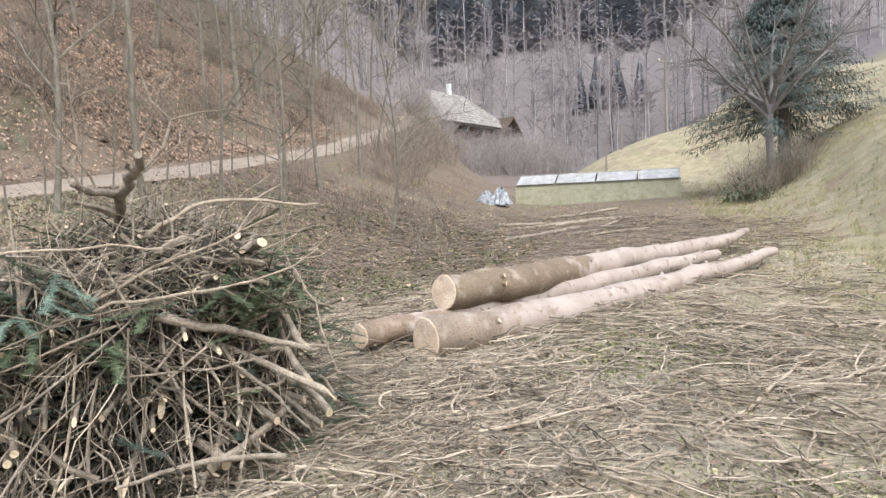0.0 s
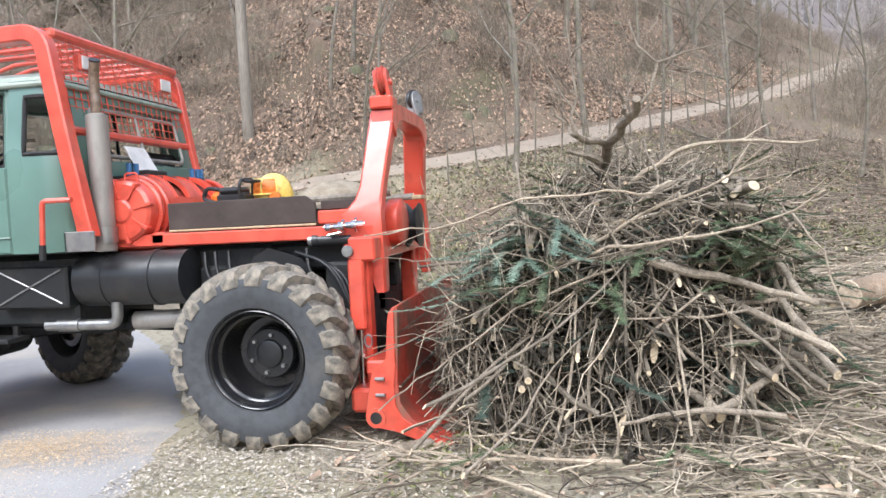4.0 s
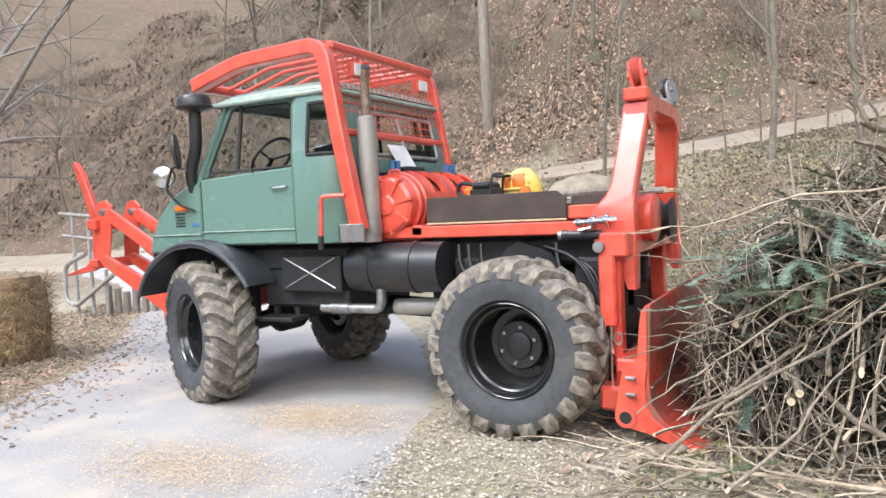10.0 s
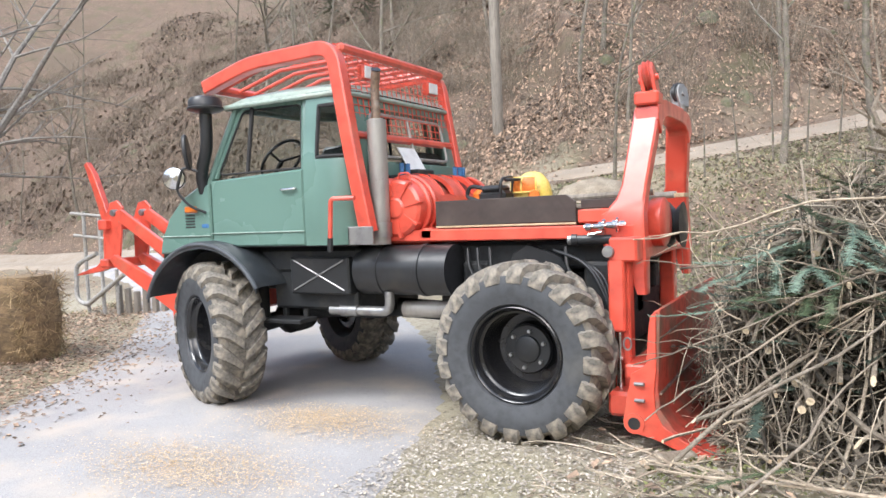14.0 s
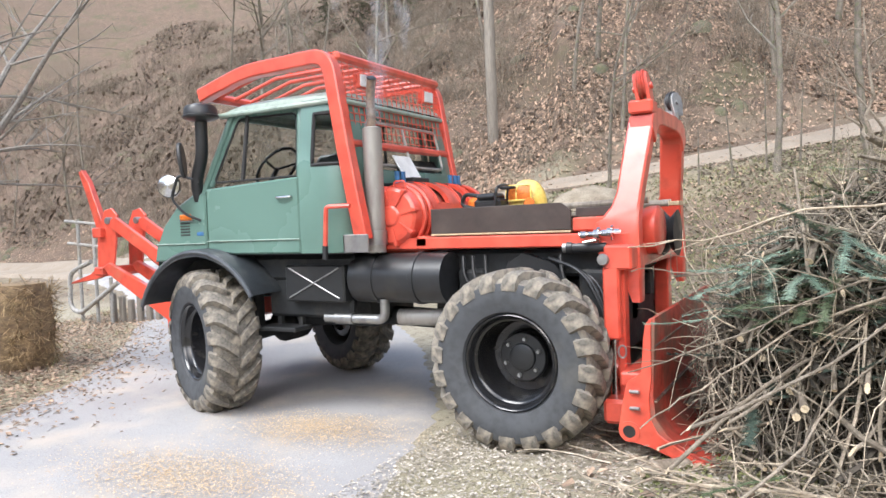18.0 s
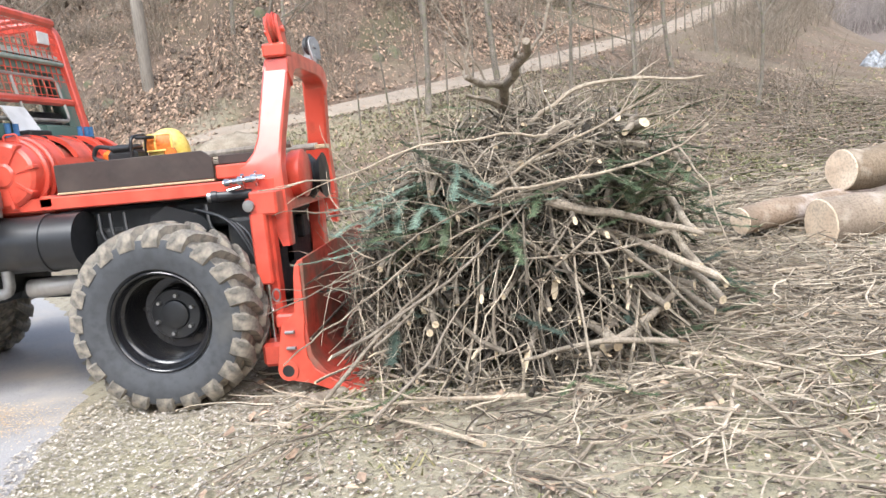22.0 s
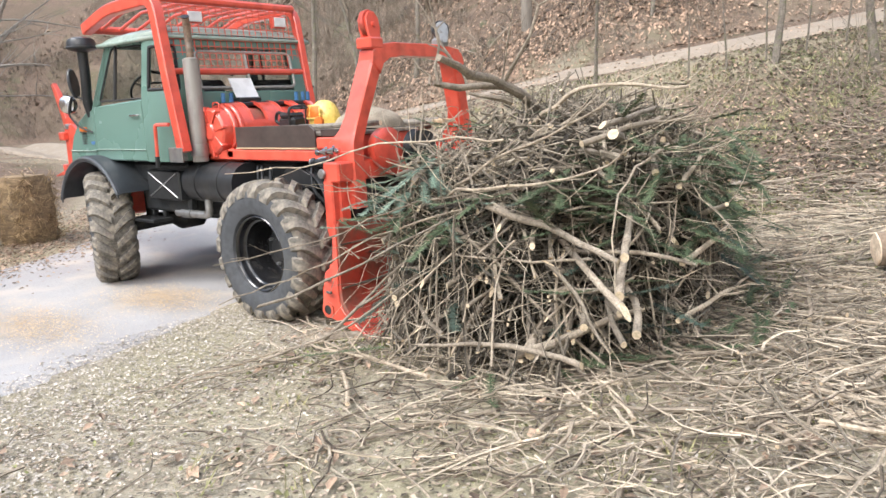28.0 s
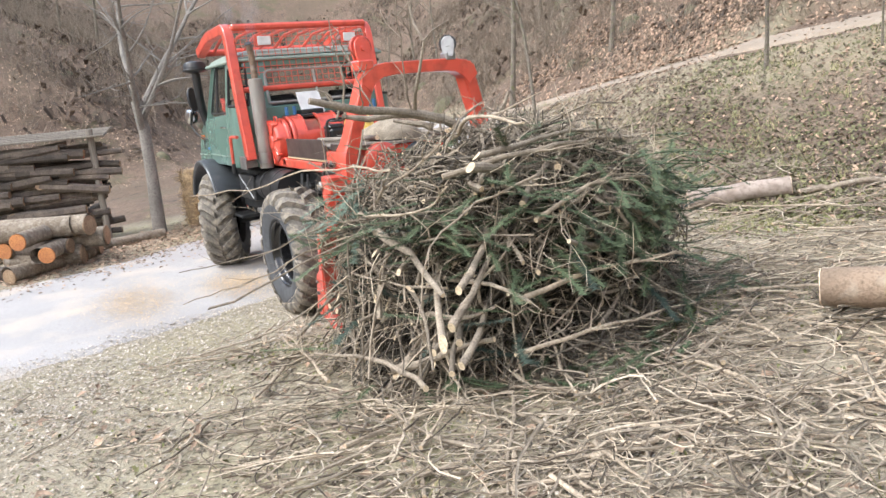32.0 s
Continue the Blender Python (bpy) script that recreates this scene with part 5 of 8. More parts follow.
# ---- brush pile, logs, litter ----
def stick_path(rng, start, heading, pitch, length, wobble=0.35, n=6):
    pts, p, a, e = [Vector(start)], Vector(start), heading, pitch
    for _ in range(n):
        a += rng.gauss(0, wobble * 0.6)
        e += rng.gauss(0, wobble * 0.35)
        p = p + Vector((math.cos(a) * math.cos(e), math.sin(a) * math.cos(e), math.sin(e))) * (length / n)
        pts.append(p.copy())
    return pts


PILE = (1.95, 0.95)
CUT_PALE = material("pale_cut_wood", (0.7, 0.585, 0.41), (0.56, 0.44, 0.29), 0.75, 0, 12, 80, 0.15)


def mound(x, y):
    """Height of the brush mound over its base: steep sides, a flat top and a low shoulder beside the blade."""
    u, w = (x - PILE[0]) / 1.08, (y - PILE[1]) / (1.12 if y < PILE[1] else 1.3)
    r = abs(u) ** 2.3 + abs(w) ** 2.3
    if r >= 1:
        return 0.0
    side = (1 - 0.4 * min(1.0, max(0.0, -u - 0.18))) * (1 - 0.45 * max(0.0, w - 0.3))
    return 1.36 * (1 - r * r) ** 0.42 * side * (0.95 + 0.08 * math.sin(5 * u + 1) * math.cos(4 * w))


def slanted(geo, pts, rad, sides, slant):
    """A branch whose first end is cut aslant."""
    n0 = len(geo.v)
    geo.tube(pts, rad, sides, True, 0, 1)
    d = (Vector(pts[0]) - Vector(pts[1])).normalized()
    up = (Vector((0, 0, 1)) - d * d.z).normalized()
    for i in range(n0, n0 + sides):
        o = Vector(geo.v[i]) - Vector(pts[0])
        geo.v[i] = tuple(Vector(geo.v[i]) - d * o.dot(up) * slant)


def curved_path(rng, heading, pitch, length, bend, n=7):
    """A branch that bends one way, with small kinks at its nodes."""
    p, pts, a, e = Vector((0, 0, 0)), [Vector((0, 0, 0))], heading, pitch
    ba, be = rng.gauss(0, bend) / n, rng.gauss(0, bend * 0.6) / n
    for k in range(n):
        a += ba * (0.4 + 1.2 * k / n) + rng.gauss(0, 0.2 + bend * 0.13)
        e += be + rng.gauss(0, 0.14 + bend * 0.1)
        p = p + Vector((math.cos(a) * math.cos(e), math.sin(a) * math.cos(e), math.sin(e))) * (length / n)
        pts.append(p.copy())
    return pts


def build_pile():
    pile = thing("brush_pile", "tangled heap of cut brown branches with some fir boughs", "brushwood")
    rng = random.Random(11)
    rest, deep, kept, made = Geo(), Geo(), 0, 0
    while made < 4700:
        x, y = PILE[0] + rng.uniform(-1.1, 1.12), PILE[1] + rng.uniform(-1.14, 1.32)
        h = mound(x, y)
        if h < 0.05:
            continue
        base = ground_z(x, y)
        shell = rng.random() < 0.72
        level = rng.uniform(0.8, 1.0) if shell else rng.random() ** 0.6
        if shell and rng.random() < 0.45:
            level = rng.uniform(0.1, 1.0)
            k = 1 - 0.3 * rng.random()
            a = rng.uniform(0, 6.28)
            x, y = PILE[0] + 1.02 * k * math.copysign(abs(math.cos(a)) ** 0.87, math.cos(a)), PILE[1] + 1.06 * k * math.copysign(abs(math.sin(a)) ** 0.87, math.sin(a))
            h, base = mound(x, y), ground_z(x, y)
        z = base + 0.03 + h * level
        thick = rng.random()
        r = rng.uniform(0.002, 0.0045) if thick < 0.6 else rng.uniform(0.0045, 0.008) if thick < 0.91 else rng.uniform(0.008, 0.013) if thick < 0.97 else rng.uniform(0.014, 0.022)
        length = rng.uniform(0.45, 1.5) * (1 if r < 0.016 else 0.7)
        u, w = (x - PILE[0]) / 1.1, (y - PILE[1]) / 1.14
        rim = min(1.0, math.hypot(u, w))
        lie = rng.random()
        if lie < 0.58:
            heading = -math.pi / 2 + 0.35 * u + rng.gauss(0, 0.6)
            pitch = -0.08 - 0.45 * max(0.0, -w) * (1 - 0.6 * max(0.0, u)) + rng.gauss(0, 0.3)
        elif lie < 0.72:
            heading = math.atan2(u, -w) + rng.choice((0, math.pi)) + rng.gauss(0, 0.45)
            pitch = rng.choice((-1, 1)) * abs(rng.gauss(0.5, 0.4)) * (1 if rim > 0.6 else 0.5) * (0.4 if u > 0.25 else 1)
        else:
            heading = rng.uniform(0, 6.28)
            pitch = rng.gauss(0, 0.3)
        bend = rng.choice((0.15, 0.3, 0.6, 1.1, 1.8)) if r < 0.012 else rng.choice((0.1, 0.25, 0.5))
        pts = curved_path(rng, heading, pitch, length, bend)
        off = Vector((x, y, z)) - pts[len(pts) // 2]
        pts = [p + off for p in pts]
        reach = 0.06 if r > 0.014 else rng.choice((0.06, 0.12, 0.2))
        ok = True
        for p in (pts[0], pts[2], pts[-3], pts[-1]):
            d = math.hypot((p.x - PILE[0]) / 1.08, (p.y - PILE[1]) / (1.12 if p.y < PILE[1] else 1.3))
            top = mound(p.x, p.y) + ground_z(p.x, p.y)
            if d > 1.06 + reach or p.z > top + reach + 0.05 or p.x < 0.8:
                ok = False
        if not ok:
            continue
        for p in pts:
            g = ground_z(p.x, p.y) + r
            if p.z < g:
                p.z = g + 0.004
        n = len(pts)
        flip = rng.random() < 0.5 and lie > 0.58
        rad = [r * (1 - 0.6 * (i / (n - 1) if flip else 1 - i / (n - 1))) for i in range(n)]
        made += 1
        outer = level > 0.5 and (y < PILE[1] or x > 2.4)
        if r > 0.0055 and outer and kept < 215:
            kept += 1
            one = Geo().tube(pts, rad, 7, True, 0, 1)
            for _ in range(rng.choice((0, 1, 1, 2))):
                k = rng.randint(2, n - 2)
                tw = stick_path(rng, pts[k], heading + rng.choice((-0.8, 0.8)), pitch + rng.uniform(-0.3, 0.5), length * rng.uniform(0.2, 0.45), 0.4, 4)
                one.tube(tw, [r * 0.5, r * 0.45, r * 0.4, r * 0.3, r * 0.15], 5, True, 0, 0)
            part("branch", one, [BARK_PIECE, CUT], pile)
        else:
            # twigs well inside the heap take the bark darkened for shade
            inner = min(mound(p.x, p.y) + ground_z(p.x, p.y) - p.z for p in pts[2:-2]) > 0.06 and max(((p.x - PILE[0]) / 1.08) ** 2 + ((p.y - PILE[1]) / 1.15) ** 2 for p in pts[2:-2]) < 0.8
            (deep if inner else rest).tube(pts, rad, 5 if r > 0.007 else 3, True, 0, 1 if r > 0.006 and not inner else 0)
            if not inner and rng.random() < 0.4:
                k = rng.randint(2, n - 2)
                tw = stick_path(rng, pts[k], heading + rng.choice((-0.9, 0.9)), pitch + rng.uniform(-0.3, 0.6), length * rng.uniform(0.12, 0.35), 0.5, 4)
                rest.tube(tw, [r * 0.55, r * 0.5, r * 0.42, r * 0.34, r * 0.2], 3, False)
    ob = part("tangled_twig_mass", rest, [BARK, CUT], pile, "dense tangle of thin twigs")
    tagged(ob, kind="stuff")
    tagged(part("inner_twig_mass", deep, BARK_SHADED, pile, "twigs deep in the heap, darkened for the shade there"), kind="stuff")
    # thin pale whips that stick out and trail on the ground
    whips = Geo()
    for _ in range(620):
        a = rng.uniform(0, 6.28)
        f = rng.uniform(0.5, 1)
        x, y = PILE[0] + 1.0 * f * math.cos(a), PILE[1] + 1.02 * f * math.sin(a)
        z = ground_z(x, y) + mound(x, y) * rng.uniform(0.25, 1.0)
        ln = rng.uniform(0.3, 0.9)
        low = z < 0.5 and rng.random() < 0.4
        pts = [p + Vector((x, y, z)) for p in curved_path(rng, a + rng.gauss(0, 0.8), rng.uniform(-0.5, 0.1) if low else rng.uniform(-0.3, 0.6), ln * (1.3 if low else 1), rng.choice((0.4, 0.9, 1.6)))]
        if any(p.x < 0.78 for p in pts):
            continue
        for p in pts:
            p.z = max(p.z, ground_z(p.x, p.y) + 0.01)
        r = rng.uniform(0.002, 0.0048)
        whips.tube(pts, [r * (1 - 0.7 * i / 7) for i in range(8)], 4, True)
    tagged(part("whip_tangle", whips, TWIG, pile, "long thin pale whips"), kind="stuff")
    # whips that lean over the blade
    for k in range(16):
        x, y, z = rng.uniform(0.95, 1.25), rng.uniform(0.0, 0.9), rng.uniform(0.55, 1.15)
        pts = [p + Vector((x, y, z)) for p in curved_path(rng, math.pi + rng.gauss(-0.2, 0.5), rng.uniform(0.0, 0.7), rng.uniform(0.3, 0.55), 0.8)]
        part("whip", Geo().tube(pts, [0.004 * (1 - 0.09 * i) for i in range(8)], 5, True), TWIG_PIECE, pile)
    # cut ends that face outwards
    for k in range(130):
        a = radians(rng.uniform(-140, 40)) if k % 5 else rng.uniform(0, 6.28)
        f = rng.uniform(0.8, 1.02)
        x, y = PILE[0] + 1.08 * f * math.copysign(abs(math.cos(a)) ** 0.87, math.cos(a)), PILE[1] + 1.12 * f * math.copysign(abs(math.sin(a)) ** 0.87, math.sin(a))
        if x < 1.1:
            continue
        z = ground_z(x, y) + 0.06 + mound(x * 0.92 + PILE[0] * 0.08, y * 0.92 + PILE[1] * 0.08) * rng.uniform(0.1, 0.95)
        r = rng.choice((0.007, 0.008, 0.009, 0.01, 0.012, 0.015, 0.019))
        pts = stick_path(rng, (x, y, z), a + math.pi + rng.gauss(0, 0.7), rng.gauss(0.3, 0.4), rng.uniform(0.35, 0.8), 0.25, 5)
        for p in pts:
            p.z = max(p.z, ground_z(p.x, p.y) + r)
        g = Geo()
        slanted(g, pts, [r * (1 - 0.08 * i) for i in range(6)], 8, rng.choice((0.2, 0.5, 1.0, 2.0, 3.0)))
        part("branch", g, [BARK_PIECE, CUT_PALE], pile)
    # the pieces that stand out: foot, direction, radius, length, slant of the cut
    for (x, y, z), (dx, dy, dz), r, ln, cut in (
            ((1.65, 0.14, 0.77), (0.35, 0.9, 0.1), 0.017, 0.8, 0.2), ((1.6, 0.12, 0.66), (0.15, 0.5, 0.8), 0.012, 0.5, 2.5), ((1.47, 0.06, 0.5), (0.25, 0.95, 0.05), 0.034, 0.8, 0.2),
            ((1.98, -0.14, 0.24), (0.2, 0.45, 0.8), 0.022, 0.7, 4.5), ((1.83, -0.1, 0.27), (-0.1, 0.35, 0.9), 0.012, 0.5, 3.0), ((1.66, -0.1, 0.12), (0.05, 0.4, 0.8), 0.013, 0.5, 3.0),
            ((2.45, -0.1, 0.27), (-0.4, 0.85, 0.2), 0.034, 0.8, 0.3), ((2.75, -0.1, 0.27), (-1.0, 0.2, 0.05), 0.022, 0.9, 0.4),
            ((2.98, -0.1, 0.58), (-0.78, 0.35, 0.42), 0.026, 1.3, 2.2), ((2.88, 0.05, 0.52), (-0.8, 0.4, 0.35), 0.022, 0.8, 0.5), ((2.95, -0.05, 0.4), (-0.8, 0.4, 0.4), 0.018, 0.9, 0.5), ((2.72, -0.02, 0.44), (-0.4, 0.8, 0.3), 0.022, 0.8, 0.3),
            ((2.16, -0.02, 1.03), (0.78, 0.15, -0.42), 0.032, 0.8, 0.6), ((2.9, 0.0, 0.62), (-0.35, 0.85, 0.5), 0.03, 0.5, 0.5), ((3.0, -0.02, 0.45), (-0.35, 0.75, 0.4), 0.026, 0.8, 0.4), ((2.9, 0.06, 0.8), (-0.35, 0.9, 0.5), 0.028, 0.45, 0.6), ((2.37, -0.1, 0.26), (0.7, 0.5, 0.25), 0.034, 0.7, 0.4), ((2.52, -0.02, 0.75), (0.7, 0.1, -0.5), 0.016, 0.5, 2.5),
            ((2.1, -0.05, 0.63), (-0.8, 0.4, 0.15), 0.016, 0.5, 1.5), ((2.72, 0.3, 1.38), (-0.08, 1.0, 0.02), 0.034, 1.15, 0.6), ((2.6, 0.42, 1.42), (-0.2, 0.95, 0.02), 0.022, 0.9, 1.5), ((1.15, -0.82, 0.52), (0.5, 0.72, 0.26), 0.01, 1.5, 1.5), ((1.32, -0.95, 0.28), (0.5, 0.8, 0.12), 0.009, 1.2, 1.5),
            ((2.35, 0.12, 1.15), (0.8, 0.35, -0.3), 0.024, 0.8, 0.6), ((1.95, -0.06, 0.9), (0.7, 0.1, -0.45), 0.017, 1.2, 0.5), ((1.5, 0.05, 0.88), (0.85, 0.12, -0.35), 0.014, 1.3, 0.5),
            ((0.92, -0.18, 0.1), (0.62, 0.2, 0.66), 0.016, 1.15, 2.5), ((1.2, -0.1, 0.35), (0.7, 0.2, 0.55), 0.012, 0.9, 1.0), ((1.35, 0.15, 1.15), (0.9, 0.3, 0.12), 0.016, 1.2, 0.6),
            ((2.3, -0.12, 0.12), (0.35, 0.3, 0.7), 0.013, 0.9, 2.5), ((2.66, 0.2, 0.98), (-0.3, 0.9, 0.1), 0.02, 0.7, 0.3), ((2.45, 0.15, 1.2), (-0.3, 0.9, 0.0), 0.016, 0.7, 0.3)):
        d = Vector((dx, dy, dz)).normalized()
        pts = stick_path(rng, (x, y, z), math.atan2(d.y, d.x), math.asin(d.z), ln, 0.32, 7)
        for p in pts:
            p.z = max(p.z, ground_z(p.x, p.y) + r)
        g = Geo()
        slanted(g, pts, [0.82 * r * (1 - 0.5 * i / 7) * rng.uniform(0.9, 1.1) for i in range(8)], 10, cut)
        part("branch", g, [BARK_PIECE, CUT_PALE], pile, "branch with a pale saw-cut end")
    # forked crown on top of the heap
    gn = Geo()
    gn.tube([(1.98, 1.2, 1.3), (1.97, 0.85, 1.48), (1.99, 0.6, 1.6), (1.99, 0.42, 1.65)], [0.034, 0.032, 0.03, 0.03], 10)
    gn.tube([(1.99, 0.42, 1.65), (2.05, 0.2, 1.69), (2.04, 0.02, 1.71), (2.1, -0.16, 1.75), (2.09, -0.3, 1.79)], [0.028, 0.023, 0.025, 0.02, 0.018], 10, True, 0, 0)
    gn.tube([(1.99, 0.42, 1.65), (1.93, 0.28, 1.66), (1.87, 0.14, 1.65), (1.8, 0.0, 1.68)], [0.024, 0.019, 0.02, 0.014], 10)
    for p, q, r, shoots in (((1.82, 0.02, 1.67), (1.8, 0.0, 2.25), 0.009, 4), ((2.0, 0.35, 1.66), (2.25, 0.2, 2.3), 0.006, 5), ((1.8, 0.0, 1.67), (1.7, -0.05, 1.82), 0.009, 1), ((2.05, 0.0, 1.71), (2.42, -0.1, 1.95), 0.005, 4),
                    ((1.9, 0.2, 1.65), (1.62, 0.1, 2.15), 0.007, 5), ((1.95, 0.55, 1.56), (1.78, 0.35, 1.62), 0.026, 0), ((2.06, -0.1, 1.74), (2.02, -0.2, 1.84), 0.014, 0)):
        p, q = Vector(p), Vector(q)
        pts = [p.lerp(q, t / 6) + Vector((rng.gauss(0, 0.012), rng.gauss(0, 0.012), 0)) for t in range(7)]
        gn.tube(pts, [r * (1 - 0.11 * i) for i in range(7)], 6)
        for k in range(shoots):
            gn.tube(stick_path(rng, pts[2 + k % 5], rng.uniform(0, 6), 0.6, rng.uniform(0.12, 0.28), 0.4, 4), [r * 0.5, r * 0.45, r * 0.4, r * 0.3, r * 0.2], 4)
    gn.tube([(1.98, 0.4, 1.66), (2.1, 0.35, 1.77), (2.22, 0.33, 1.91), (2.26, 0.35, 2.06), (2.16, 0.35, 2.16), (2.12, 0.35, 2.29)], [0.014, 0.011, 0.009, 0.008, 0.007, 0.005], 7)
    gn.tube([(2.26, 0.35, 2.06), (2.4, 0.33, 2.1), (2.62, 0.3, 2.13)], [0.006, 0.005, 0.003], 5)
    part("forked_branch", gn, BARK_PIECE, pile, "gnarled forked branch with thin shoots")
    # long thin branches lying over the heap and leaning past the blade
    for pts, r in (([(1.9, 0.75, 1.3), (2.13, 0.5, 1.45), (2.33, 0.5, 1.57), (2.5, 0.48, 1.63), (2.79, 0.45, 1.62), (3.07, 0.4, 1.6)], 0.017), ([(1.5, 0.2, 0.95), (1.84, 0.1, 1.1), (2.12, 0.08, 1.25), (2.46, 0.1, 1.4), (2.78, 0.1, 1.53)], 0.012),
                   ([(1.45, 0.35, 1.24), (1.56, 0.22, 1.24), (1.67, 0.1, 1.2), (1.78, 0.02, 1.14)], 0.018), ([(1.6, 0.1, 1.0), (1.96, -0.02, 1.09), (2.29, -0.04, 1.13), (2.55, 0.0, 1.16), (2.76, 0.02, 1.22), (2.97, 0.0, 1.34)], 0.01),
                   ([(2.2, 0.1, 1.36), (1.95, -0.02, 1.38), (1.55, -0.2, 1.36), (1.15, -0.45, 1.25), (0.92, -0.78, 1.24)], 0.007), ([(2.0, 0.0, 1.0), (1.6, -0.18, 0.88), (1.3, -0.4, 0.72), (1.1, -0.7, 0.6), (0.99, -0.95, 0.54)], 0.007),
                   ([(2.2, 0.05, 1.1), (1.75, -0.12, 1.05), (1.4, -0.38, 0.88), (1.12, -0.68, 0.79), (0.94, -0.93, 0.75)], 0.006), ([(2.9, 0.6, 1.3), (2.88, 0.2, 1.22), (2.92, -0.1, 1.05), (3.0, -0.25, 0.7)], 0.008), ([(3.0, 0.5, 1.1), (2.95, 0.9, 1.22), (2.85, 1.4, 1.2), (2.8, 1.9, 1.05)], 0.014),
                   ([(3.08, 0.3, 0.75), (3.12, 0.8, 0.8), (3.1, 1.3, 0.78), (3.0, 1.7, 0.7)], 0.016), ([(3.1, 0.25, 0.45), (3.15, 0.7, 0.5), (3.12, 1.2, 0.46), (3.05, 1.6, 0.42)], 0.013), ([(2.6, 0.2, 1.34), (2.75, 0.7, 1.42), (2.7, 1.2, 1.43), (2.5, 1.7, 1.38)], 0.018)):
        fine = []
        for a, b in zip(pts, pts[1:]):
            a, b = Vector(a), Vector(b)
            fine += [a.lerp(b, t / 3) + Vector((rng.gauss(0, 0.007), rng.gauss(0, 0.007), rng.gauss(0, 0.007))) for t in range(3)]
        fine.append(Vector(pts[-1]))
        m = len(fine)
        g = Geo()
        g.tube(fine, [r * (1 - 0.6 * i / (m - 1)) for i in range(m)], 8, True, 0, 1)
        for _ in range(3):
            k = rng.randint(3, m - 2)
            d = (fine[k] - fine[k - 1]).normalized()
            g.tube(stick_path(rng, fine[k], math.atan2(d.y, d.x) + rng.choice((-0.7, 0.7)), math.asin(d.z) + rng.uniform(-0.2, 0.4), rng.uniform(0.12, 0.35), 0.3, 4), [r * 0.4, r * 0.34, r * 0.28, r * 0.2, r * 0.12], 5)
        part("branch", g, [TWIG_PIECE, CUT_PALE], pile, "long thin pale branch lying over the heap")
    # fir boughs
    for cx, cy, cz, n, spread, mat in ((1.57, 0.16, 1.17, 44, 0.13, NEEDLE_BLUE), (1.42, 0.16, 1.14, 26, 0.1, NEEDLE_BLUE), (1.6, 0.05, 1.0, 26, 0.14, NEEDLE), (2.62, 0.12, 1.14, 30, 0.1, NEEDLE), (2.75, 0.45, 1.15, 34, 0.2, NEEDLE), (2.8, 0.8, 1.2, 34, 0.25, NEEDLE), (2.6, 1.3, 1.25, 26, 0.3, NEEDLE), (2.95, 1.0, 1.0, 16, 0.2, NEEDLE), (2.2, 0.1, 1.15, 14, 0.2, NEEDLE), (2.5, 1.7, 1.15, 34, 0.32, NEEDLE), (2.9, 1.4, 0.95, 30, 0.28, NEEDLE), (2.35, 2.1, 0.75, 30, 0.3, NEEDLE), (2.3, 0.9, 1.5, 26, 0.35, NEEDLE), (1.9, 0.5, 1.35, 16, 0.25, NEEDLE)):
        nd = Geo()
        for _ in range(n):
            p = Vector((cx + rng.gauss(0, spread), cy + rng.gauss(0, spread * 0.6), cz + rng.gauss(0, 0.08)))
            top = ground_z(p.x, p.y) + mound(p.x, p.y)
            p.z = min(p.z, top + 0.09)
            h, e = rng.uniform(0, 6.28), rng.uniform(-0.5, 0.2)
            axis = stick_path(rng, p, h, e, rng.uniform(0.22, 0.5), 0.25, 5)
            nd.tube(axis, 0.003, 3, False)
            for s in range(5):
                a, b = axis[s], axis[s + 1]
                d = (b - a).normalized()
                w = d.cross(Vector((0, 0, 1))).normalized()
                for k in range(12):
                    q = a.lerp(b, k / 12)
                    for side in (-1, 1):
                        t = (w * side + d * 0.55 + Vector((0, 0, rng.uniform(-0.25, 0.35)))).normalized() * rng.uniform(0.025, 0.05)
                        nd.add([q + d * 0.004, q - d * 0.004, q + t], [(0, 1, 2)])
        tagged(part("fir_bough", nd, mat, pile, "dark green fir bough", smooth=0), kind="stuff")
    # boughs deep between the stems, the shade there put into their colour
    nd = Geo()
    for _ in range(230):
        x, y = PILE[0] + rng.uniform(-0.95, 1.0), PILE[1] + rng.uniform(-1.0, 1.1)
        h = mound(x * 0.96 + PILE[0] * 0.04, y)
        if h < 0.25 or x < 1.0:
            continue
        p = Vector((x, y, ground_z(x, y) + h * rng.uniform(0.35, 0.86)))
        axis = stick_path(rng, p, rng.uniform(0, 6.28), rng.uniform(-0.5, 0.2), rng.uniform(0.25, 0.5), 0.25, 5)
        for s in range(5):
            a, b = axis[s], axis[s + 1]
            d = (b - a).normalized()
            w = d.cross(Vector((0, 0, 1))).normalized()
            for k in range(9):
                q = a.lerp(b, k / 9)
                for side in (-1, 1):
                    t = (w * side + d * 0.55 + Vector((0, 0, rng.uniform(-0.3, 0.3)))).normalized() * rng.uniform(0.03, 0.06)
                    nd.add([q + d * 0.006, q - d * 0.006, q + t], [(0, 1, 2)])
    tagged(part("fir_bough", nd, NEEDLE_DEEP, pile, "fir boughs deep in the heap, coloured dark for shade", smooth=0), kind="stuff")
    nd = Geo()
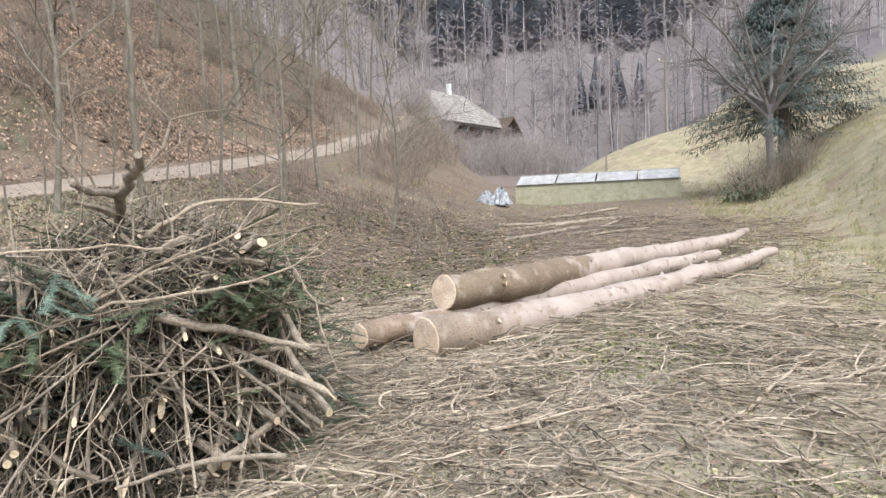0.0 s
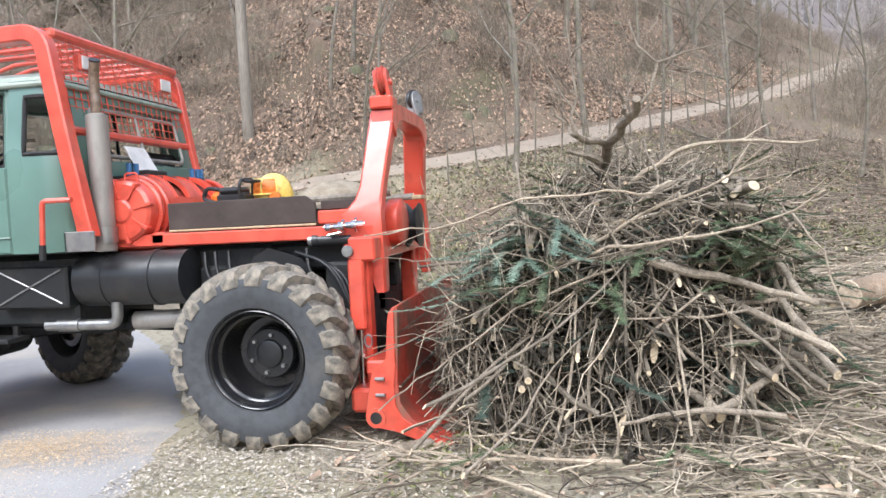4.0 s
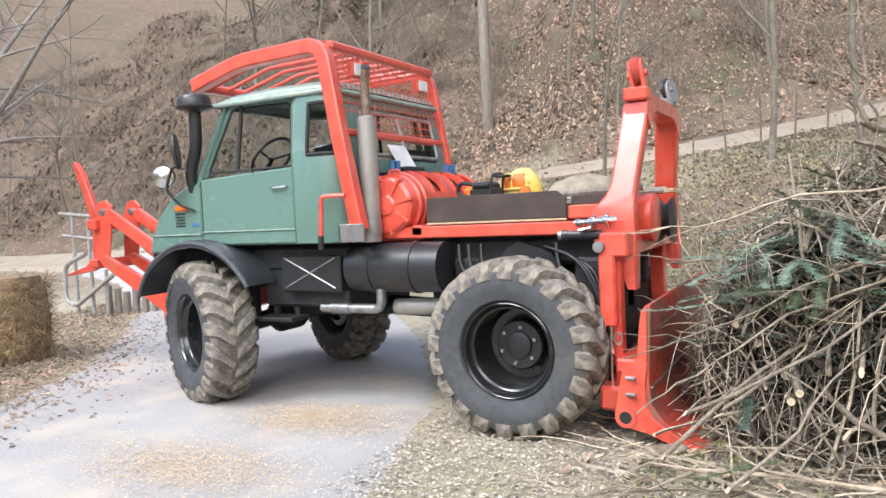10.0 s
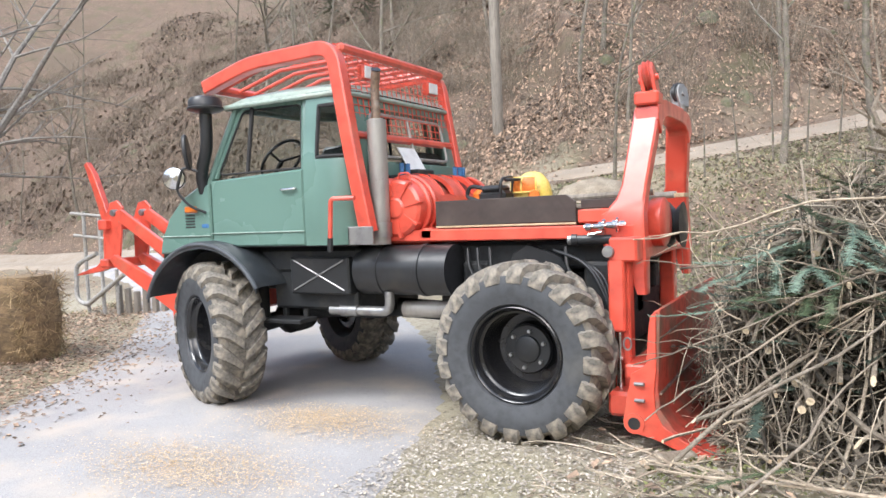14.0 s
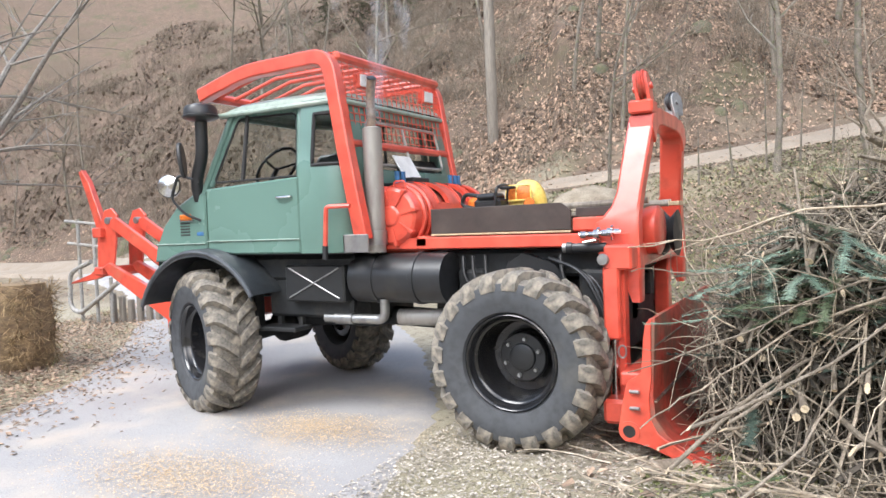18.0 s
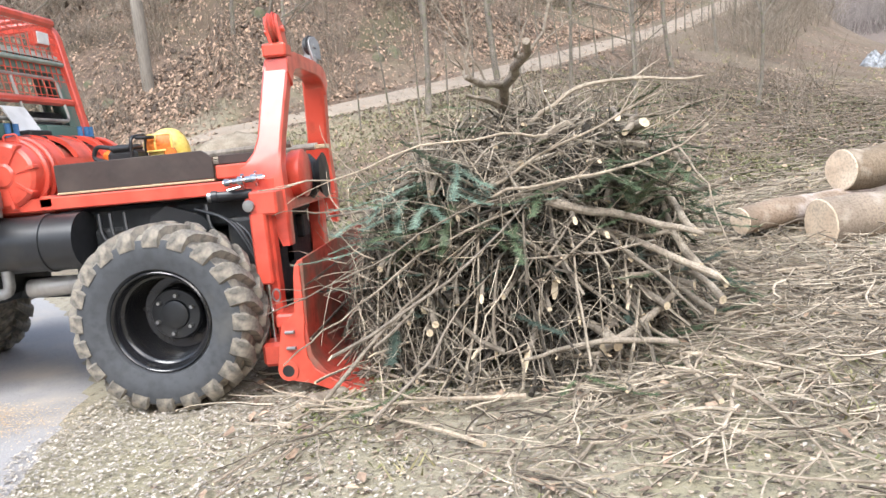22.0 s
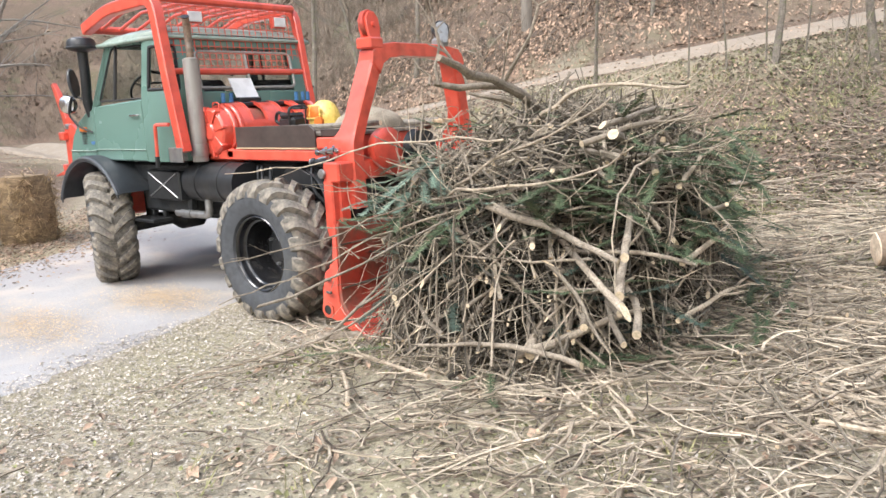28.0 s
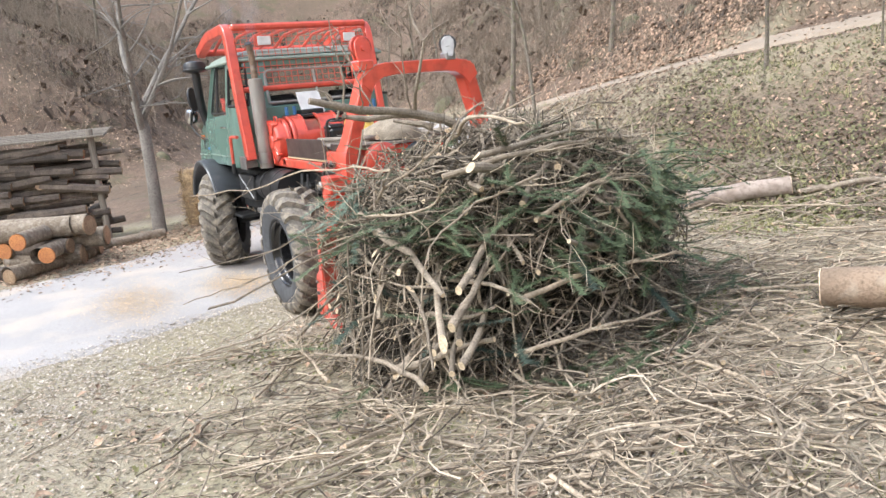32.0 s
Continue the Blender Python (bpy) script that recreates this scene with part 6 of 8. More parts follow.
    for _ in range(60):
        y = rng.uniform(0.4, 2.15)
        a = math.sqrt(max(0.05, 1 - ((y - PILE[1]) / (1.12 if y < PILE[1] else 1.3)) ** 2))
        x = PILE[0] + 1.08 * a * rng.uniform(0.8, 1.03)
        z = ground_z(x, y) + rng.uniform(0.7, 1.2) * (1 if x < PILE[0] + 1.0 * a else 0.8)
        axis = stick_path(rng, (x, y, z), rng.gauss(0.2, 0.9), rng.uniform(-0.5, 0.15), rng.uniform(0.25, 0.5), 0.25, 5)
        for p in axis:
            p.z = max(p.z, ground_z(p.x, p.y) + 0.02)
        nd.tube(axis, 0.003, 3, False)
        for s in range(5):
            p, q = axis[s], axis[s + 1]
            d = (q - p).normalized()
            w = d.cross(Vector((0, 0, 1))).normalized()
            for k in range(10):
                c = p.lerp(q, k / 10)
                for side in (-1, 1):
                    t = (w * side + d * 0.6 + Vector((0, 0, rng.uniform(-0.3, 0.35)))).normalized() * rng.uniform(0.025, 0.06)
                    nd.add([c + d * 0.005, c - d * 0.005, c + t], [(0, 1, 2)])
    tagged(part("fir_bough", nd, NEEDLE, pile, "green fir boughs hanging down the side", smooth=0), kind="stuff")
    return pile


TWIG_PIECE = material("dry_branch", (0.46, 0.385, 0.29), (0.29, 0.235, 0.175), 0.9, 0, 10, 60, 0.3, obj_random=0.45)
# needle green darkened to give the shade inside the heap
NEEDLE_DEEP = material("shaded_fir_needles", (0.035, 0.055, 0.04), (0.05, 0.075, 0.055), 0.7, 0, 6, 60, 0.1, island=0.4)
NEEDLE_BLUE = material("blue_green_needles", (0.2, 0.26, 0.2), (0.12, 0.18, 0.13), 0.6, 0, 6, 60, 0.1, island=0.4)
build_pile()


def scraped_bark(name, x0, brown):
    """Speckled brown bark that gives way to scraped grey-pink wood beyond x0."""
    mt = material(name, brown, tuple(c * 0.7 for c in brown), 0.9, 0, 3, 60, 0.8, dirt=(0.46, 0.4, 0.32), dirt_amount=0.25)
    t = mt.node_tree
    N, L = t.nodes, t.links
    p = N["Principled BSDF"]
    bark = p.inputs["Base Color"].links[0].from_socket
    co = N.new("ShaderNodeTexCoord").outputs["Object"]
    sep = N.new("ShaderNodeSeparateXYZ")
    L.new(co, sep.inputs[0])

    def noise_tex(scale, detail):
        n = N.new("ShaderNodeTexNoise")
        n.inputs["Scale"].default_value, n.inputs["Detail"].default_value, n.inputs["Roughness"].default_value = scale, detail, 0.65
        L.new(co, n.inputs["Vector"])
        return n.outputs["Fac"]

    def span(v, lo, hi):
        r = N.new("ShaderNodeMapRange")
        r.inputs["From Min"].default_value, r.inputs["From Max"].default_value = lo, hi
        L.new(v, r.inputs["Value"])
        return r.outputs[0]

    def mix(fac, a, b):
        m = N.new("ShaderNodeMix")
        m.data_type = "RGBA"
        L.new(fac, m.inputs[0])
        for slot, v in ((6, a), (7, b)):
            if isinstance(v, tuple):
                m.inputs[slot].default_value = (*v, 1)
            else:
                L.new(v, m.inputs[slot])
        return m.outputs[2]

    edge = N.new("ShaderNodeMath")
    edge.operation = "MULTIPLY_ADD"
    L.new(noise_tex(3.5, 6), edge.inputs[0])
    edge.inputs[1].default_value = 3.2
    L.new(sep.outputs[0], edge.inputs[2])
    wood = mix(span(noise_tex(2.4, 5), 0.38, 0.62), (0.47, 0.4, 0.35), (0.36, 0.295, 0.25))
    wood = mix(span(noise_tex(9, 7), 0.56, 0.66), wood, (0.22, 0.165, 0.13))
    L.new(mix(span(edge.outputs[0], x0 + 1.5, x0 + 1.85), bark, wood), p.inputs["Base Color"])
    return mt


def log_thing(name, pts, radii, label, group="stacked logs", seed=0, knots=6, bark=None):
    rng = random.Random(seed)
    lg = thing(name, label, "log", group=group)
    path = [Vector(p) for p in pts]
    fine, rads = [], []
    for i in range(len(path) - 1):
        for k in range(5):
            t = k / 5
            fine.append(path[i].lerp(path[i + 1], t) + Vector((0, rng.gauss(0, 0.012), rng.gauss(0, 0.01))))
            rads.append((radii[i] * (1 - t) + radii[i + 1] * t) * rng.uniform(0.985, 1.015))
    fine.append(path[-1])
    rads.append(radii[-1])
    part("bark", Geo().tube(fine, rads, 20, False), bark or LOG_BARK, lg)
    for end, nxt, r in ((fine[0], fine[1], rads[0]), (fine[-1], fine[-2], rads[-1])):
        d = (end - nxt).normalized()
        u = d.orthogonal().normalized()
        w = d.cross(u)
        g = Geo()
        vs, n = [], 20
        for ring, (k, push) in enumerate(((1.0, 0.0), (0.96, 0.008), (0.6, 0.01), (0.15, 0.008))):
            for j in range(n):
                a = 2 * math.pi * j / n
                vs.append(end + (u * math.cos(a) + w * math.sin(a)) * r * k + d * (push + 0.004 * math.sin(3 * a + seed)))
        fs = [(q * n + j, q * n + (j + 1) % n, (q + 1) * n + (j + 1) % n, (q + 1) * n + j) for q in range(3) for j in range(n)]
        fs.append(tuple(3 * n + j for j in range(n)))
        g.add(vs, fs)
        part("cut_face", g, LOG_END, lg, "pale freshly sawn end")
    for _ in range(knots):
        i = rng.randint(2, len(fine) - 3)
        d = (fine[i + 1] - fine[i - 1]).normalized()
        a = rng.uniform(0, 6.28)
        u = d.orthogonal().normalized()
        o = (u * math.cos(a) + d.cross(u) * math.sin(a))
        if o.z < -0.1:
            o.z *= -1
        q = fine[i] + o * rads[i] * 0.93
        part("branch_stub", Geo().tube([q, q + o * 0.035 + d * 0.01], [0.03, 0.02], 8, True, 0, 1), [bark or LOG_BARK, CUT], lg)
    return lg


log_thing("log", [(4.2, 1.62, 0.535), (5.7, 2.05, 0.63), (7.2, 2.6, 0.74), (8.7, 3.15, 0.89), (10.1, 3.62, 1.06)], [0.185, 0.165, 0.135, 0.1, 0.06], "long pale-barked trunk lying on trampled grass", seed=1, knots=12, bark=scraped_bark("lower_trunk_bark", 4.9, (0.33, 0.26, 0.195)))
log_thing("log", [(3.7, 1.8, 0.6), (5.3, 2.55, 0.66), (6.9, 3.1, 0.82), (8.2, 3.5, 0.94), (9.3, 3.85, 1.04)], [0.105, 0.125, 0.115, 0.095, 0.07], "long grey-barked trunk with a debarked end", seed=2, bark=scraped_bark("thin_trunk_bark", 4.4, (0.31, 0.23, 0.165)))
log_thing("log", [(4.6, 2.2, 0.867), (5.6, 2.62, 0.9), (6.7, 3.2, 0.98), (8.3, 3.98, 1.06), (10.2, 4.7, 1.2), (11.2, 5.2, 1.34)], [0.165, 0.17, 0.165, 0.13, 0.1, 0.05], "trunk with lichen-spotted bark lying across two others", seed=3, knots=9, bark=scraped_bark("top_trunk_bark", 6.6, (0.27, 0.205, 0.14)))
log_thing("log", [(0.62, 4.3, ground_z(0.62, 4.3) + 0.1), (1.33, 4.98, ground_z(1.33, 4.98) + 0.1)], [0.1, 0.095], "short pale birch log on the grass", "loose logs", 4, 0, LOG_PALE)
log_thing("log", [(1.42, 5.02, ground_z(1.42, 5.02) + 0.04), (1.75, 5.3, ground_z(1.75, 5.3) + 0.05), (2.3, 5.6, ground_z(2.3, 5.6) + 0.04)], [0.035, 0.03, 0.02], "thin pole lying on the grass", "loose logs", 5, 0)
log_thing("log", [(0.78, -0.1, 0.06), (0.95, 0.12, 0.05), (1.1, 0.4, 0.07)], [0.05, 0.05, 0.04], "split pale branch piece under the blade", "loose logs", 6, 0)


def scatter_twigs(name, count, xr, yr, seed, label, r_range, l_range, mat, keep, flat=True):
    rng = random.Random(seed)
    geo = Geo()
    n = 0
    while n < count:
        x, y = rng.uniform(*xr), rng.uniform(*yr)
        if rng.random() > keep(x, y):
            continue
        n += 1
        ln = rng.uniform(*l_range) * rng.uniform(0.4, 1.0)
        k = 3 if ln < 0.2 else 6
        pts = [p + Vector((x, y, 0)) for p in curved_path(rng, rng.uniform(0, 6.28), 0, ln, rng.choice((0.2, 0.6, 1.2, 2.0)), k)]
        r = rng.uniform(*r_range)
        lift = rng.uniform(0, 0.05) if rng.random() < 0.6 else rng.uniform(0.02, 0.1)
        tilt = rng.uniform(-0.08, 0.12)
        for i, p in enumerate(pts):
            p.z = ground_z(p.x, p.y) + r + max(0, lift + tilt * ln * (i / k - 0.5)) + 0.012
        geo.tube(pts, [r * (1 - 0.5 * i / k) for i in range(k + 1)], 3 if r < 0.006 else 5, r > 0.006, 0, 1 if r > 0.007 else 0)
    return solid(name, geo, [mat, CUT], label, "twigs", kind="stuff", smooth=40)


def off_road(x, y):
    d = abs(road_d(x, y))
    return 0.0 if d < 1.75 else 1.0


def near_field(x, y):
    if not off_road(x, y) or (abs(x) < 0.6 and 0 < y < 2):
        return 0.0
    d = math.hypot(x - 4.6, (y - 0.9) * 1.1)
    edge = min(1.0, max(0.12, (abs(road_d(x, y)) - 2.1) / 1.6)) * (1.0 if y > -0.6 else max(0.4, 1 + 0.5 * (y + 0.6)))
    clump = 0.55 + 0.75 * math.sin(1.9 * x + 1.3 * math.sin(2.3 * y)) * math.sin(2.2 * y + 1.1 * math.sin(1.7 * x))
    return max(0.08, 1.15 - d / 5) * edge * max(0.2, min(1.0, clump + 0.3))


FAR_STICK = material("grey_brown_sticks", (0.3, 0.245, 0.19), (0.18, 0.145, 0.11), 0.9, 0, 8, 60, 0.2, island=0.55)
scatter_twigs("far_twigs", 4200, (2.2, 15), (4.5, 16), 24, "dead twigs and brush strewn over the clearing", (0.004, 0.011), (0.3, 1.3), FAR_STICK, lambda x, y: 1.0 if track_d(x, y) < -1.6 and 0.79 * (x - 9.5) - 0.61 * (y - 1.5) < 0.5 else 0.0)
scatter_twigs("fallen_twigs", 8500, (0.2, 12), (-4.5, 6), 21, "grey and tan twigs strewn over trampled grass", (0.0014, 0.0046), (0.08, 0.8), TWIG, near_field)


STICK = material("bleached_sticks", (0.45, 0.385, 0.3), (0.27, 0.225, 0.165), 0.9, 0, 10, 60, 0.3, island=0.75)
DARK_STICK = material("damp_sticks", (0.17, 0.135, 0.1), (0.1, 0.08, 0.06), 0.9, 0, 10, 60, 0.3, island=0.5)
scatter_twigs("scattered_sticks", 1550, (0.6, 11.5), (-4.2, 6), 51, "bleached sticks lying over the trampled twigs", (0.004, 0.0095), (0.2, 1.1), STICK, near_field)
scatter_twigs("damp_twigs", 1700, (0.6, 11.5), (-4.2, 6), 52, "dark damp twigs among the trampled grass", (0.003, 0.007), (0.1, 0.7), DARK_STICK, near_field)


def fallen_branches(count):
    """Cut side branches lying about, each with a side shoot or two."""
    rng, n = random.Random(22), 0
    while n < count:
        x, y = rng.uniform(0.3, 9.5), rng.uniform(-3.6, 5)
        if rng.random() > near_field(x, y) or math.hypot(x - PILE[0], y - PILE[1]) < 1.0:
            continue
        n += 1
        r, ln, h = rng.uniform(0.006, 0.015), rng.uniform(0.4, 1.5), rng.uniform(0, 6.28)
        g = Geo()
        pts = stick_path(rng, (0, 0, 0), h, 0, ln, 0.25, 6)
        lift = rng.uniform(0.0, 0.05)
        for p in pts:
            p.z = ground_z(x + p.x, y + p.y) - ground_z(x, y) + r + lift + 0.01
        g.tube(pts, [r * (1 - 0.1 * i) for i in range(7)], 6, True, 0, 1)
        for _ in range(rng.randint(0, 3)):
            k = rng.randint(1, 5)
            q = stick_path(rng, pts[k], h + rng.uniform(-0.9, 0.9), rng.uniform(0, 0.3), ln * 0.35, 0.3, 4)
            g.tube(q, [r * 0.5, r * 0.45, r * 0.4, r * 0.3, r * 0.2], 4)
        solid("fallen_branch", g, [TWIG_PIECE, CUT], "cut side branch lying on the trampled ground", "branch", pose(x, y, ground_z(x, y)), "fallen branches")


fallen_branches(300)


def scatter_flakes(name, count, xr, yr, seed, label, size, mat, keep, category, lift=0.012, curl=0.4):
    rng = random.Random(seed)
    vs, fs, n = [], [], 0
    while n < count:
        x, y = rng.uniform(*xr), rng.uniform(*yr)
        if rng.random() > keep(x, y):
            continue
        n += 1
        s, a = rng.uniform(*size), rng.uniform(0, 6.28)
        asp = rng.uniform(0.35, 0.8)
        z = ground_z(x, y) + lift + rng.uniform(0, 0.012)
        c, w = math.cos(a), math.sin(a)
        gx, gy = (ground_z(x + 0.2, y) - ground_z(x - 0.2, y)) / 0.4, (ground_z(x, y + 0.2) - ground_z(x, y - 0.2)) / 0.4
        u, v = Vector((c, w, rng.uniform(-curl, curl))) * s, Vector((-w, c, rng.uniform(-curl, curl))) * s * asp
        u.z += gx * u.x + gy * u.y
        v.z += gx * v.x + gy * v.y
        p = Vector((x, y, z + 0.3 * s * curl))
        b = len(vs)
        vs += [p - u, p - v + Vector((0, 0, s * 0.2)), p + u, p + v + Vector((0, 0, s * 0.2))]
        fs += [(b, b + 1, b + 2), (b, b + 2, b + 3)]
    geo = Geo().add(vs, fs)
    return solid(name, geo, mat, label, category, kind="stuff", smooth=0)


def chip_zone(x, y):
    d = road_d(x, y)
    return math.exp(-(max(0.0, abs(d) - 1.7) / 1.5) ** 2 - (max(0.0, 1.7 - abs(d)) / 0.25) ** 2) * (1.0 if y < 1 else 0.15)


scatter_flakes("wood_chips", 26000, (-0.6, 4.2), (-4.2, 1.2), 31, "pale wood chips along the road edge", (0.004, 0.015), CHIP, lambda x, y: max(chip_zone(x, y), 0.22 * near_field(x, y)), "wood chips")
def moss_zone(x, y):
    if abs(road_d(x, y)) < 2.6:
        return 0.0
    v = math.sin(1.3 * x + 1.7 * math.sin(0.9 * y + 2)) + math.sin(1.4 * y + 1.3 * math.sin(1.1 * x))
    return max(0.04, min(1.0, v - 0.2))


scatter_flakes("ground_debris", 62000, (0.3, 11), (-5, 6.5), 37, "crumbs of bark, wood and dead leaves on the soil", (0.005, 0.019), DEBRIS, lambda x, y: max(0.25, 1.0 - math.hypot(x - 3.4, y + 0.8) / 7) if off_road(x, y) else 0.0, "debris", 0.003, 0.25)
scatter_flakes("moss", 50000, (0.8, 11), (-4.5, 6.5), 38, "patches of moss and short green grass", (0.006, 0.02), MOSS_BLADE, moss_zone, "moss", 0.006, 1.1)
scatter_flakes("roadside_litter", 15000, (-8.5, -2.6), (-4, 7), 36, "straw and dead leaves along the lane", (0.008, 0.03), LEAF, lambda x, y: math.exp(-((abs(road_d(x, y)) - 2.2) / 0.75) ** 2) if road_d(x, y) > 0 else 0.0, "litter", 0.02, 0.4)
scatter_flakes("sawdust", 15000, (-3.4, 0.1), (-2.6, 0.4), 32, "pale sawdust drifted on the asphalt", (0.003, 0.009), SAWDUST, lambda x, y: max(math.exp(-((x + 1.35) / 0.5) ** 2 - ((y + 0.0) / 0.28) ** 2), 0.8 * math.exp(-((x + 1.5) / 0.6) ** 2 - ((y + 1.0) / 0.3) ** 2)), "sawdust", 0.03, 0.15)


LEAF_BROWN = material("brown_beech_leaves", (0.37, 0.255, 0.178), (0.24, 0.165, 0.115), 0.85, 0, 10, 60, 0.1, island=0.7)


def leaf_zone(x, y):
    d = track_d(x, y)
    return 1.0 if d > 1.2 and d < 22 else 0.25 if d < -1.0 and y > 4.5 and abs(road_d(x, y)) > 2 else 0.4 if abs(d) <= 1.2 else 0.0


scatter_flakes("fallen_leaves", 110000, (-42, 18), (-6, 32), 33, "dry brown beech leaves on the slope", (0.014, 0.045), LEAF, leaf_zone, "leaves", 0.02, 0.6)
CLEARING_MOSS = material("olive_moss", (0.17, 0.175, 0.085), (0.12, 0.115, 0.06), 0.95, 0, 3, 40, 0.1, island=0.45)
LEAF_MOULD = material("dark_leaf_mould", (0.15, 0.105, 0.072), (0.09, 0.066, 0.05), 0.9, 0, 10, 60, 0.1, island=0.5)


def clearing(x, y):
    d = track_d(x, y)
    return 1.0 if -9 < d < -0.9 and y > 4.2 and abs(road_d(x, y)) > 2.6 and 0.79 * (x - 9.5) - 0.61 * (y - 1.5) < -1 else 0.0


def patchy(x, y):
    v = math.sin(0.9 * x + 1.4 * math.sin(0.7 * y)) + math.sin(1.1 * y + 1.2 * math.sin(0.8 * x + 1))
    return min(1.0, max(0.12, 0.5 + 0.6 * v))


scatter_flakes("leaf_mould", 13000, (-7, 10), (4, 17), 41, "rotting dark leaves and soil crumbs on the clearing", (0.018, 0.05), LEAF_MOULD, lambda x, y: clearing(x, y) * patchy(x, y), "leaf litter", 0.012, 0.5)
scatter_flakes("clearing_moss", 30000, (-3, 10), (4, 14), 46, "olive moss and short grass on the clearing", (0.012, 0.035), CLEARING_MOSS, lambda x, y: clearing(x, y) * (0.35 + 0.65 * patchy(y + 3, x)), "moss", 0.008, 0.9)
scatter_flakes("clearing_leaves", 9000, (-7, 10), (4, 17), 42, "dry curled leaves lying on the clearing", (0.014, 0.034), LEAF_BROWN, lambda x, y: clearing(x, y) * patchy(y, x), "leaves", 0.016, 0.7)
scatter_flakes("slope_leaves", 60000, (-14, 14), (8, 30), 43, "dense brown leaf litter above the track", (0.025, 0.06), LEAF_BROWN, lambda x, y: patchy(x, y) if 1.0 < track_d(x, y) < 15 else 0.0, "leaves", 0.02, 0.8)
scatter_flakes("slope_mould", 62000, (-60, 14), (-8, 54), 44, "dark rotting leaves and bark on the slope", (0.04, 0.11), LEAF_MOULD, lambda x, y: patchy(x, y) if 2.0 < track_d(x, y) < 40 else 0.0, "leaf litter", 0.025, 0.6)
scatter_flakes("bramble_leaves", 14000, (-60, -11), (-10, 55), 45, "dark bramble leaves and bracken low on the far slope", (0.07, 0.17), LEAF_MOULD, lambda x, y: patchy(x * 0.6, y * 0.6) if 3.0 < track_d(x, y) < 36 else 0.0, "undergrowth", 0.1, 1.6)
scatter_flakes("meadow_leaves", 3500, (0.4, 12), (-4, 8), 34, "scattered dry leaves on the meadow", (0.02, 0.045), LEAF, lambda x, y: off_road(x, y), "leaves", 0.02, 0.5)
scatter_flakes("far_leaves", 12000, (-60, 4), (-14, 52), 39, "pale dead leaves high on the slope", (0.045, 0.1), LEAF, lambda x, y: 1.0 if 10 < track_d(x, y) < 42 else 0.0, "leaves", 0.03, 0.5)

# ---- trees and shrubs ----
def bare_tree(seed, height, r0, lean=0.04, first=0.25, spread=0.8, limbs=13, fork=False):
    """Trunk and crown of a leafless tree, foot at the origin."""
    rng = random.Random(seed)
    trunk, crown = Geo(), Geo()
    n = 9
    p, pts, rad = Vector((0, 0, -0.15)), [], []
    dx, dy = rng.gauss(0, lean), rng.gauss(0, lean)
    for i in range(n + 1):
        pts.append(p.copy())
        rad.append(r0 * (1.25 if i == 0 else 1) * (1 - i / n) ** 0.8 + 0.006)
        dx += rng.gauss(0, 0.065)
        dy += rng.gauss(0, 0.065)
        p = p + Vector((dx, dy, 1)) * (height / n)
    trunk.tube(pts, rad, 9)

    def limb(origin, heading, pitch, length, r, level):
        path = stick_path(rng, origin, heading, pitch, length, 0.22, 4 if level < 3 else 3)
        k = len(path) - 1
        crown.tube(path, [max(0.003, r * (1 - 0.75 * i / k)) for i in range(k + 1)], 5 if level == 1 else 3, False)
        if level < 3:
            for _ in range(5 if level == 1 else 3):
                i = rng.randint(1, k)
                limb(path[i], heading + rng.gauss(0, 0.8), pitch + rng.uniform(-0.2, 0.5), length * rng.uniform(0.35, 0.6), r * 0.45, level + 1)
    for _ in range(limbs):
        t = rng.uniform(first, 0.97)
        i = t * n
        a, f = int(i), i - int(i)
        o = pts[a].lerp(pts[min(a + 1, n)], f)
        limb(o, rng.uniform(0, 6.28), rng.uniform(0.3, 1.0), height * spread * (1.1 - t) * rng.uniform(0.35, 0.6) + 0.3, rad[a] * 0.45 + 0.004, 1)
    return mesh_of("trunk", trunk, TREE_BARK), mesh_of("crown", crown, TREE_BARK)


TREE_KINDS = [bare_tree(100 + k, 7 + 1.5 * (k % 4), 0.042 + 0.012 * (k % 3), first=0.2 + 0.06 * (k % 3), limbs=13) for k in range(7)]


def plant_tree(kind, x, y, scale, turn, label, group="bare trees", sink=0.0):
    tr = thing("tree", label, "tree", pose(x, y, ground_z(x, y) - sink, 0, 0, turn) @ Matrix.Diagonal((scale, scale, scale, 1)), group)
    for name, me in zip(("trunk", "crown"), kind):
        ob = new(name, me)
        ob.parent = tr
    return tr


def shrub(seed, h, stems):
    rng = random.Random(seed)
    g = Geo()
    for _ in range(stems):
        a = rng.uniform(0, 6.28)
        r = rng.uniform(0, 0.3) * h
        path = stick_path(rng, (r * math.cos(a), r * math.sin(a), -0.05), a, rng.uniform(0.9, 1.5), h * rng.uniform(0.5, 1.0), 0.25, 5)
        g.tube(path, [0.008, 0.007, 0.006, 0.005, 0.004, 0.002], 3, False)
        for i in (2, 3, 4):
            for _ in range(2):
                q = stick_path(rng, path[i], rng.uniform(0, 6.28), rng.uniform(0.2, 1.0), h * 0.25, 0.3, 3)
                g.tube(q, [0.004, 0.003, 0.003, 0.002], 3, False)
    return mesh_of("thicket", g, BRUSH)


BRUSH = material("thicket_stems", (0.3, 0.25, 0.195), (0.2, 0.165, 0.125), 0.9, 0, 6, 40, 0, island=0.45)
SHRUBS = [shrub(400 + k, 1.0 + 0.25 * k, 22 + 4 * k) for k in range(5)]
# paler, greyer stems for the distant thicket, in keeping with the hazed far twigs
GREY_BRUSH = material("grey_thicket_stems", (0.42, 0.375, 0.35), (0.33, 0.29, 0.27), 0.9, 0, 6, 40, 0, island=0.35)
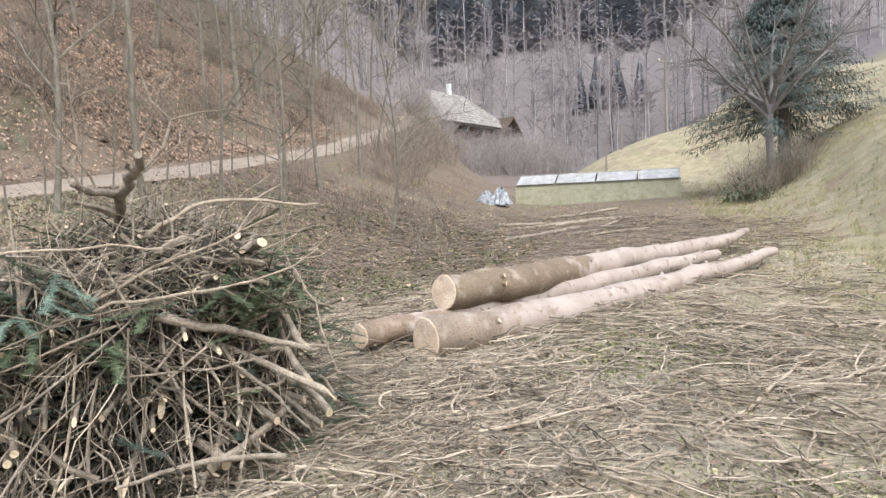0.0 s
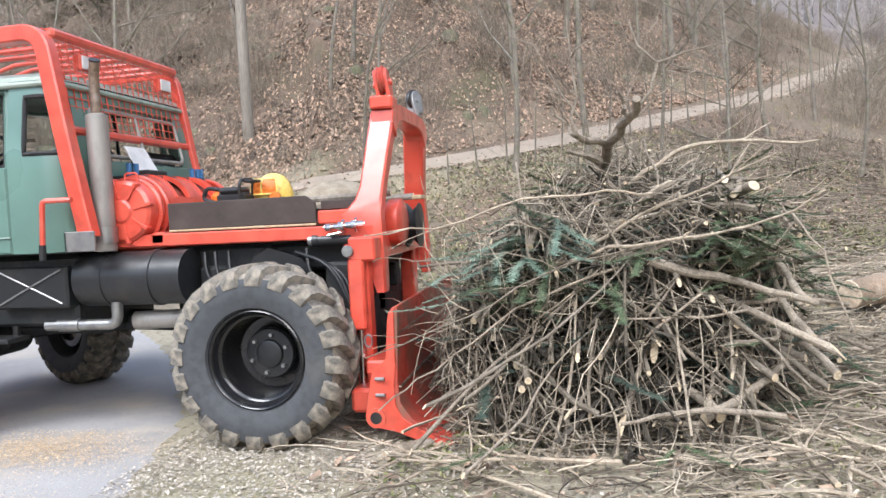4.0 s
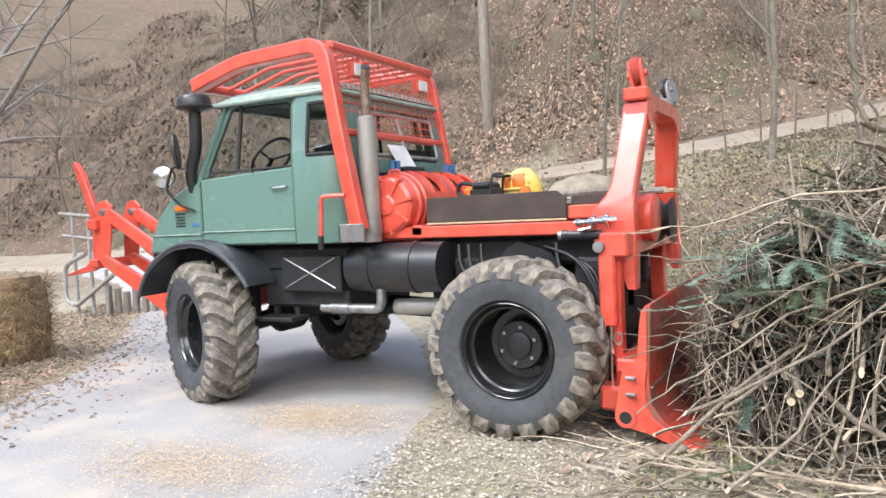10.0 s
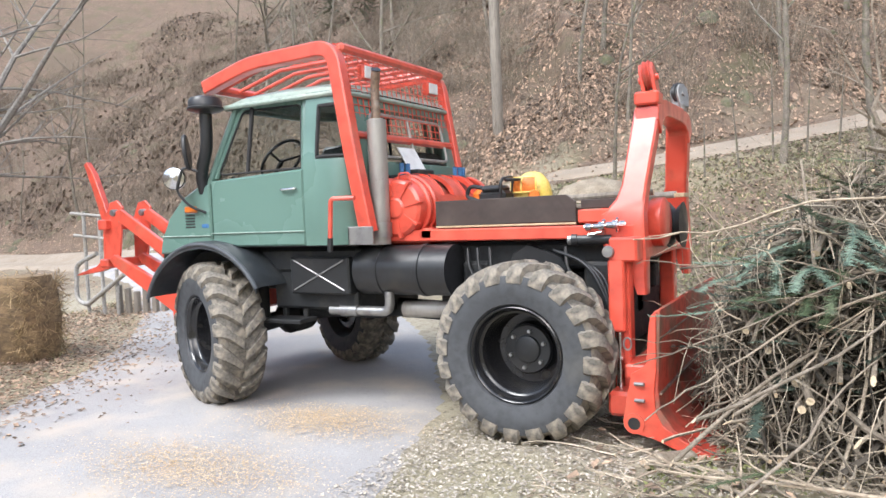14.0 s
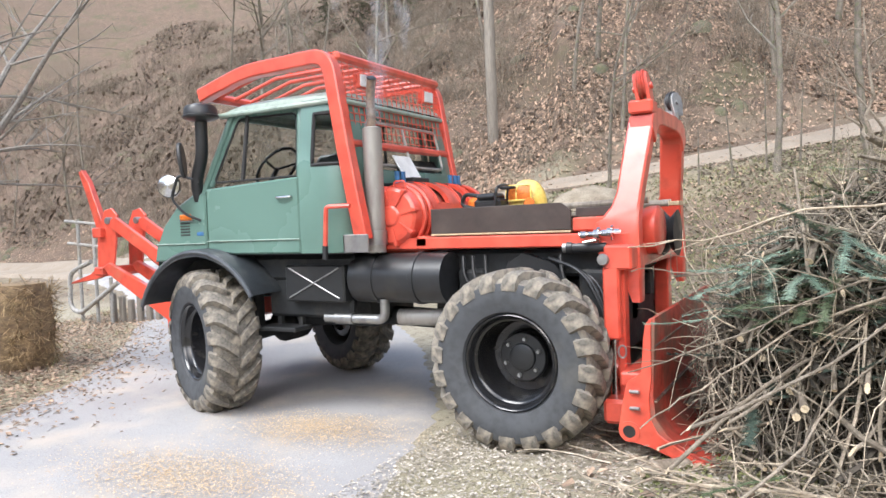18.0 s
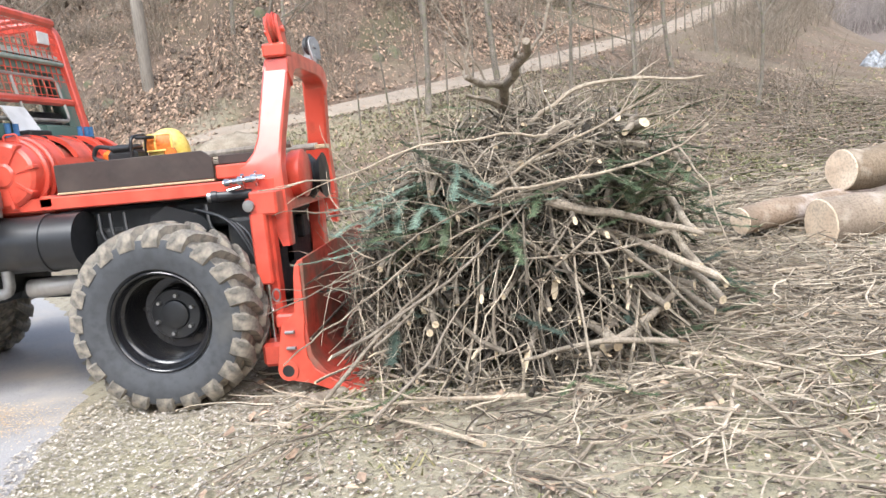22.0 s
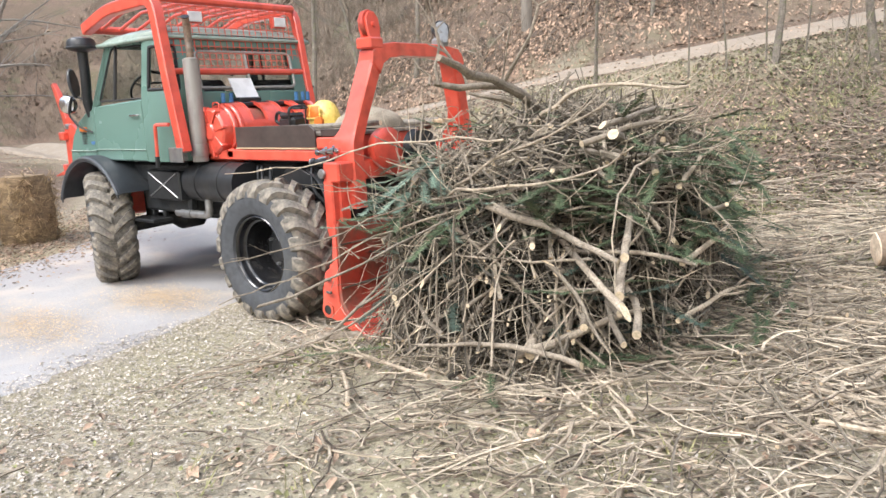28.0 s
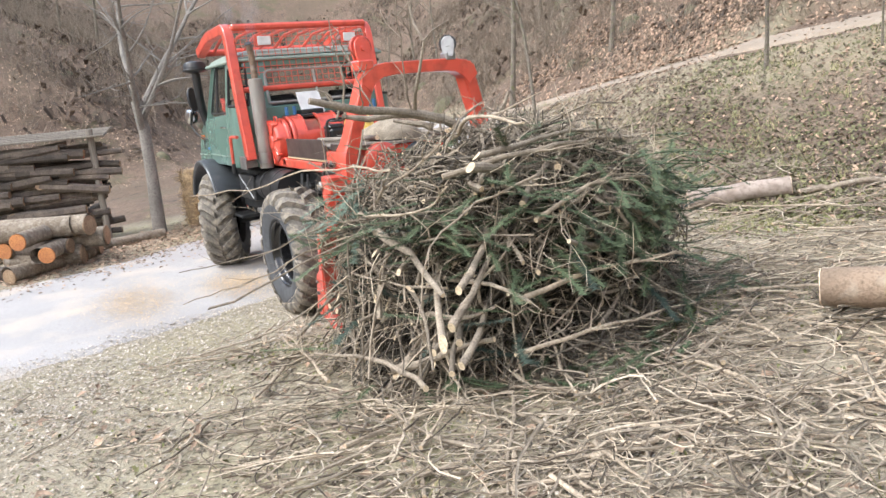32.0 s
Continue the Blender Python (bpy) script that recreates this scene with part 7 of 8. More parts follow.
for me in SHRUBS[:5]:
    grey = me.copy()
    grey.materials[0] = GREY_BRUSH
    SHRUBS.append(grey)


def plant_shrub(x, y, s, turn, k):
    sh = thing("shrub", "leafless thicket of thin brown stems", "shrub", pose(x, y, ground_z(x, y), 0, 0, turn) @ Matrix.Diagonal((s, s, s, 1)), "bare shrubs")
    ob = new("thicket", SHRUBS[k])
    ob.parent = sh


# the trees that stand out along the track
for k, (x, y, s, turn) in enumerate(((-1.9, 9.0, 0.75, 20), (0.7, 10.6, 1.0, 80), (2.2, 10.9, 0.95, 160), (3.6, 11.8, 0.8, 10), (5.2, 13.5, 0.9, 40), (6.6, 15.5, 0.85, 200), (8.6, 18.5, 0.9, 120), (-6.5, 7.8, 0.8, 250), (-9.2, 12.5, 1.1, 30), (-12.5, 11.5, 1.15, 300), (-2.8, 13.5, 0.9, 140), (4.4, 9.4, 0.55, 33), (7.4, 12.0, 0.6, 75), (10.5, 23, 0.9, 15))):
    plant_tree(TREE_KINDS[k % 7], x, y, s, turn, "slender bare tree beside the track")
rng_t = random.Random(77)
count = 0
while count < 110:
    x, y = rng_t.uniform(-38, 40), rng_t.uniform(11, 62)
    d = track_d(x, y)
    if d < 3.0 or (x > 20 and y < 30) or (x < -8 and rng_t.random() < 0.6):
        continue
    plant_tree(TREE_KINDS[rng_t.randrange(7)], x, y, rng_t.uniform(0.9, 1.7), rng_t.uniform(0, 360), "bare tree on the leaf-covered slope")
    count += 1

count = 0
while count < 30:
    x, y = rng_t.uniform(-50, -17), rng_t.uniform(-30, 12)
    if track_d(x, y) < 2.5:
        continue
    if count % 2:
        plant_tree(TREE_KINDS[rng_t.randrange(7)], x, y, rng_t.uniform(0.7, 1.3), rng_t.uniform(0, 360), "bare tree on the leaf-covered slope")
    else:
        plant_shrub(x, y, rng_t.uniform(0.8, 1.6), rng_t.uniform(0, 360), rng_t.randrange(5))
    count += 1



def fruit_tree(x, y, size=1.0, seed=0, label="pale bare fruit tree forking above the lane", limbs=7, bark=None, fine=9):
    """A pale trunk that forks at head height into upright limbs."""
    rng = random.Random(305 + seed)
    tr = thing("tree", label, "tree", pose(x, y, ground_z(x, y)) @ Matrix.Scale(size, 4))
    trunk, crown = Geo(), Geo()
    trunk.tube([(0, 0, -0.15), (0.01, 0, 0.1), (0.03, 0.02, 0.8), (0.0, 0.03, 1.5), (-0.02, 0.0, 2.0)], [0.14, 0.105, 0.09, 0.085, 0.085], 14)
    bark = bark or PALE_BARK
    part("trunk", trunk, bark, tr)
    for k in range(limbs):
        a = k * 0.95 + rng.uniform(-0.3, 0.3)
        z = 1.55 + 0.56 * k / limbs
        path = stick_path(rng, (0, 0, z), a, rng.uniform(0.75, 1.15), rng.uniform(2.2, 3.4), 0.16, 7)
        crown.tube(path, [0.05 * (1 - 0.11 * i) for i in range(8)], 8, False)
        for _ in range(fine):
            i = rng.randint(1, 6)
            q = stick_path(rng, path[i], a + rng.gauss(0, 0.9), rng.uniform(-0.1, 1.0), rng.uniform(0.6, 1.5), 0.22, 5)
            crown.tube(q, [0.017, 0.014, 0.011, 0.008, 0.006, 0.003], 5, False)
            for _ in range(3):
                s = stick_path(rng, q[rng.randint(1, 4)], a + rng.gauss(0, 1.2), rng.uniform(-0.1, 1.0), rng.uniform(0.25, 0.6), 0.25, 3)
                crown.tube(s, [0.006, 0.005, 0.004, 0.002], 4, False)
    part("crown", crown, bark, tr)


PALE_BARK = material("pale_fruit_tree_bark", (0.26, 0.24, 0.215), (0.18, 0.168, 0.15), 0.9, 0, 5, 40, 0.5)
fruit_tree(-5.75, -0.05, limbs=4)


brush_at = []
count = 0
while count < 600:
    x, y = rng_t.uniform(-24, 26), rng_t.uniform(5, 48)
    d = track_d(x, y)
    if abs(d) < 1.7 or (x < 2 and d < -1.5) or (d < -1 and (y < 8 or 0.79 * (x - 9.5) - 0.61 * (y - 1.5) > -2)) or d > 22 or (d < -1 and math.atan2(x - 2.1, y + 3.9) > 0.4):
        continue
    if d < -1 and rng_t.random() < 0.7:
        continue
    if count < 200:
        plant_shrub(x, y, rng_t.uniform(0.5, 1.25), rng_t.uniform(0, 360), rng_t.randrange(5))
    else:
        brush_at.append((x, y, rng_t.uniform(0.7, 1.9)))
    count += 1


def hillside_brush():
    """Thin upright stems and arching rods all over the slope."""
    rng, g = random.Random(79), Geo()
    for x, y, s in brush_at:
        for _ in range(20):
            a = rng.uniform(0, 6.28)
            px, py = x + rng.gauss(0, 0.35), y + rng.gauss(0, 0.35)
            path = stick_path(rng, (px, py, ground_z(px, py) - 0.05), a, rng.uniform(0.7, 1.5), s * rng.uniform(0.4, 1.2), 0.3, 4)
            g.tube(path, [0.009, 0.007, 0.005, 0.003, 0.002], 3, False)
            g.tube(stick_path(rng, path[2], a + rng.gauss(0, 1), 0.5, s * 0.4, 0.3, 2), [0.004, 0.003, 0.002], 3, False)
    solid("hillside_brush", g, BRUSH, "thin brown undergrowth stems all over the slope", "undergrowth", kind="stuff")


while len(brush_at) < 2100:
    x, y = rng_t.uniform(-60, -12), rng_t.uniform(-12, 55)
    if track_d(x, y) > 2 and track_d(x, y) < 36:
        brush_at.append((x, y, rng_t.uniform(0.7, 1.8)))
hillside_brush()

# brush on the crest beside the gully
for k in range(30):
    q = k / 29
    x, y = 10 + 10 * q + rng_t.gauss(0, 0.5), 19.5 + 21 * q + rng_t.gauss(0, 0.8)
    plant_shrub(x, y, rng_t.uniform(0.7, 1.5), rng_t.uniform(0, 360), rng_t.randrange(5))

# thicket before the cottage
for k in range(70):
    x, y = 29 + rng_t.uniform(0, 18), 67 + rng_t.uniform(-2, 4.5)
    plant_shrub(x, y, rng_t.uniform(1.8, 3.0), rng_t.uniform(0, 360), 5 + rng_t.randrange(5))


# young posts and saplings along the track
for k in range(26):
    t = k / 25
    x, y = -0.5 + 13 * t, 9.8 + 19 * t * (0.55 + 0.45 * t)
    g = Geo().tube(stick_path(rng_t, (0, 0, -0.1), rng_t.uniform(0, 6), 1.5, rng_t.uniform(1.1, 2.2), 0.05, 5), [0.022, 0.02, 0.017, 0.014, 0.01, 0.006], 6)
    solid("sapling", g, TREE_BARK, "thin bare sapling below the track", "sapling", pose(x, y, ground_z(x, y)), "saplings")


def mossy_stones():
    rng = random.Random(83)
    n = 0
    while n < 80:
        x, y = rng.uniform(-40, 8), rng.uniform(0, 28)
        if track_d(x, y) < 1.6:
            continue
        n += 1
        s = rng.uniform(0.12, 0.42) * (2.0 if n % 9 == 0 else 1.0)
        rows, m = [], 12
        for k in range(5):
            t = k / 4
            rows.append([(s * math.cos(t * 1.4) * math.cos(6.2832 * j / m) * rng.uniform(0.85, 1.15), 0.8 * s * math.cos(t * 1.4) * math.sin(6.2832 * j / m) * rng.uniform(0.85, 1.15), 1.15 * s * math.sin(t * 1.4) - 0.78 * s) for j in range(m)])
        g = Geo().add([p for r in rows for p in r], [(i * m + j, i * m + (j + 1) % m, (i + 1) * m + (j + 1) % m, (i + 1) * m + j) for i in range(4) for j in range(m)] + [tuple(4 * m + j for j in range(m))])
        solid("mossy_stone", g, MOSS, "dark mossy stone among dead leaves on the slope", "stone", pose(x, y, ground_z(x, y), 0, 0, rng.uniform(0, 360)), "mossy stones", smooth=60)


MOSS = material("mossy_stone", (0.13, 0.115, 0.09), (0.1, 0.11, 0.05), 0.95, 0, 5, 40, 0.5, dirt=(0.2, 0.15, 0.11), dirt_amount=0.4)
mossy_stones()


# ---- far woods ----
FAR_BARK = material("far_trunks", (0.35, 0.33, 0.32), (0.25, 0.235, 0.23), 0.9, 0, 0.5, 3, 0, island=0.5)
# conifer green paled to blue-grey, so the distance haze is in the colour
FAR_GREEN_HAZED = material("far_conifers", (0.31, 0.335, 0.375), (0.35, 0.37, 0.41), 0.9, 0, 0.5, 3, 0, island=0.12)
# twig colour greyed to carry the haze over the far wood
FAR_TWIG_HAZED = material("far_twigs", (0.29, 0.26, 0.25), (0.23, 0.205, 0.2), 0.9, 0, 0.5, 3, 0, island=0.4)


def far_woods():
    rng = random.Random(9)
    g, n = Geo(), 0
    while n < 1500:
        x, y = rng.uniform(-70, 130), rng.uniform(60, 190)
        s = 0.42 * x + 0.9 * y
        if s < 88 and track_d(x, y) < 10:
            continue
        n += 1
        z, h = ground_z(x, y) - 0.3, rng.uniform(9, 19)
        pts = [(x + rng.gauss(0, 0.15), y, z + h * i / 3) for i in range(4)]
        r = rng.uniform(0.07, 0.17)
        g.tube(pts, [r, r * 0.85, r * 0.6, r * 0.2], 4, False, 0)
        for _ in range(30):
            q = Vector(pts[0]) + Vector((0, 0, h * rng.uniform(0.08, 1)))
            g.tube(stick_path(rng, q, rng.uniform(0, 6.28), rng.uniform(0.1, 1.1), rng.uniform(1.2, 4), 0.2, 2), [0.05, 0.035, 0.015], 3, False, 1)
    solid("far_woods", g, [FAR_BARK, FAR_TWIG_HAZED], "bare hillside wood with pale trunks", "woods", kind="stuff")
    g, n = Geo(), 0
    while n < 420:
        x, y = rng.uniform(-60, 130), rng.uniform(80, 170)
        s = 0.42 * x + 0.9 * y
        if s < 128:
            continue
        n += 1
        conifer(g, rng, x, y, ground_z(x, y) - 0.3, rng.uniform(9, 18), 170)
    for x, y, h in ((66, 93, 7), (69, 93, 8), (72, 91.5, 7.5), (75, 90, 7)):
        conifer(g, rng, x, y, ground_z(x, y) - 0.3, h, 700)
    solid("far_conifers", g, [FAR_GREEN_HAZED], "spruce wood on the far hillside, coloured pale blue-grey for haze", "woods", kind="stuff", smooth=0)


def conifer(g, rng, x, y, z, h, blades):
    vs, fs = [], []
    for k in range(blades):
        t = rng.random() ** 0.75
        r = (1 - t) * h * 0.2 + 0.1
        a = rng.uniform(0, 6.28)
        zz = z + h * (0.08 + 0.92 * t)
        c, s = math.cos(a), math.sin(a)
        w = h * 0.035
        b = len(vs)
        vs += [(x, y, zz + 0.1), (x + c * r - s * w, y + s * r + c * w, zz - 0.25 * r), (x + c * r * 1.1, y + s * r * 1.1, zz - 0.32 * r), (x + c * r + s * w, y + s * r - c * w, zz - 0.25 * r)]
        fs += [(b, b + 1, b + 2), (b, b + 2, b + 3)]
    g.add(vs, fs)


far_woods()


NEEDLE_DARK = material("spruce_needles", (0.08, 0.11, 0.1), (0.11, 0.14, 0.125), 0.7, 0, 6, 60, 0.1, island=0.4)


# the dark spruce with a bare tree before it, on the grassy bank
def spruce_and_tree():
    x, y = 22.5, 15.2
    sp = thing("spruce", "broad dark spruce with drooping boughs on the bank", "tree", pose(x + 1.2, y + 0.6, ground_z(x + 1.2, y + 0.6)))
    rng = random.Random(5)
    part("trunk", Geo().tube([(0, 0, -0.2), (0, 0, 3), (0.1, 0, 7.2)], [0.22, 0.18, 0.04], 10), TREE_BARK, sp)
    g = Geo()
    for _ in range(230):
        t = rng.random() ** 0.8
        z0, ln = 1.3 + 5.6 * t, (1 - t) * 3.3 + 0.5
        a = rng.uniform(0, 6.28)
        path = stick_path(rng, (0, 0, z0), a, rng.uniform(-0.35, 0.05), ln, 0.1, 6)
        g.tube(path, 0.015, 3, False, 1)
        for i in range(1, 7):
            for _ in range(34):
                q = path[i] + Vector((rng.gauss(0, 0.22), rng.gauss(0, 0.22), rng.gauss(-0.06, 0.07)))
                d = ((path[i] - path[i - 1]).normalized() * 0.7 + Vector((rng.gauss(0, 0.35), rng.gauss(0, 0.35), rng.gauss(-0.75, 0.2)))).normalized() * rng.uniform(0.1, 0.22)
                w = d.cross(Vector((0, 0, 1))).normalized() * 0.018
                g.add([q - w, q + w, q + d], [(0, 1, 2)])
    part("crown", g, [NEEDLE_DARK, TREE_BARK], sp, smooth=0)
    fruit_tree(x - 1.3, y - 1.1, 1.4, 7, "grey bare tree before a dark spruce", 13, material("dark_grey_bark", (0.26, 0.25, 0.235), (0.19, 0.18, 0.17), 0.92, 0, 5, 40, 0.4), 15)
    for _ in range(14):
        bx, by = x - 1.6 + rng.gauss(0, 0.9), y - 1.6 + rng.gauss(0, 0.8)
        plant_shrub(bx, by, rng.uniform(0.6, 1.1), rng.uniform(0, 360), rng.randrange(5))
    g = Geo()
    for _ in range(500):
        q = Vector((rng.gauss(0, 0.5), rng.gauss(0, 0.4), abs(rng.gauss(0, 0.28))))
        d = Vector((rng.gauss(0, 1), rng.gauss(0, 1), rng.uniform(0, 1))).normalized() * 0.16
        w = d.cross(Vector((0, 0, 1))).normalized() * 0.03
        g.add([q - w, q + w, q + d], [(0, 1, 2)])
    solid("low_bush", g, NEEDLE, "low dark evergreen bush below the bank", "bush", pose(19.2, 13.0, ground_z(19.2, 13.0)), smooth=0)


spruce_and_tree()


def grass_tufts():
    rng = random.Random(51)
    vs, fs, n = [], [], 0
    while n < 5200:
        x, y = rng.uniform(-9, 26), rng.uniform(-4, 24)
        bank = 0.79 * (x - 9.5) - 0.61 * (y - 1.5)
        d = track_d(x, y)
        keep = 0.9 if bank > -1 else 0.35 if (-6 < d < -1.2 and x < 5) else 0.1 if x > 1 else 0.4 if x < -5.4 and y < 6 else 0
        if rng.random() > keep or not off_road(x, y) or abs(d) < 1.3 or d > 1.5:
            continue
        n += 1
        z = ground_z(x, y)
        for _ in range(9):
            a, h = rng.uniform(0, 6.28), rng.uniform(0.05, 0.16)
            px, py = x + rng.gauss(0, 0.05), y + rng.gauss(0, 0.05)
            b = len(vs)
            vs += [(px - 0.006, py, z), (px + 0.006, py, z), (px + math.cos(a) * h * 0.7, py + math.sin(a) * h * 0.7, z + h)]
            fs.append((b, b + 1, b + 2))
    solid("grass", Geo().add(vs, fs), GRASS, "short pale winter grass", "grass", kind="stuff", smooth=0)


grass_tufts()


# young spruces high on the slope
rng_s = random.Random(91)
for x, y, h in ((-21, 33, 3.4), (-19.2, 32.2, 2.6), (-23, 34.5, 4.2), (-17.5, 33.5, 3.0), (-25.5, 36, 3.6), (-15.5, 31.5, 2.2), (-12.5, 30, 2.6), (-29, 37, 3.8)):
    sp = thing("young_spruce", "young dark green spruce growing high on the leafy slope", "tree", pose(x, y, ground_z(x, y)), group="young spruces")
    part("trunk", Geo().tube([(0, 0, -0.3), (0, 0, h * 0.5), (0, 0, h * 0.95)], [0.05, 0.035, 0.01], 6), TREE_BARK, sp)
    g = Geo()
    for _ in range(110):
        t = rng_s.random() ** 0.8
        z0, ln = h * (0.06 + 0.92 * t), (1 - t) * h * 0.34 + 0.12
        a = rng_s.uniform(0, 6.28)
        path = stick_path(rng_s, (0, 0, z0), a, rng_s.uniform(-0.3, 0.25), ln, 0.12, 4)
        for p, q in zip(path, path[1:]):
            d = (q - p).normalized()
            w = d.cross(Vector((0, 0, 1))).normalized()
            for k in range(4):
                c = p.lerp(q, k / 4)
                for side in (-1, 1):
                    e = (w * side + d * 0.7 + Vector((0, 0, rng_s.uniform(-0.4, 0.2)))).normalized() * rng_s.uniform(0.08, 0.2)
                    g.add([c + d * 0.02, c - d * 0.02, c + e], [(0, 1, 2)])
    part("crown", g, NEEDLE, sp, smooth=0)

# ---- things on the load bed ----
def build_helmet():
    h = thing("safety_helmet", "yellow forestry helmet with orange visor frame on the bed", "helmet", pose(-0.235, 1.02, 1.4, 0, 0, 25) @ Matrix.Diagonal((0.84, 0.84, 0.97, 1)))
    g = Geo()
    rows, n = [], 28
    for k in range(9):
        t = k / 8
        r = 0.14 * math.cos(t * 1.45) ** 0.85
        rows.append([(r * 1.15 * math.cos(2 * math.pi * j / n), r * math.sin(2 * math.pi * j / n), 0.06 + 0.19 * math.sin(t * 1.45)) for j in range(n)])
    rows.insert(0, [(0.165 * math.cos(2 * math.pi * j / n), 0.142 * math.sin(2 * math.pi * j / n), 0.052) for j in range(n)])
    g.add([p for r in rows for p in r], [(i * n + j, i * n + (j + 1) % n, (i + 1) * n + (j + 1) % n, (i + 1) * n + j) for i in range(9) for j in range(n)] + [tuple(9 * n + j for j in range(n))])
    part("shell", g, YELLOW, h)
    g = Geo()
    vs, cols = [], 11
    for r, z in ((0.178, 0.1), (0.182, 0.13), (0.178, 0.17), (0.16, 0.205)):
        for k in range(cols):
            a = radians(-185 + 100 * k / (cols - 1))
            vs.append((r * math.cos(a), r * 0.92 * math.sin(a), z))
    vs += [(x * 0.96, y * 0.96, z) for x, y, z in vs]
    n = 4 * cols
    fs = [(i * cols + k, i * cols + k + 1, (i + 1) * cols + k + 1, (i + 1) * cols + k) for i in range(3) for k in range(cols - 1)]
    fs += [tuple(q + n for q in f[::-1]) for f in fs]
    rim = [k for k in range(cols)] + [i * cols + cols - 1 for i in range(1, 4)] + [3 * cols + k for k in range(cols - 2, -1, -1)] + [i * cols for i in (2, 1)]
    fs += [(rim[q], rim[(q + 1) % len(rim)] , rim[(q + 1) % len(rim)] + n, rim[q] + n) for q in range(len(rim))]
    g.add(vs, fs)
    visor = part("visor", g, ORANGE, h, "orange mesh visor")
    edge = [vs[q] for q in rim]
    part("visor_frame", Geo().tube(edge, 0.008, 6, closed=True), YELLOW, visor, "pale yellow visor rim")
    part("visor_bar", Geo().tube([vs[i * cols + 6] for i in range(4)], 0.008, 6), YELLOW, visor)
    for s in (-1, 1):
        g = Geo()
        g.lathe([(0.0, -0.03), (0.04, -0.028), (0.05, 0.0), (0.045, 0.025), (0, 0.03)], (0.0, s * 0.155, 0.07), "y", 20)
        part("ear_muff", g, ORANGE, h)


def build_chainsaw():
    c = thing("chainsaw", "black and orange chainsaw lying on the truck bed", "chainsaw", pose(-0.44, 0.84, 1.4, 0, 0, -4) @ Matrix.Scale(0.8, 4))
    g = Geo()
    g.box(-0.13, 0.13, -0.09, 0.09, 0.02, 0.15, 0.03)
    part("engine_housing", g, BLACK, c)
    g = Geo()
    g.box(-0.1, 0.1, -0.1, 0.1, 0.13, 0.19, 0.025)
    part("top_cover", g, BLACK, c)
    g = Geo()
    g.tube(bent([(0.1, -0.11, 0.04), (0.12, -0.12, 0.24), (0.12, 0.1, 0.26), (0.1, 0.11, 0.05)], 0.05, 5), 0.014, 10)
    part("front_handle", g, BLACK, c)
    g = Geo()
    g.tube(bent([(-0.1, 0, 0.17), (-0.26, 0, 0.2), (-0.3, 0, 0.1), (-0.12, 0, 0.05)], 0.05, 5), 0.018, 10)
    part("rear_handle", g, BLACK, c)
    g = Geo()
    g.prism([(0.1, -0.02), (0.5, -0.015), (0.54, 0.02), (0.5, 0.055), (0.1, 0.06)], 0.06, 0.066, "z", 0.001)
    part("guide_bar", g, STEEL, c)
    g = Geo()
    g.tube([(0.18 + 0.06 * math.cos(a), -0.02 + 0.07 * math.sin(a), 0.23) for a in [2 * math.pi * k / 18 for k in range(18)]], 0.012, 8, closed=True)
    part("hand_guard", g, BLACK, c)


def build_bag():
    g = Geo()
    n, rows = 20, []
    rng = random.Random(8)
    for k in range(6):
        t = k / 5
        rows.append([(0.3 * (1 - t ** 2.2) * math.cos(2 * math.pi * j / n) * rng.uniform(0.93, 1.05), 0.22 * (1 - t ** 2.2) * math.sin(2 * math.pi * j / n) * rng.uniform(0.93, 1.05), 0.17 * t ** 0.8 + rng.uniform(0, 0.016)) for j in range(n)])
    g.add([p for r in rows for p in r], [(i * n + j, i * n + (j + 1) % n, (i + 1) * n + (j + 1) % n, (i + 1) * n + j) for i in range(5) for j in range(n)] + [tuple(5 * n + j for j in range(n))])
    solid("sack", g, material("jute", (0.4, 0.35, 0.27), (0.26, 0.22, 0.165), 0.95, 0, 12, 120, 0.5), "crumpled beige sack on the truck bed", "sack", pose(0.2, 1.1, 1.4, 0, 0, 20), smooth=60)
    for k, (y, z) in enumerate(((1.3, 1.4), (1.38, 1.4), (0.7, 1.4))):
        solid("pole_piece", Geo().tube([(-0.5, y, z + 0.02), (0.66, y + 0.05, z + 0.035 + 0.01 * k)], 0.02, 8, True, 0, 1), [POLE_WOOD, CUT], "wooden pole lying along the truck bed", "pole", group="poles on the bed")
    g = Geo()
    g.lathe([(0.0, 0.0), (0.07, 0.0), (0.075, 0.01), (0.075, 0.16), (0.05, 0.19), (0.03, 0.2), (0.03, 0.23), (0.0, 0.235)], (0, 0, 0), "z", 20)
    solid("fuel_can", g, ORANGE, "orange plastic fuel can on the truck bed", "canister", pose(-0.7, 1.12, 1.4) @ Matrix.Scale(0.68, 4))


build_helmet()
build_chainsaw()
build_bag()


# ---- roadside ----
def utility_pole(x, y, h, r, label, arm=False, z0=None):
    p = thing("utility_pole", label, "pole", pose(x, y, ground_z(x, y)), "utility poles")
    part("mast", Geo().tube([(0, 0, -0.3), (0, 0, h * 0.5), (0, 0, h)], [r, r * 0.9, r * 0.75], 14), POLE_WOOD, p)
    if arm:
        part("cross_arm", Geo().box(-0.7, 0.7, -0.05, 0.05, h - 0.4, h - 0.28, 0.01), POLE_WOOD, p)
        for k in (-0.6, 0.6):
            part("insulator", Geo().tube([(k, 0, h - 0.28), (k, 0, h - 0.1)], 0.04, 8), WHITE, p)


utility_pole(-6.05, 13.3, 11, 0.14, "weathered round wooden utility pole above the track")
utility_pole(41, 43, 8, 0.13, "far wooden utility pole with a cross arm", True)
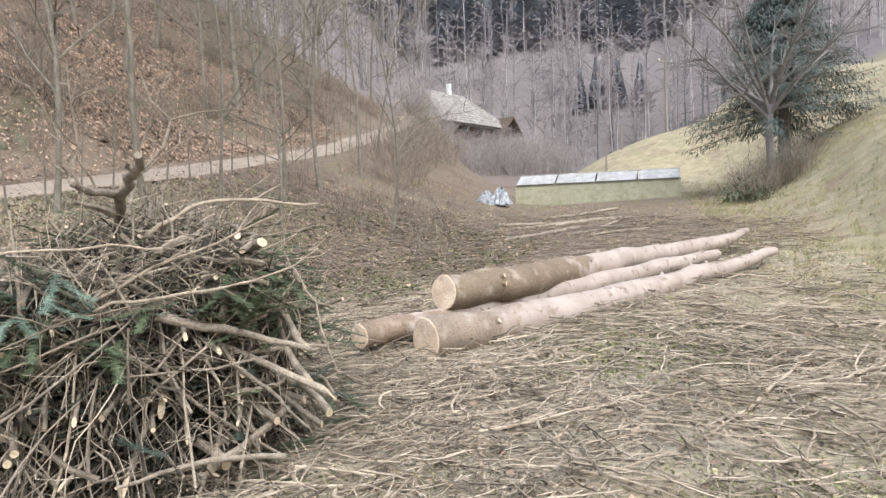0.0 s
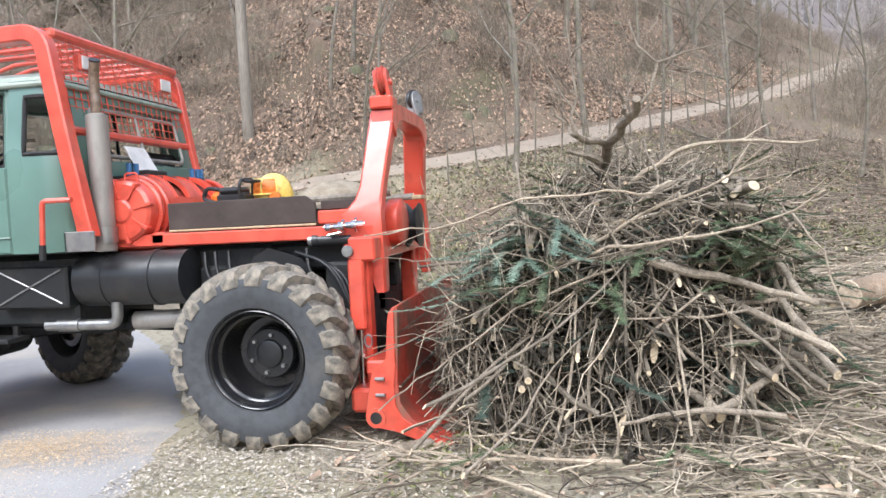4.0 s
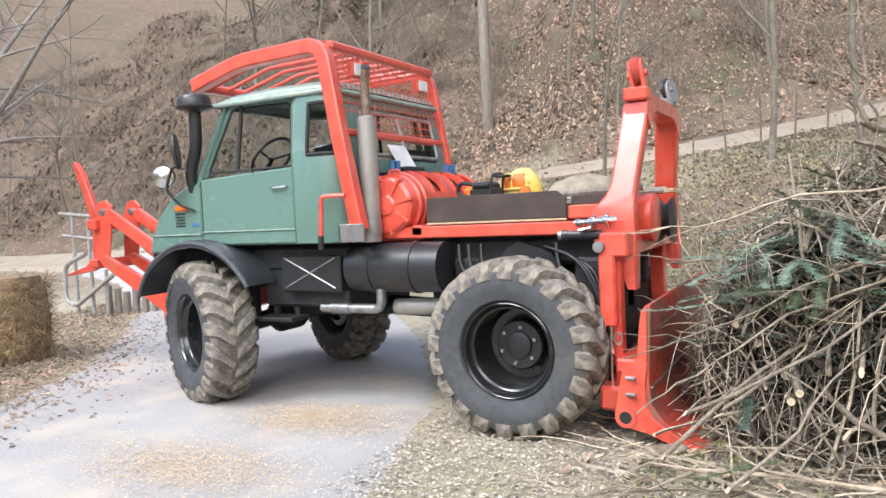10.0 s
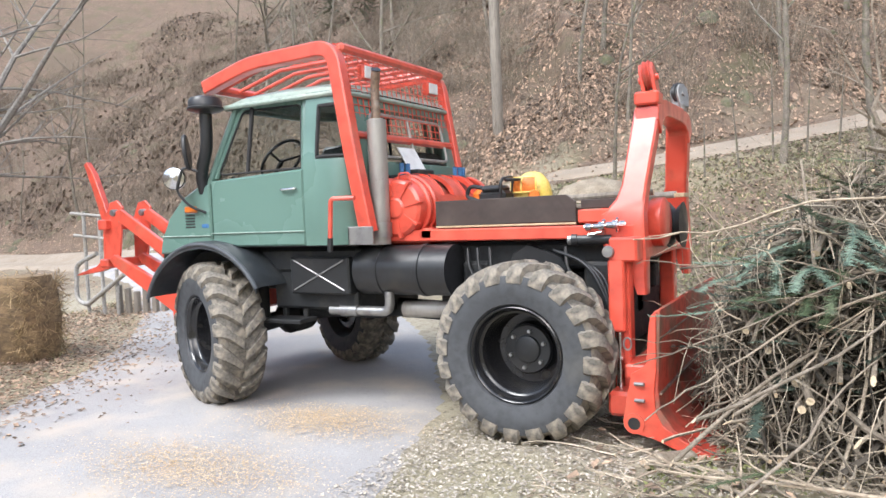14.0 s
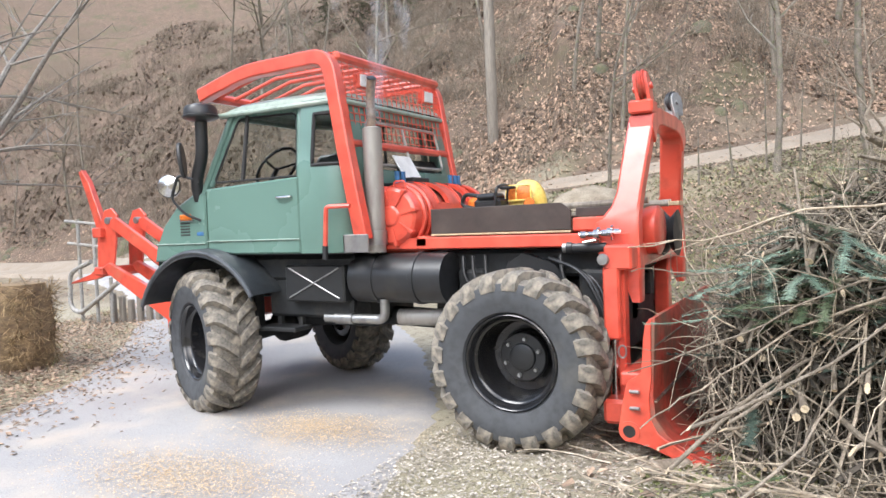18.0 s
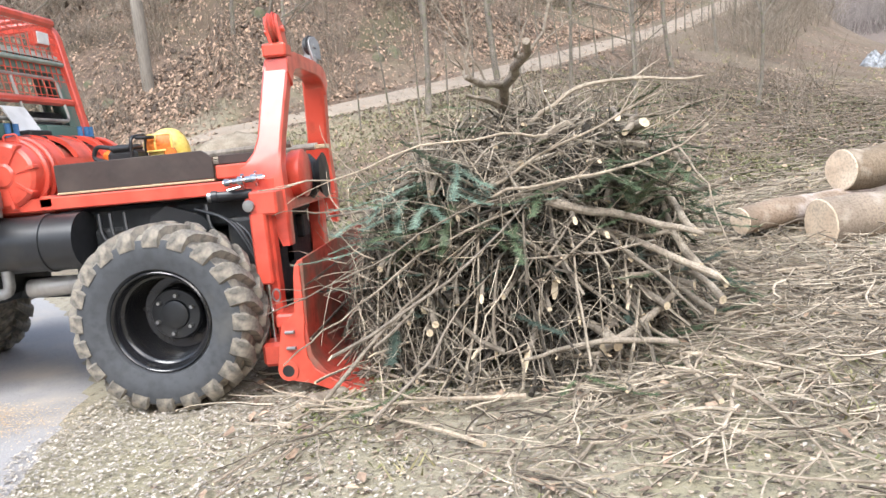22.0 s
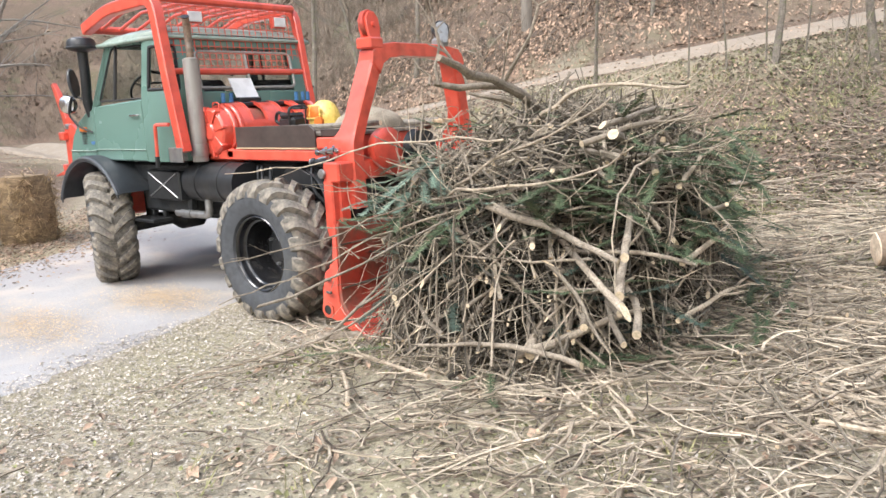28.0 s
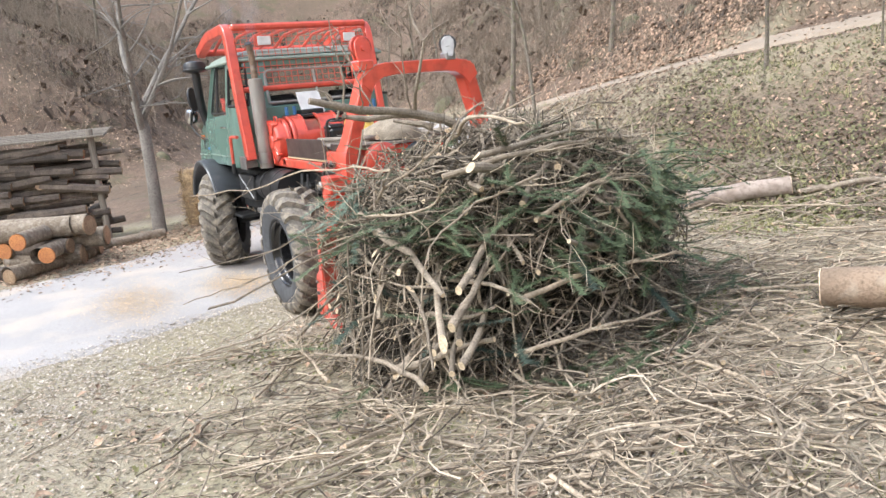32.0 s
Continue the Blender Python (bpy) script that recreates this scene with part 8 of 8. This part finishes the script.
for k, (x, y) in enumerate(((30, 34), (37, 41), (26, 30))):
    solid("fence_post", Geo().tube([(0, 0, -0.2), (0, 0, 1.5)], [0.06, 0.05], 8), POLE_WOOD, "short wooden fence post on the meadow edge", "post", pose(x, y, ground_z(x, y)), "fence posts")


def straw_bale():
    rng = random.Random(41)
    b = thing("straw_bale", "weathered standing straw bale beside the lane", "bale", pose(-5.93, 0.76, ground_z(-5.93, 0.76), 0, 0, 22))
    g = Geo()
    n, rows = 26, []
    for k in range(9):
        t = k / 8
        rr = (1 - 0.1 * (2 * t - 1) ** 2) * (1 if k < 8 else 0.9)
        rows.append([((0.31 * rr) * abs(math.cos(a)) ** 0.6 * math.copysign(1, math.cos(a)) * rng.uniform(0.96, 1.04), 0.3 * rr * abs(math.sin(a)) ** 0.6 * math.copysign(1, math.sin(a)) * rng.uniform(0.96, 1.04), -0.03 + 0.92 * t) for a in [2 * math.pi * j / n for j in range(n)]])
    g.add([p for r in rows for p in r], [(i * n + j, i * n + (j + 1) % n, (i + 1) * n + (j + 1) % n, (i + 1) * n + j) for i in range(8) for j in range(n)] + [tuple(8 * n + j for j in range(n))])
    part("core", g, STRAW, b, smooth=60)
    g = Geo()
    for _ in range(1500):
        a = rng.uniform(0, 6.28)
        x, y = 0.31 * abs(math.cos(a)) ** 0.6 * math.copysign(1, math.cos(a)), 0.3 * abs(math.sin(a)) ** 0.6 * math.copysign(1, math.sin(a))
        z = rng.uniform(0.02, 0.88)
        d = Vector((rng.gauss(0, 0.5) + math.cos(a) * 0.25, rng.gauss(0, 0.5) + math.sin(a) * 0.25, rng.gauss(0, 0.7))).normalized() * rng.uniform(0.04, 0.16)
        g.tube([(x, y, z), (x + d.x, y + d.y, max(0.005, z + d.z))], 0.003, 3, False)
    tagged(part("loose_straw", g, material("loose_straw", (0.46, 0.34, 0.19), (0.27, 0.19, 0.105), 0.9, 0, 8, 60, 0, island=0.65), b), kind="stuff")


straw_bale()


def pipe_railing():
    """A crooked pale pipe with a broken rail and old posts behind it."""
    o = (-7.9, 3.0, ground_z(-7.9, 3.0))
    r = thing("pipe_railing", "crooked pale galvanised pipe railing with old posts beside the lane", "railing", pose(*o))

    def at(x, y, z):
        return (x - o[0], y - o[1], z - o[2])
    part("railing_pipe", Geo().tube(bent([at(-7.23, 3.0, 0.69), at(-8.1, 3.0, 0.22), at(-8.36, 3.02, 0.3), at(-8.38, 3.05, 0.81), at(-7.88, 3.05, 0.98)], 0.14, 6), 0.034, 12), PALE_STEEL, r)
    for x, top in ((-8.13, 1.6), (-7.78, 1.5), (-7.46, 0.75)):
        part("railing_post", Geo().tube([at(x, 3.05, -0.35), at(x, 3.05, top)], 0.026, 10), PALE_STEEL, r)
    part("railing_bar", Geo().tube([at(-8.42, 3.05, 1.585), at(-7.7, 3.05, 1.52)], 0.022, 10), PALE_STEEL, r)
    part("railing_bar", Geo().tube([at(-8.37, 3.05, 1.257), at(-7.62, 3.05, 1.19)], 0.022, 10), PALE_STEEL, r)
    for k in range(6):
        x = -7.55 + 0.13 * k
        part("old_post", Geo().box(x - o[0] - 0.045, x - o[0] + 0.045, 0.1 + 0.05 * k, 0.17 + 0.05 * k, -0.3, 0.52 - 0.05 * (k % 3) - o[2], 0.012), POLE_WOOD, r)


PALE_STEEL = material("pale_weathered_pipe", (0.4, 0.39, 0.37), (0.3, 0.29, 0.27), 0.6, 0.15, 4, 30, 0.05, dirt=(0.32, 0.28, 0.22), dirt_amount=0.3)
pipe_railing()


def wood_stack():
    """Roofed firewood stack with logs lying before it, left of the lane."""
    rng = random.Random(61)
    x0, y0 = -6.9, -1.75
    w = thing("firewood_stack", "tall weathered firewood stack under a low board roof", "firewood", pose(x0, y0, ground_z(x0, y0), 0, 0, 78))
    n = 0
    for row in range(15):
        for col in range(9):
            r = rng.uniform(0.04, 0.075)
            x = -1.0 + col * 0.23 + rng.gauss(0, 0.03)
            z = 0.08 + row * 0.098 + rng.gauss(0, 0.012)
            ln = rng.uniform(0.8, 1.2)
            pts = stick_path(rng, (x, -ln / 2 + rng.gauss(0, 0.08), z), radians(90) + rng.gauss(0, 0.12), rng.gauss(0, 0.04), ln, 0.06, 4)
            if rng.random() < 0.8:
                pts = stick_path(rng, (x - 0.5, rng.gauss(-0.45, 0.05), z), rng.gauss(0, 0.08), rng.gauss(0, 0.05), ln, 0.06, 4)
            part("firewood_log", Geo().tube(pts, [r] * 5, 7, True, 0, 1), [WOOD_OLD, CUT_OLD], w)
    for x in (-1.1, 1.15):
        part("stack_post", Geo().tube([(x, -0.5, -0.2), (x, -0.5, 1.72)], 0.05, 8), POLE_WOOD, w)
    for k in range(5):
        part("roof_board", Geo().box(-1.3, 1.35, -0.65 + 0.27 * k, -0.4 + 0.27 * k, 1.6 + 0.02 * k, 1.63 + 0.02 * k, 0.006), POLE_WOOD, w)


WOOD_OLD = material("old_firewood", (0.16, 0.13, 0.105), (0.085, 0.07, 0.06), 0.92, 0, 8, 60, 0.4, obj_random=0.55)
CUT_OLD = material("old_cut_wood", (0.38, 0.27, 0.17), (0.28, 0.19, 0.12), 0.85, 0, 10, 60, 0.2, obj_random=0.3)
CUT_FRESH = material("orange_alder_cut", (0.62, 0.27, 0.1), (0.5, 0.2, 0.08), 0.8, 0, 10, 60, 0.2)
wood_stack()
rng_l = random.Random(62)
spots = [(-4.15 - 0.2 * (q % 6) + rng_l.gauss(0, 0.03), -1.55 + rng_l.gauss(0, 0.12), 0.19 * (q // 6), rng_l.uniform(0.8, 1.3), rng_l.uniform(0.085, 0.13), (64 if q % 3 else -28) + rng_l.gauss(0, 9)) for q in range(15)] + [(-4.2, -2.6, 0, 1.2, 0.1, 70), (-5.2, -0.5, 0, 0.9, 0.07, 100)]
for k, (x, y, z, ln, r, turn) in enumerate(spots):
    fresh = k in (3, 6, 9, 12)
    lg = thing("log", "round barked log with an orange cut end beside the lane" if fresh else "grey barked log lying beside the lane", "log", pose(x, y, ground_z(x, y) + r * 0.95 + z, 0, 0, turn), "logs beside the lane")
    part("bark", Geo().tube(stick_path(rng_l, (-ln / 2, 0, 0), 0, 0, ln, 0.04, 5), [r] * 6, 16, False), WOOD_OLD if k % 4 == 3 else LOG_BARK, lg)
    for end in (-1, 1):
        part("cut_face", Geo().tube([(end * ln / 2 - 0.012 * end, 0, 0), (end * (ln / 2 + 0.004), 0, 0)], [r, r * 0.95], 16), CUT_FRESH if fresh else CUT_OLD, lg)


# ---- greenhouse and house up the valley ----
def greenhouse():
    ax, ay, bx, by = 16.6, 23.1, 21.6, 18.9
    L = math.hypot(bx - ax, by - ay)
    g0 = min(ground_z(ax, ay), ground_z(bx, by)) - 0.1
    gh = thing("greenhouse", "long low greenhouse of cloudy panels with a pale ridge roof", "greenhouse", pose(ax, ay, 2.35, 0, 0, math.degrees(math.atan2(by - ay, bx - ax))))
    wallm = material("cloudy_panel", (0.44, 0.42, 0.3), (0.36, 0.35, 0.24), 0.5, 0, 2, 20, 0.05, dirt=(0.25, 0.26, 0.15), dirt_amount=0.4)
    roofm = material("pale_roof_panel", (0.56, 0.55, 0.53), (0.42, 0.41, 0.39), 0.45, 0, 2, 20, 0.05, dirt=(0.27, 0.26, 0.23), dirt_amount=0.5)
    n = 4
    for k in range(n):
        a, b = L * k / n + 0.03, L * (k + 1) / n - 0.03
        part("wall_panel", Geo().box(a, b, 0, 0.04, -0.4, 1.08, 0.006), wallm, gh)
        part("back_panel", Geo().box(a, b, 1.9, 1.94, -0.4, 1.08, 0.006), wallm, gh)
        g = Geo()
        g.prism([(-0.05, 1.08), (0.95, 1.5), (0.95, 1.54), (-0.08, 1.11)], a, b, "x", 0.004)
        part("roof_panel", g, roofm, gh)
        g = Geo()
        g.prism([(1.99, 1.08), (0.99, 1.5), (0.99, 1.54), (2.02, 1.11)], a, b, "x", 0.004)
        part("roof_panel", g, roofm, gh)
    for k in range(n + 1):
        part("frame_post", Geo().box(L * k / n - 0.03, L * k / n + 0.03, -0.015, 0.05, -0.4, 1.1, 0.006), wallm, gh)
    for x in (0, L - 0.04):
        part("gable", Geo().prism([(0.0, -0.4), (0.0, 1.08), (0.97, 1.5), (1.94, 1.08), (1.94, -0.4)], x, x + 0.04, "x", 0.004), wallm, gh)
    part("ridge", Geo().box(0, L, 0.94, 1.0, 1.51, 1.57, 0.01), roofm, gh)


greenhouse()


def cottage():
    h = thing("cottage", "old cottage with a shingled hipped roof and white chimney", "house", pose(36.5, 76.8, 13.45, 0, 0, 25))
    wall = material("dark_timber_wall", (0.13, 0.09, 0.065), (0.09, 0.065, 0.05), 0.85, 0, 3, 30, 0.2, stretch=(6, 6, 0.4))
    roof = material("grey_shingles", (0.34, 0.32, 0.29), (0.22, 0.205, 0.185), 0.85, 0, 1.2, 5, 0.3, dirt=(0.5, 0.48, 0.45), dirt_amount=0.4)
    part("wall", Geo().box(-5.2, 5.2, -3.6, 3.6, -3, 1.5, 0.02), wall, h)
    g = Geo()
    e, r = [(-6.4, -4.9, 0.8), (6.4, -4.9, 0.8), (6.4, 4.9, 0.8), (-6.4, 4.9, 0.8)], [(-3.9, 0, 5.2), (3.0, 0, 5.2)]
    g.add(e + r, [(0, 1, 5, 4), (2, 3, 4, 5), (3, 0, 4), (1, 2, 5), (3, 2, 1, 0)])
    rf = part("roof", g, roof, h, smooth=0)
    for k in range(12):
        t = k / 12
        a, b = Vector(e[0]).lerp(Vector(r[0]), t), Vector(e[1]).lerp(Vector(r[1]), t)
        part("shingle_course", Geo().box(a.x + 0.05, b.x - 0.05, a.y - 0.02, a.y + 0.3, a.z + 0.02, a.z + 0.09, 0.01), roof, rf)
    part("chimney", Geo().box(0.05, 0.5, -0.25, 0.2, 4.6, 6.35, 0.03), WHITE, rf, "white plastered chimney")
    part("porch_roof", Geo().prism([(-7.6, 0.2), (-5.6, 2.3), (-3.6, 0.2), (-3.6, 0.0), (-5.6, 2.0), (-7.6, 0.0)], -6.6, -3.4, "y", 0.02).turned(pose(11.2, 1.0, 0)), wall, h)
    for x in (-3.4, -1.2, 1.4, 3.6):
        w = part("window", Geo().box(x - 0.5, x + 0.5, -3.66, -3.58, -0.3, 0.8, 0.02), wall, h)
        part("pane", Geo().box(x - 0.4, x + 0.4, -3.68, -3.62, -0.2, 0.7, 0.01), DARK, w)
    t = thing("tarpaulin_heap", "blue-white plastic sheeting heaped by the greenhouse", "sheeting", pose(14.3, 20.6, ground_z(14.3, 20.6), 0, 0, 35))
    rng = random.Random(3)
    plastic = material("blue_white_sheet", (0.45, 0.47, 0.49), (0.16, 0.18, 0.2), 0.4, 0, 3, 12, 0.2, dirt=(0.12, 0.11, 0.09), dirt_amount=0.4)
    for k in range(5):
        x, y, w, hgt = rng.gauss(0, 0.28), rng.gauss(0, 0.25), rng.uniform(0.25, 0.42), rng.uniform(0.3, 0.75)
        rings, m = 7, 18
        lobes = [rng.uniform(0, 6.28) for _ in range(3)]
        vs = []
        for i in range(rings):
            q = i / (rings - 1)
            for j in range(m):
                a = 6.2832 * j / m
                fold = 1 + 0.22 * math.sin(3 * a + lobes[0] + q) + 0.14 * math.sin(7 * a + lobes[1]) * q
                vs.append((x + w * q * fold * math.cos(a), y + w * q * fold * math.sin(a), hgt * (1 - q ** 2.2) * (0.85 + 0.15 * math.sin(4 * a + lobes[2])) - 0.03 + rng.gauss(0, 0.03)))
        part("sheet", Geo().add(vs, [(i * m + j, (i + 1) * m + j, (i + 1) * m + (j + 1) % m, i * m + (j + 1) % m) for i in range(rings - 1) for j in range(m)]), plastic, t, smooth=20)


cottage()


def cut_stumps():
    rng = random.Random(71)
    for k in range(9):
        x, y = rng.uniform(9, 15), rng.uniform(8, 17)
        a, ln = rng.uniform(-0.4, 0.9), rng.uniform(1.5, 3.5)
        pts = stick_path(rng, (x, y, 0), a, 0, ln, 0.1, 5)
        r = rng.uniform(0.025, 0.05)
        for p in pts:
            p.z = ground_z(p.x, p.y) + r
        solid("fallen_pole", Geo().tube(pts, r, 8, True, 0, 1), [BARK_PIECE, CUT], "thin felled pole lying on the clearing", "pole", group="felled poles")


cut_stumps()


# ---- exhaust smoke ----
def smoke_material():
    mt = bpy.data.materials.new("faint_blue_smoke")
    mt.use_nodes = True
    t = mt.node_tree
    N, L = t.nodes, t.links
    p = N["Principled BSDF"]
    p.inputs["Base Color"].default_value = (0.55, 0.62, 0.74, 1)
    p.inputs["Roughness"].default_value = 1.0
    p.inputs["Specular IOR Level"].default_value = 0.0
    n = N.new("ShaderNodeTexNoise")
    n.inputs["Scale"].default_value = 7.0
    L.new(N.new("ShaderNodeTexCoord").outputs["Object"], n.inputs["Vector"])
    r = N.new("ShaderNodeMapRange")
    r.inputs["From Min"].default_value, r.inputs["From Max"].default_value = 0.4, 0.75
    r.inputs["To Min"].default_value, r.inputs["To Max"].default_value = 0.0, 0.1
    L.new(n.outputs["Fac"], r.inputs["Value"])
    L.new(r.outputs[0], p.inputs["Alpha"])
    return mt


SMOKE = smoke_material()


def wisp_mesh(seed):
    """A lumpy upright spindle, narrow enough to rise through the stack."""
    rng = random.Random(seed)
    g, n, rings = Geo(), 10, 12
    vs = []
    for k in range(rings + 1):
        t = k / rings
        r = 0.058 * math.sin(math.pi * min(0.97, max(0.03, t))) ** 0.6
        cx, cy = rng.gauss(0, 0.006), rng.gauss(0, 0.006)
        vs += [(cx + r * rng.uniform(0.8, 1.0) * math.cos(6.2832 * j / n), cy + r * rng.uniform(0.8, 1.0) * math.sin(6.2832 * j / n), 0.68 * (t - 0.5)) for j in range(n)]
    fs = [(i * n + j, i * n + (j + 1) % n, (i + 1) * n + (j + 1) % n, (i + 1) * n + j) for i in range(rings) for j in range(n)]
    g.add(vs, fs + [tuple(range(n))[::-1], tuple(rings * n + j for j in range(n))])
    return mesh_of("smoke_wisp", g, SMOKE, 180)


WISPS = []
WISP_KINDS = [wisp_mesh(700 + k) for k in range(4)]
rng_s = random.Random(19)
for start in [14.0 + 0.42 * k for k in range(14)] + [29.6 + 0.3 * k for k in range(6)]:
    for k in range(4):
        ob = new("smoke_wisp", WISP_KINDS[rng_s.randrange(4)])
        tagged(ob, "faint bluish wisp of exhaust smoke above the stack", "smoke", "exhaust smoke")
        WISPS.append((ob, start + 0.09 * k, rng_s.gauss(0.1, 0.24), rng_s.gauss(0.05, 0.22), rng_s.uniform(0, 300)))


def motions():
    x, y = -1.085, 0.36
    for ob, start, dx, dy, turn in WISPS:
        rest = pose(x, y, 1.62, 0, 0, turn)
        rows = [(0, rest), (start, rest)]
        for dt, up, spread in ((0.45, 0.75, 0.25), (0.8, 1.25, 0.7), (1.3, 2.0, 1.3), (2.4, 3.6, 3.0)):
            if start + dt < 31.9:
                rows.append((round(start + dt, 2), pose(x + dx * spread, y + dy * spread, 1.62 + up, 0, 0, turn)))
        last = 32 - start
        far = 0.45 + 1.5 * last
        rows.append((32, pose(x + dx * far, y + dy * far, 1.62 + min(1.55 * last, 26), 0, 0, turn)))
        walk(ob, rows)


motions()
